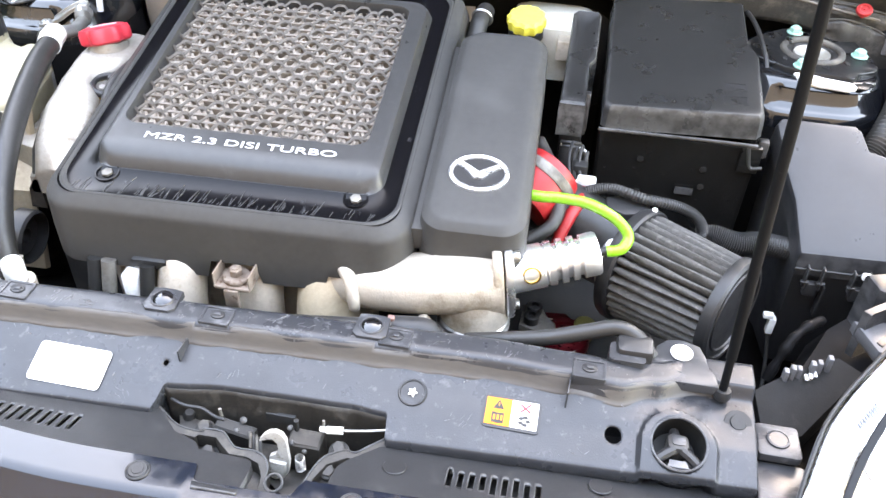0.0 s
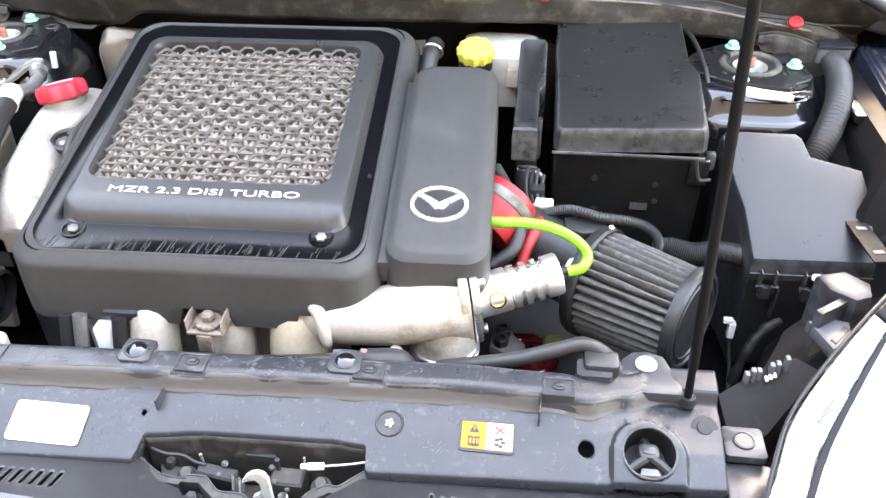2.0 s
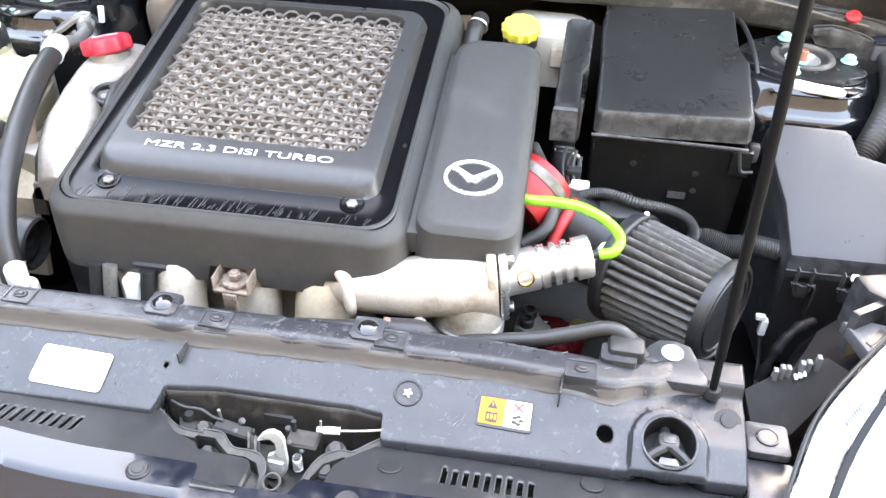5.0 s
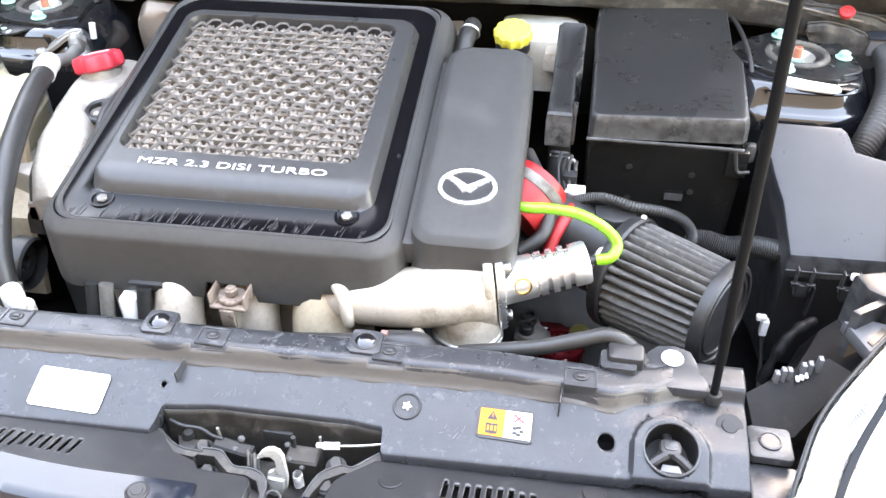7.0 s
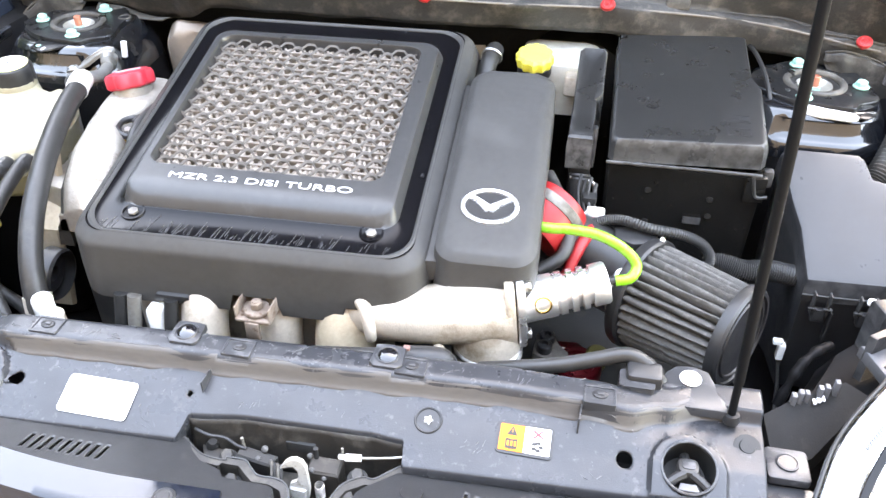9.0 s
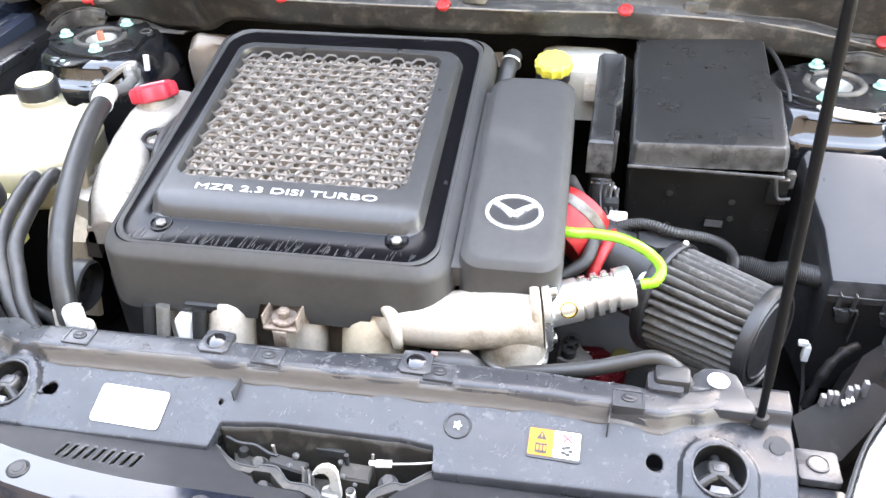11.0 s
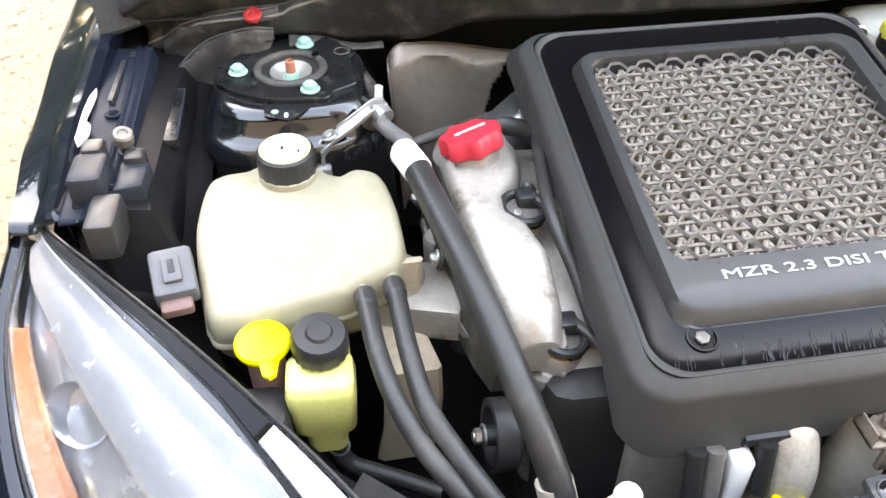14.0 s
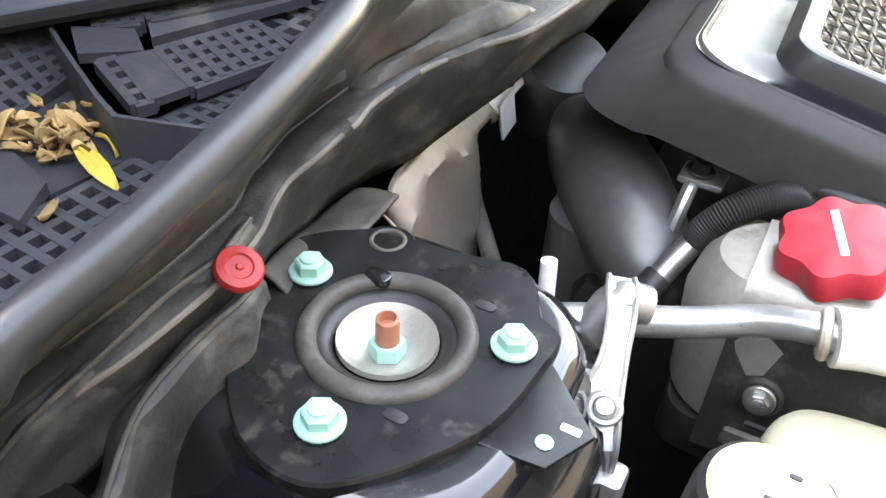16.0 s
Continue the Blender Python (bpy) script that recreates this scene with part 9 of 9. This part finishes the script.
def headlamp(side):
    at = (side * 0.62 + 0.0 if side < 0 else 0.655, 0.70, 0.70)
    lamp = thing("headlamp", "clear headlamp with chrome reflectors under its lens", "headlamp", at, group="headlamps")
    sx = 0.035 if side > 0 else 0.0

    def pos(p, dz=0.0):
        return Vector((side * p[0] + sx, p[1], p[2] + dz))
    a = spline([pos(p) for p in INNER], 5)
    b = spline([pos(p) for p in OUTER], 5)

    def skin(name, off, mat, thick, label, k0=0.0, k1=1.0, bul=0.03, v0=0.0, v1=1.0, taper=0.0, wave=0.0):
        """A strip of the lamp between its edges; taper draws it to the inner edge at the rear, wave flutes it."""
        na = len(a)

        def fn(u, v):
            u = k0 + (k1 - k0) * u
            v = (v0 + (v1 - v0) * v) * (1 - taper * max(0.0, min(1.0, (u - 0.10) / 0.45)))
            i = u * (na - 1)
            j = min(int(i), na - 2)
            p, q = a[j].lerp(a[j + 1], i - j), b[j].lerp(b[j + 1], i - j)
            c = p.lerp(q, v)
            w = math.sin(math.pi * v) * min(1, 1.6 * (1 - u) + 0.15)
            return c + Vector((side * 0.25, -0.75, 0.6)) * (bul * w - min(0.0, off) + wave * math.sin(31 * u + 9 * v) * math.sin(14 * v + 5 * u)) + Vector((0, 0.15, -1)) * max(0.0, off) * min(1.0, v / 0.2) * min(1.0, (1 - v) / 0.2)
        o = sheet(name, 40, 16, fn, mat, None, thick, label)
        o.parent, o.matrix_parent_inverse = lamp, Matrix.Translation(at).inverted()
        return o
    lens = skin("lens", 0.0, LENS, 0.003, "clear polycarbonate lens")
    lens.visible_shadow = False
    skin("housing", 0.07, BEZEL, 0.003, "grey lamp housing", bul=0.0)
    skin("reflector", 0.030, REFLECT, 0.002, "fluted chrome reflector", 0.03, 0.96, -0.004, 0.05, 0.97, 0.0, 0.0030)
    skin("upper_bezel", 0.008, REFLECT, 0.002, "bright upper reflector strip", 0.25, 0.95, 0.024, 0.10, 0.46)
    skin("seal_strip", -0.0035, GLOSS, 0.002, "glossy black strip along the lens", 0.02, 0.97, 0.03, 0.185, 0.225, 0.72)
    skin("amber_strip", 0.028, AMBER, 0.002, "amber side reflector", 0.52, 0.86, 0.02, 0.74, 0.94)
    hang("lens_rim", tube([p + Vector((0, 0.002, 0.001)) for p in a], 0.0016, 8, 2), BLACK, lamp, at, "black lens rim")
    hang("lens_rim", tube([p for p in b], 0.0018, 8, 2), BLACK, lamp, at)
    skin("flange", -0.002, LAMPFL, 0.002, "silver lens flange", 0.04, 0.50, 0.03, 0.015, 0.18, 0.72)
    skin("rear_strip", -0.0025, GLOSS, 0.002, "glossy black rear edge of the lens", 0.48, 0.985, 0.03, 0.01, 0.19, 0.72)

    def cheek(u, v):
        i = u * (len(b) - 1)
        j = min(int(i), len(b) - 2)
        p = b[j].lerp(b[j + 1], i - j)
        d = Vector((side * (0.45 + 0.55 * u), -0.9 * (1 - u) ** 1.2, 0)).normalized()
        w = 1 - 0.45 * u
        prof = ((-0.008, -0.016), (0.0045, -0.004), (0.012 * w + 0.004, -0.0025), (0.034 * w, -0.010), (0.046 * w, -0.038), (0.020 * w, -0.30))
        k = v * 5
        n = min(int(k), 4)
        e, f = prof[n], prof[n + 1]
        return p + d * (e[0] + (f[0] - e[0]) * (k - n)) + Vector((0, 0, e[1] + (f[1] - e[1]) * (k - n)))
    adopt(sheet("cheek", 40, 15, cheek, PAINT, None, 0.002, "glossy black painted corner below the headlamp"))
    for cx, cy, cz, r in ((0.660, 0.640, 0.675, 0.052), (0.555, 0.545, 0.668, 0.044)):
        c = pos((cx, cy, cz))
        d = Vector((side * 0.15, -0.9, 0.35)).normalized()
        hang("reflector_bowl", lathe([(r, 0.0), (r * 1.06, 0.004), (r, 0.006), (r * 0.86, -0.012), (r * 0.6, -0.032), (r * 0.25, -0.044), (0.0001, -0.045)], c, d, 36), CHROME, lamp, at, "chrome reflector bowl")
        hang("bulb", lathe([(0.008, -0.044), (0.008, -0.02), (0.005, -0.012), (0.0001, -0.01)], c, d, 16), BEZEL, lamp, at)
        hang("bowl_ring", torus(c + d * 0.004, d, r * 1.05, 0.004, 36, 8), BEZEL, lamp, at)
    c = pos((0.735, 0.80, 0.765))
    hang("indicator_bowl", lathe([(0.028, 0), (0.030, 0.003), (0.020, -0.014), (0.0001, -0.02)], c, Vector((side * 0.3, -0.8, 0.5)), 28), REFLECT, lamp, at, "small chrome bowl")
    for k in range(9):
        p = a[11].lerp(b[11], 0.07) + Vector((side * 0.0022 * k, 0.0022 * k, 0.0060 + 0.0007 * k))
        hang("lens_rib", tube([p, p + Vector((side * 0.006, -0.012, -0.003))], 0.0006, 6), BEZEL, lamp, at)
    return lamp


headlamp(-1), headlamp(1)
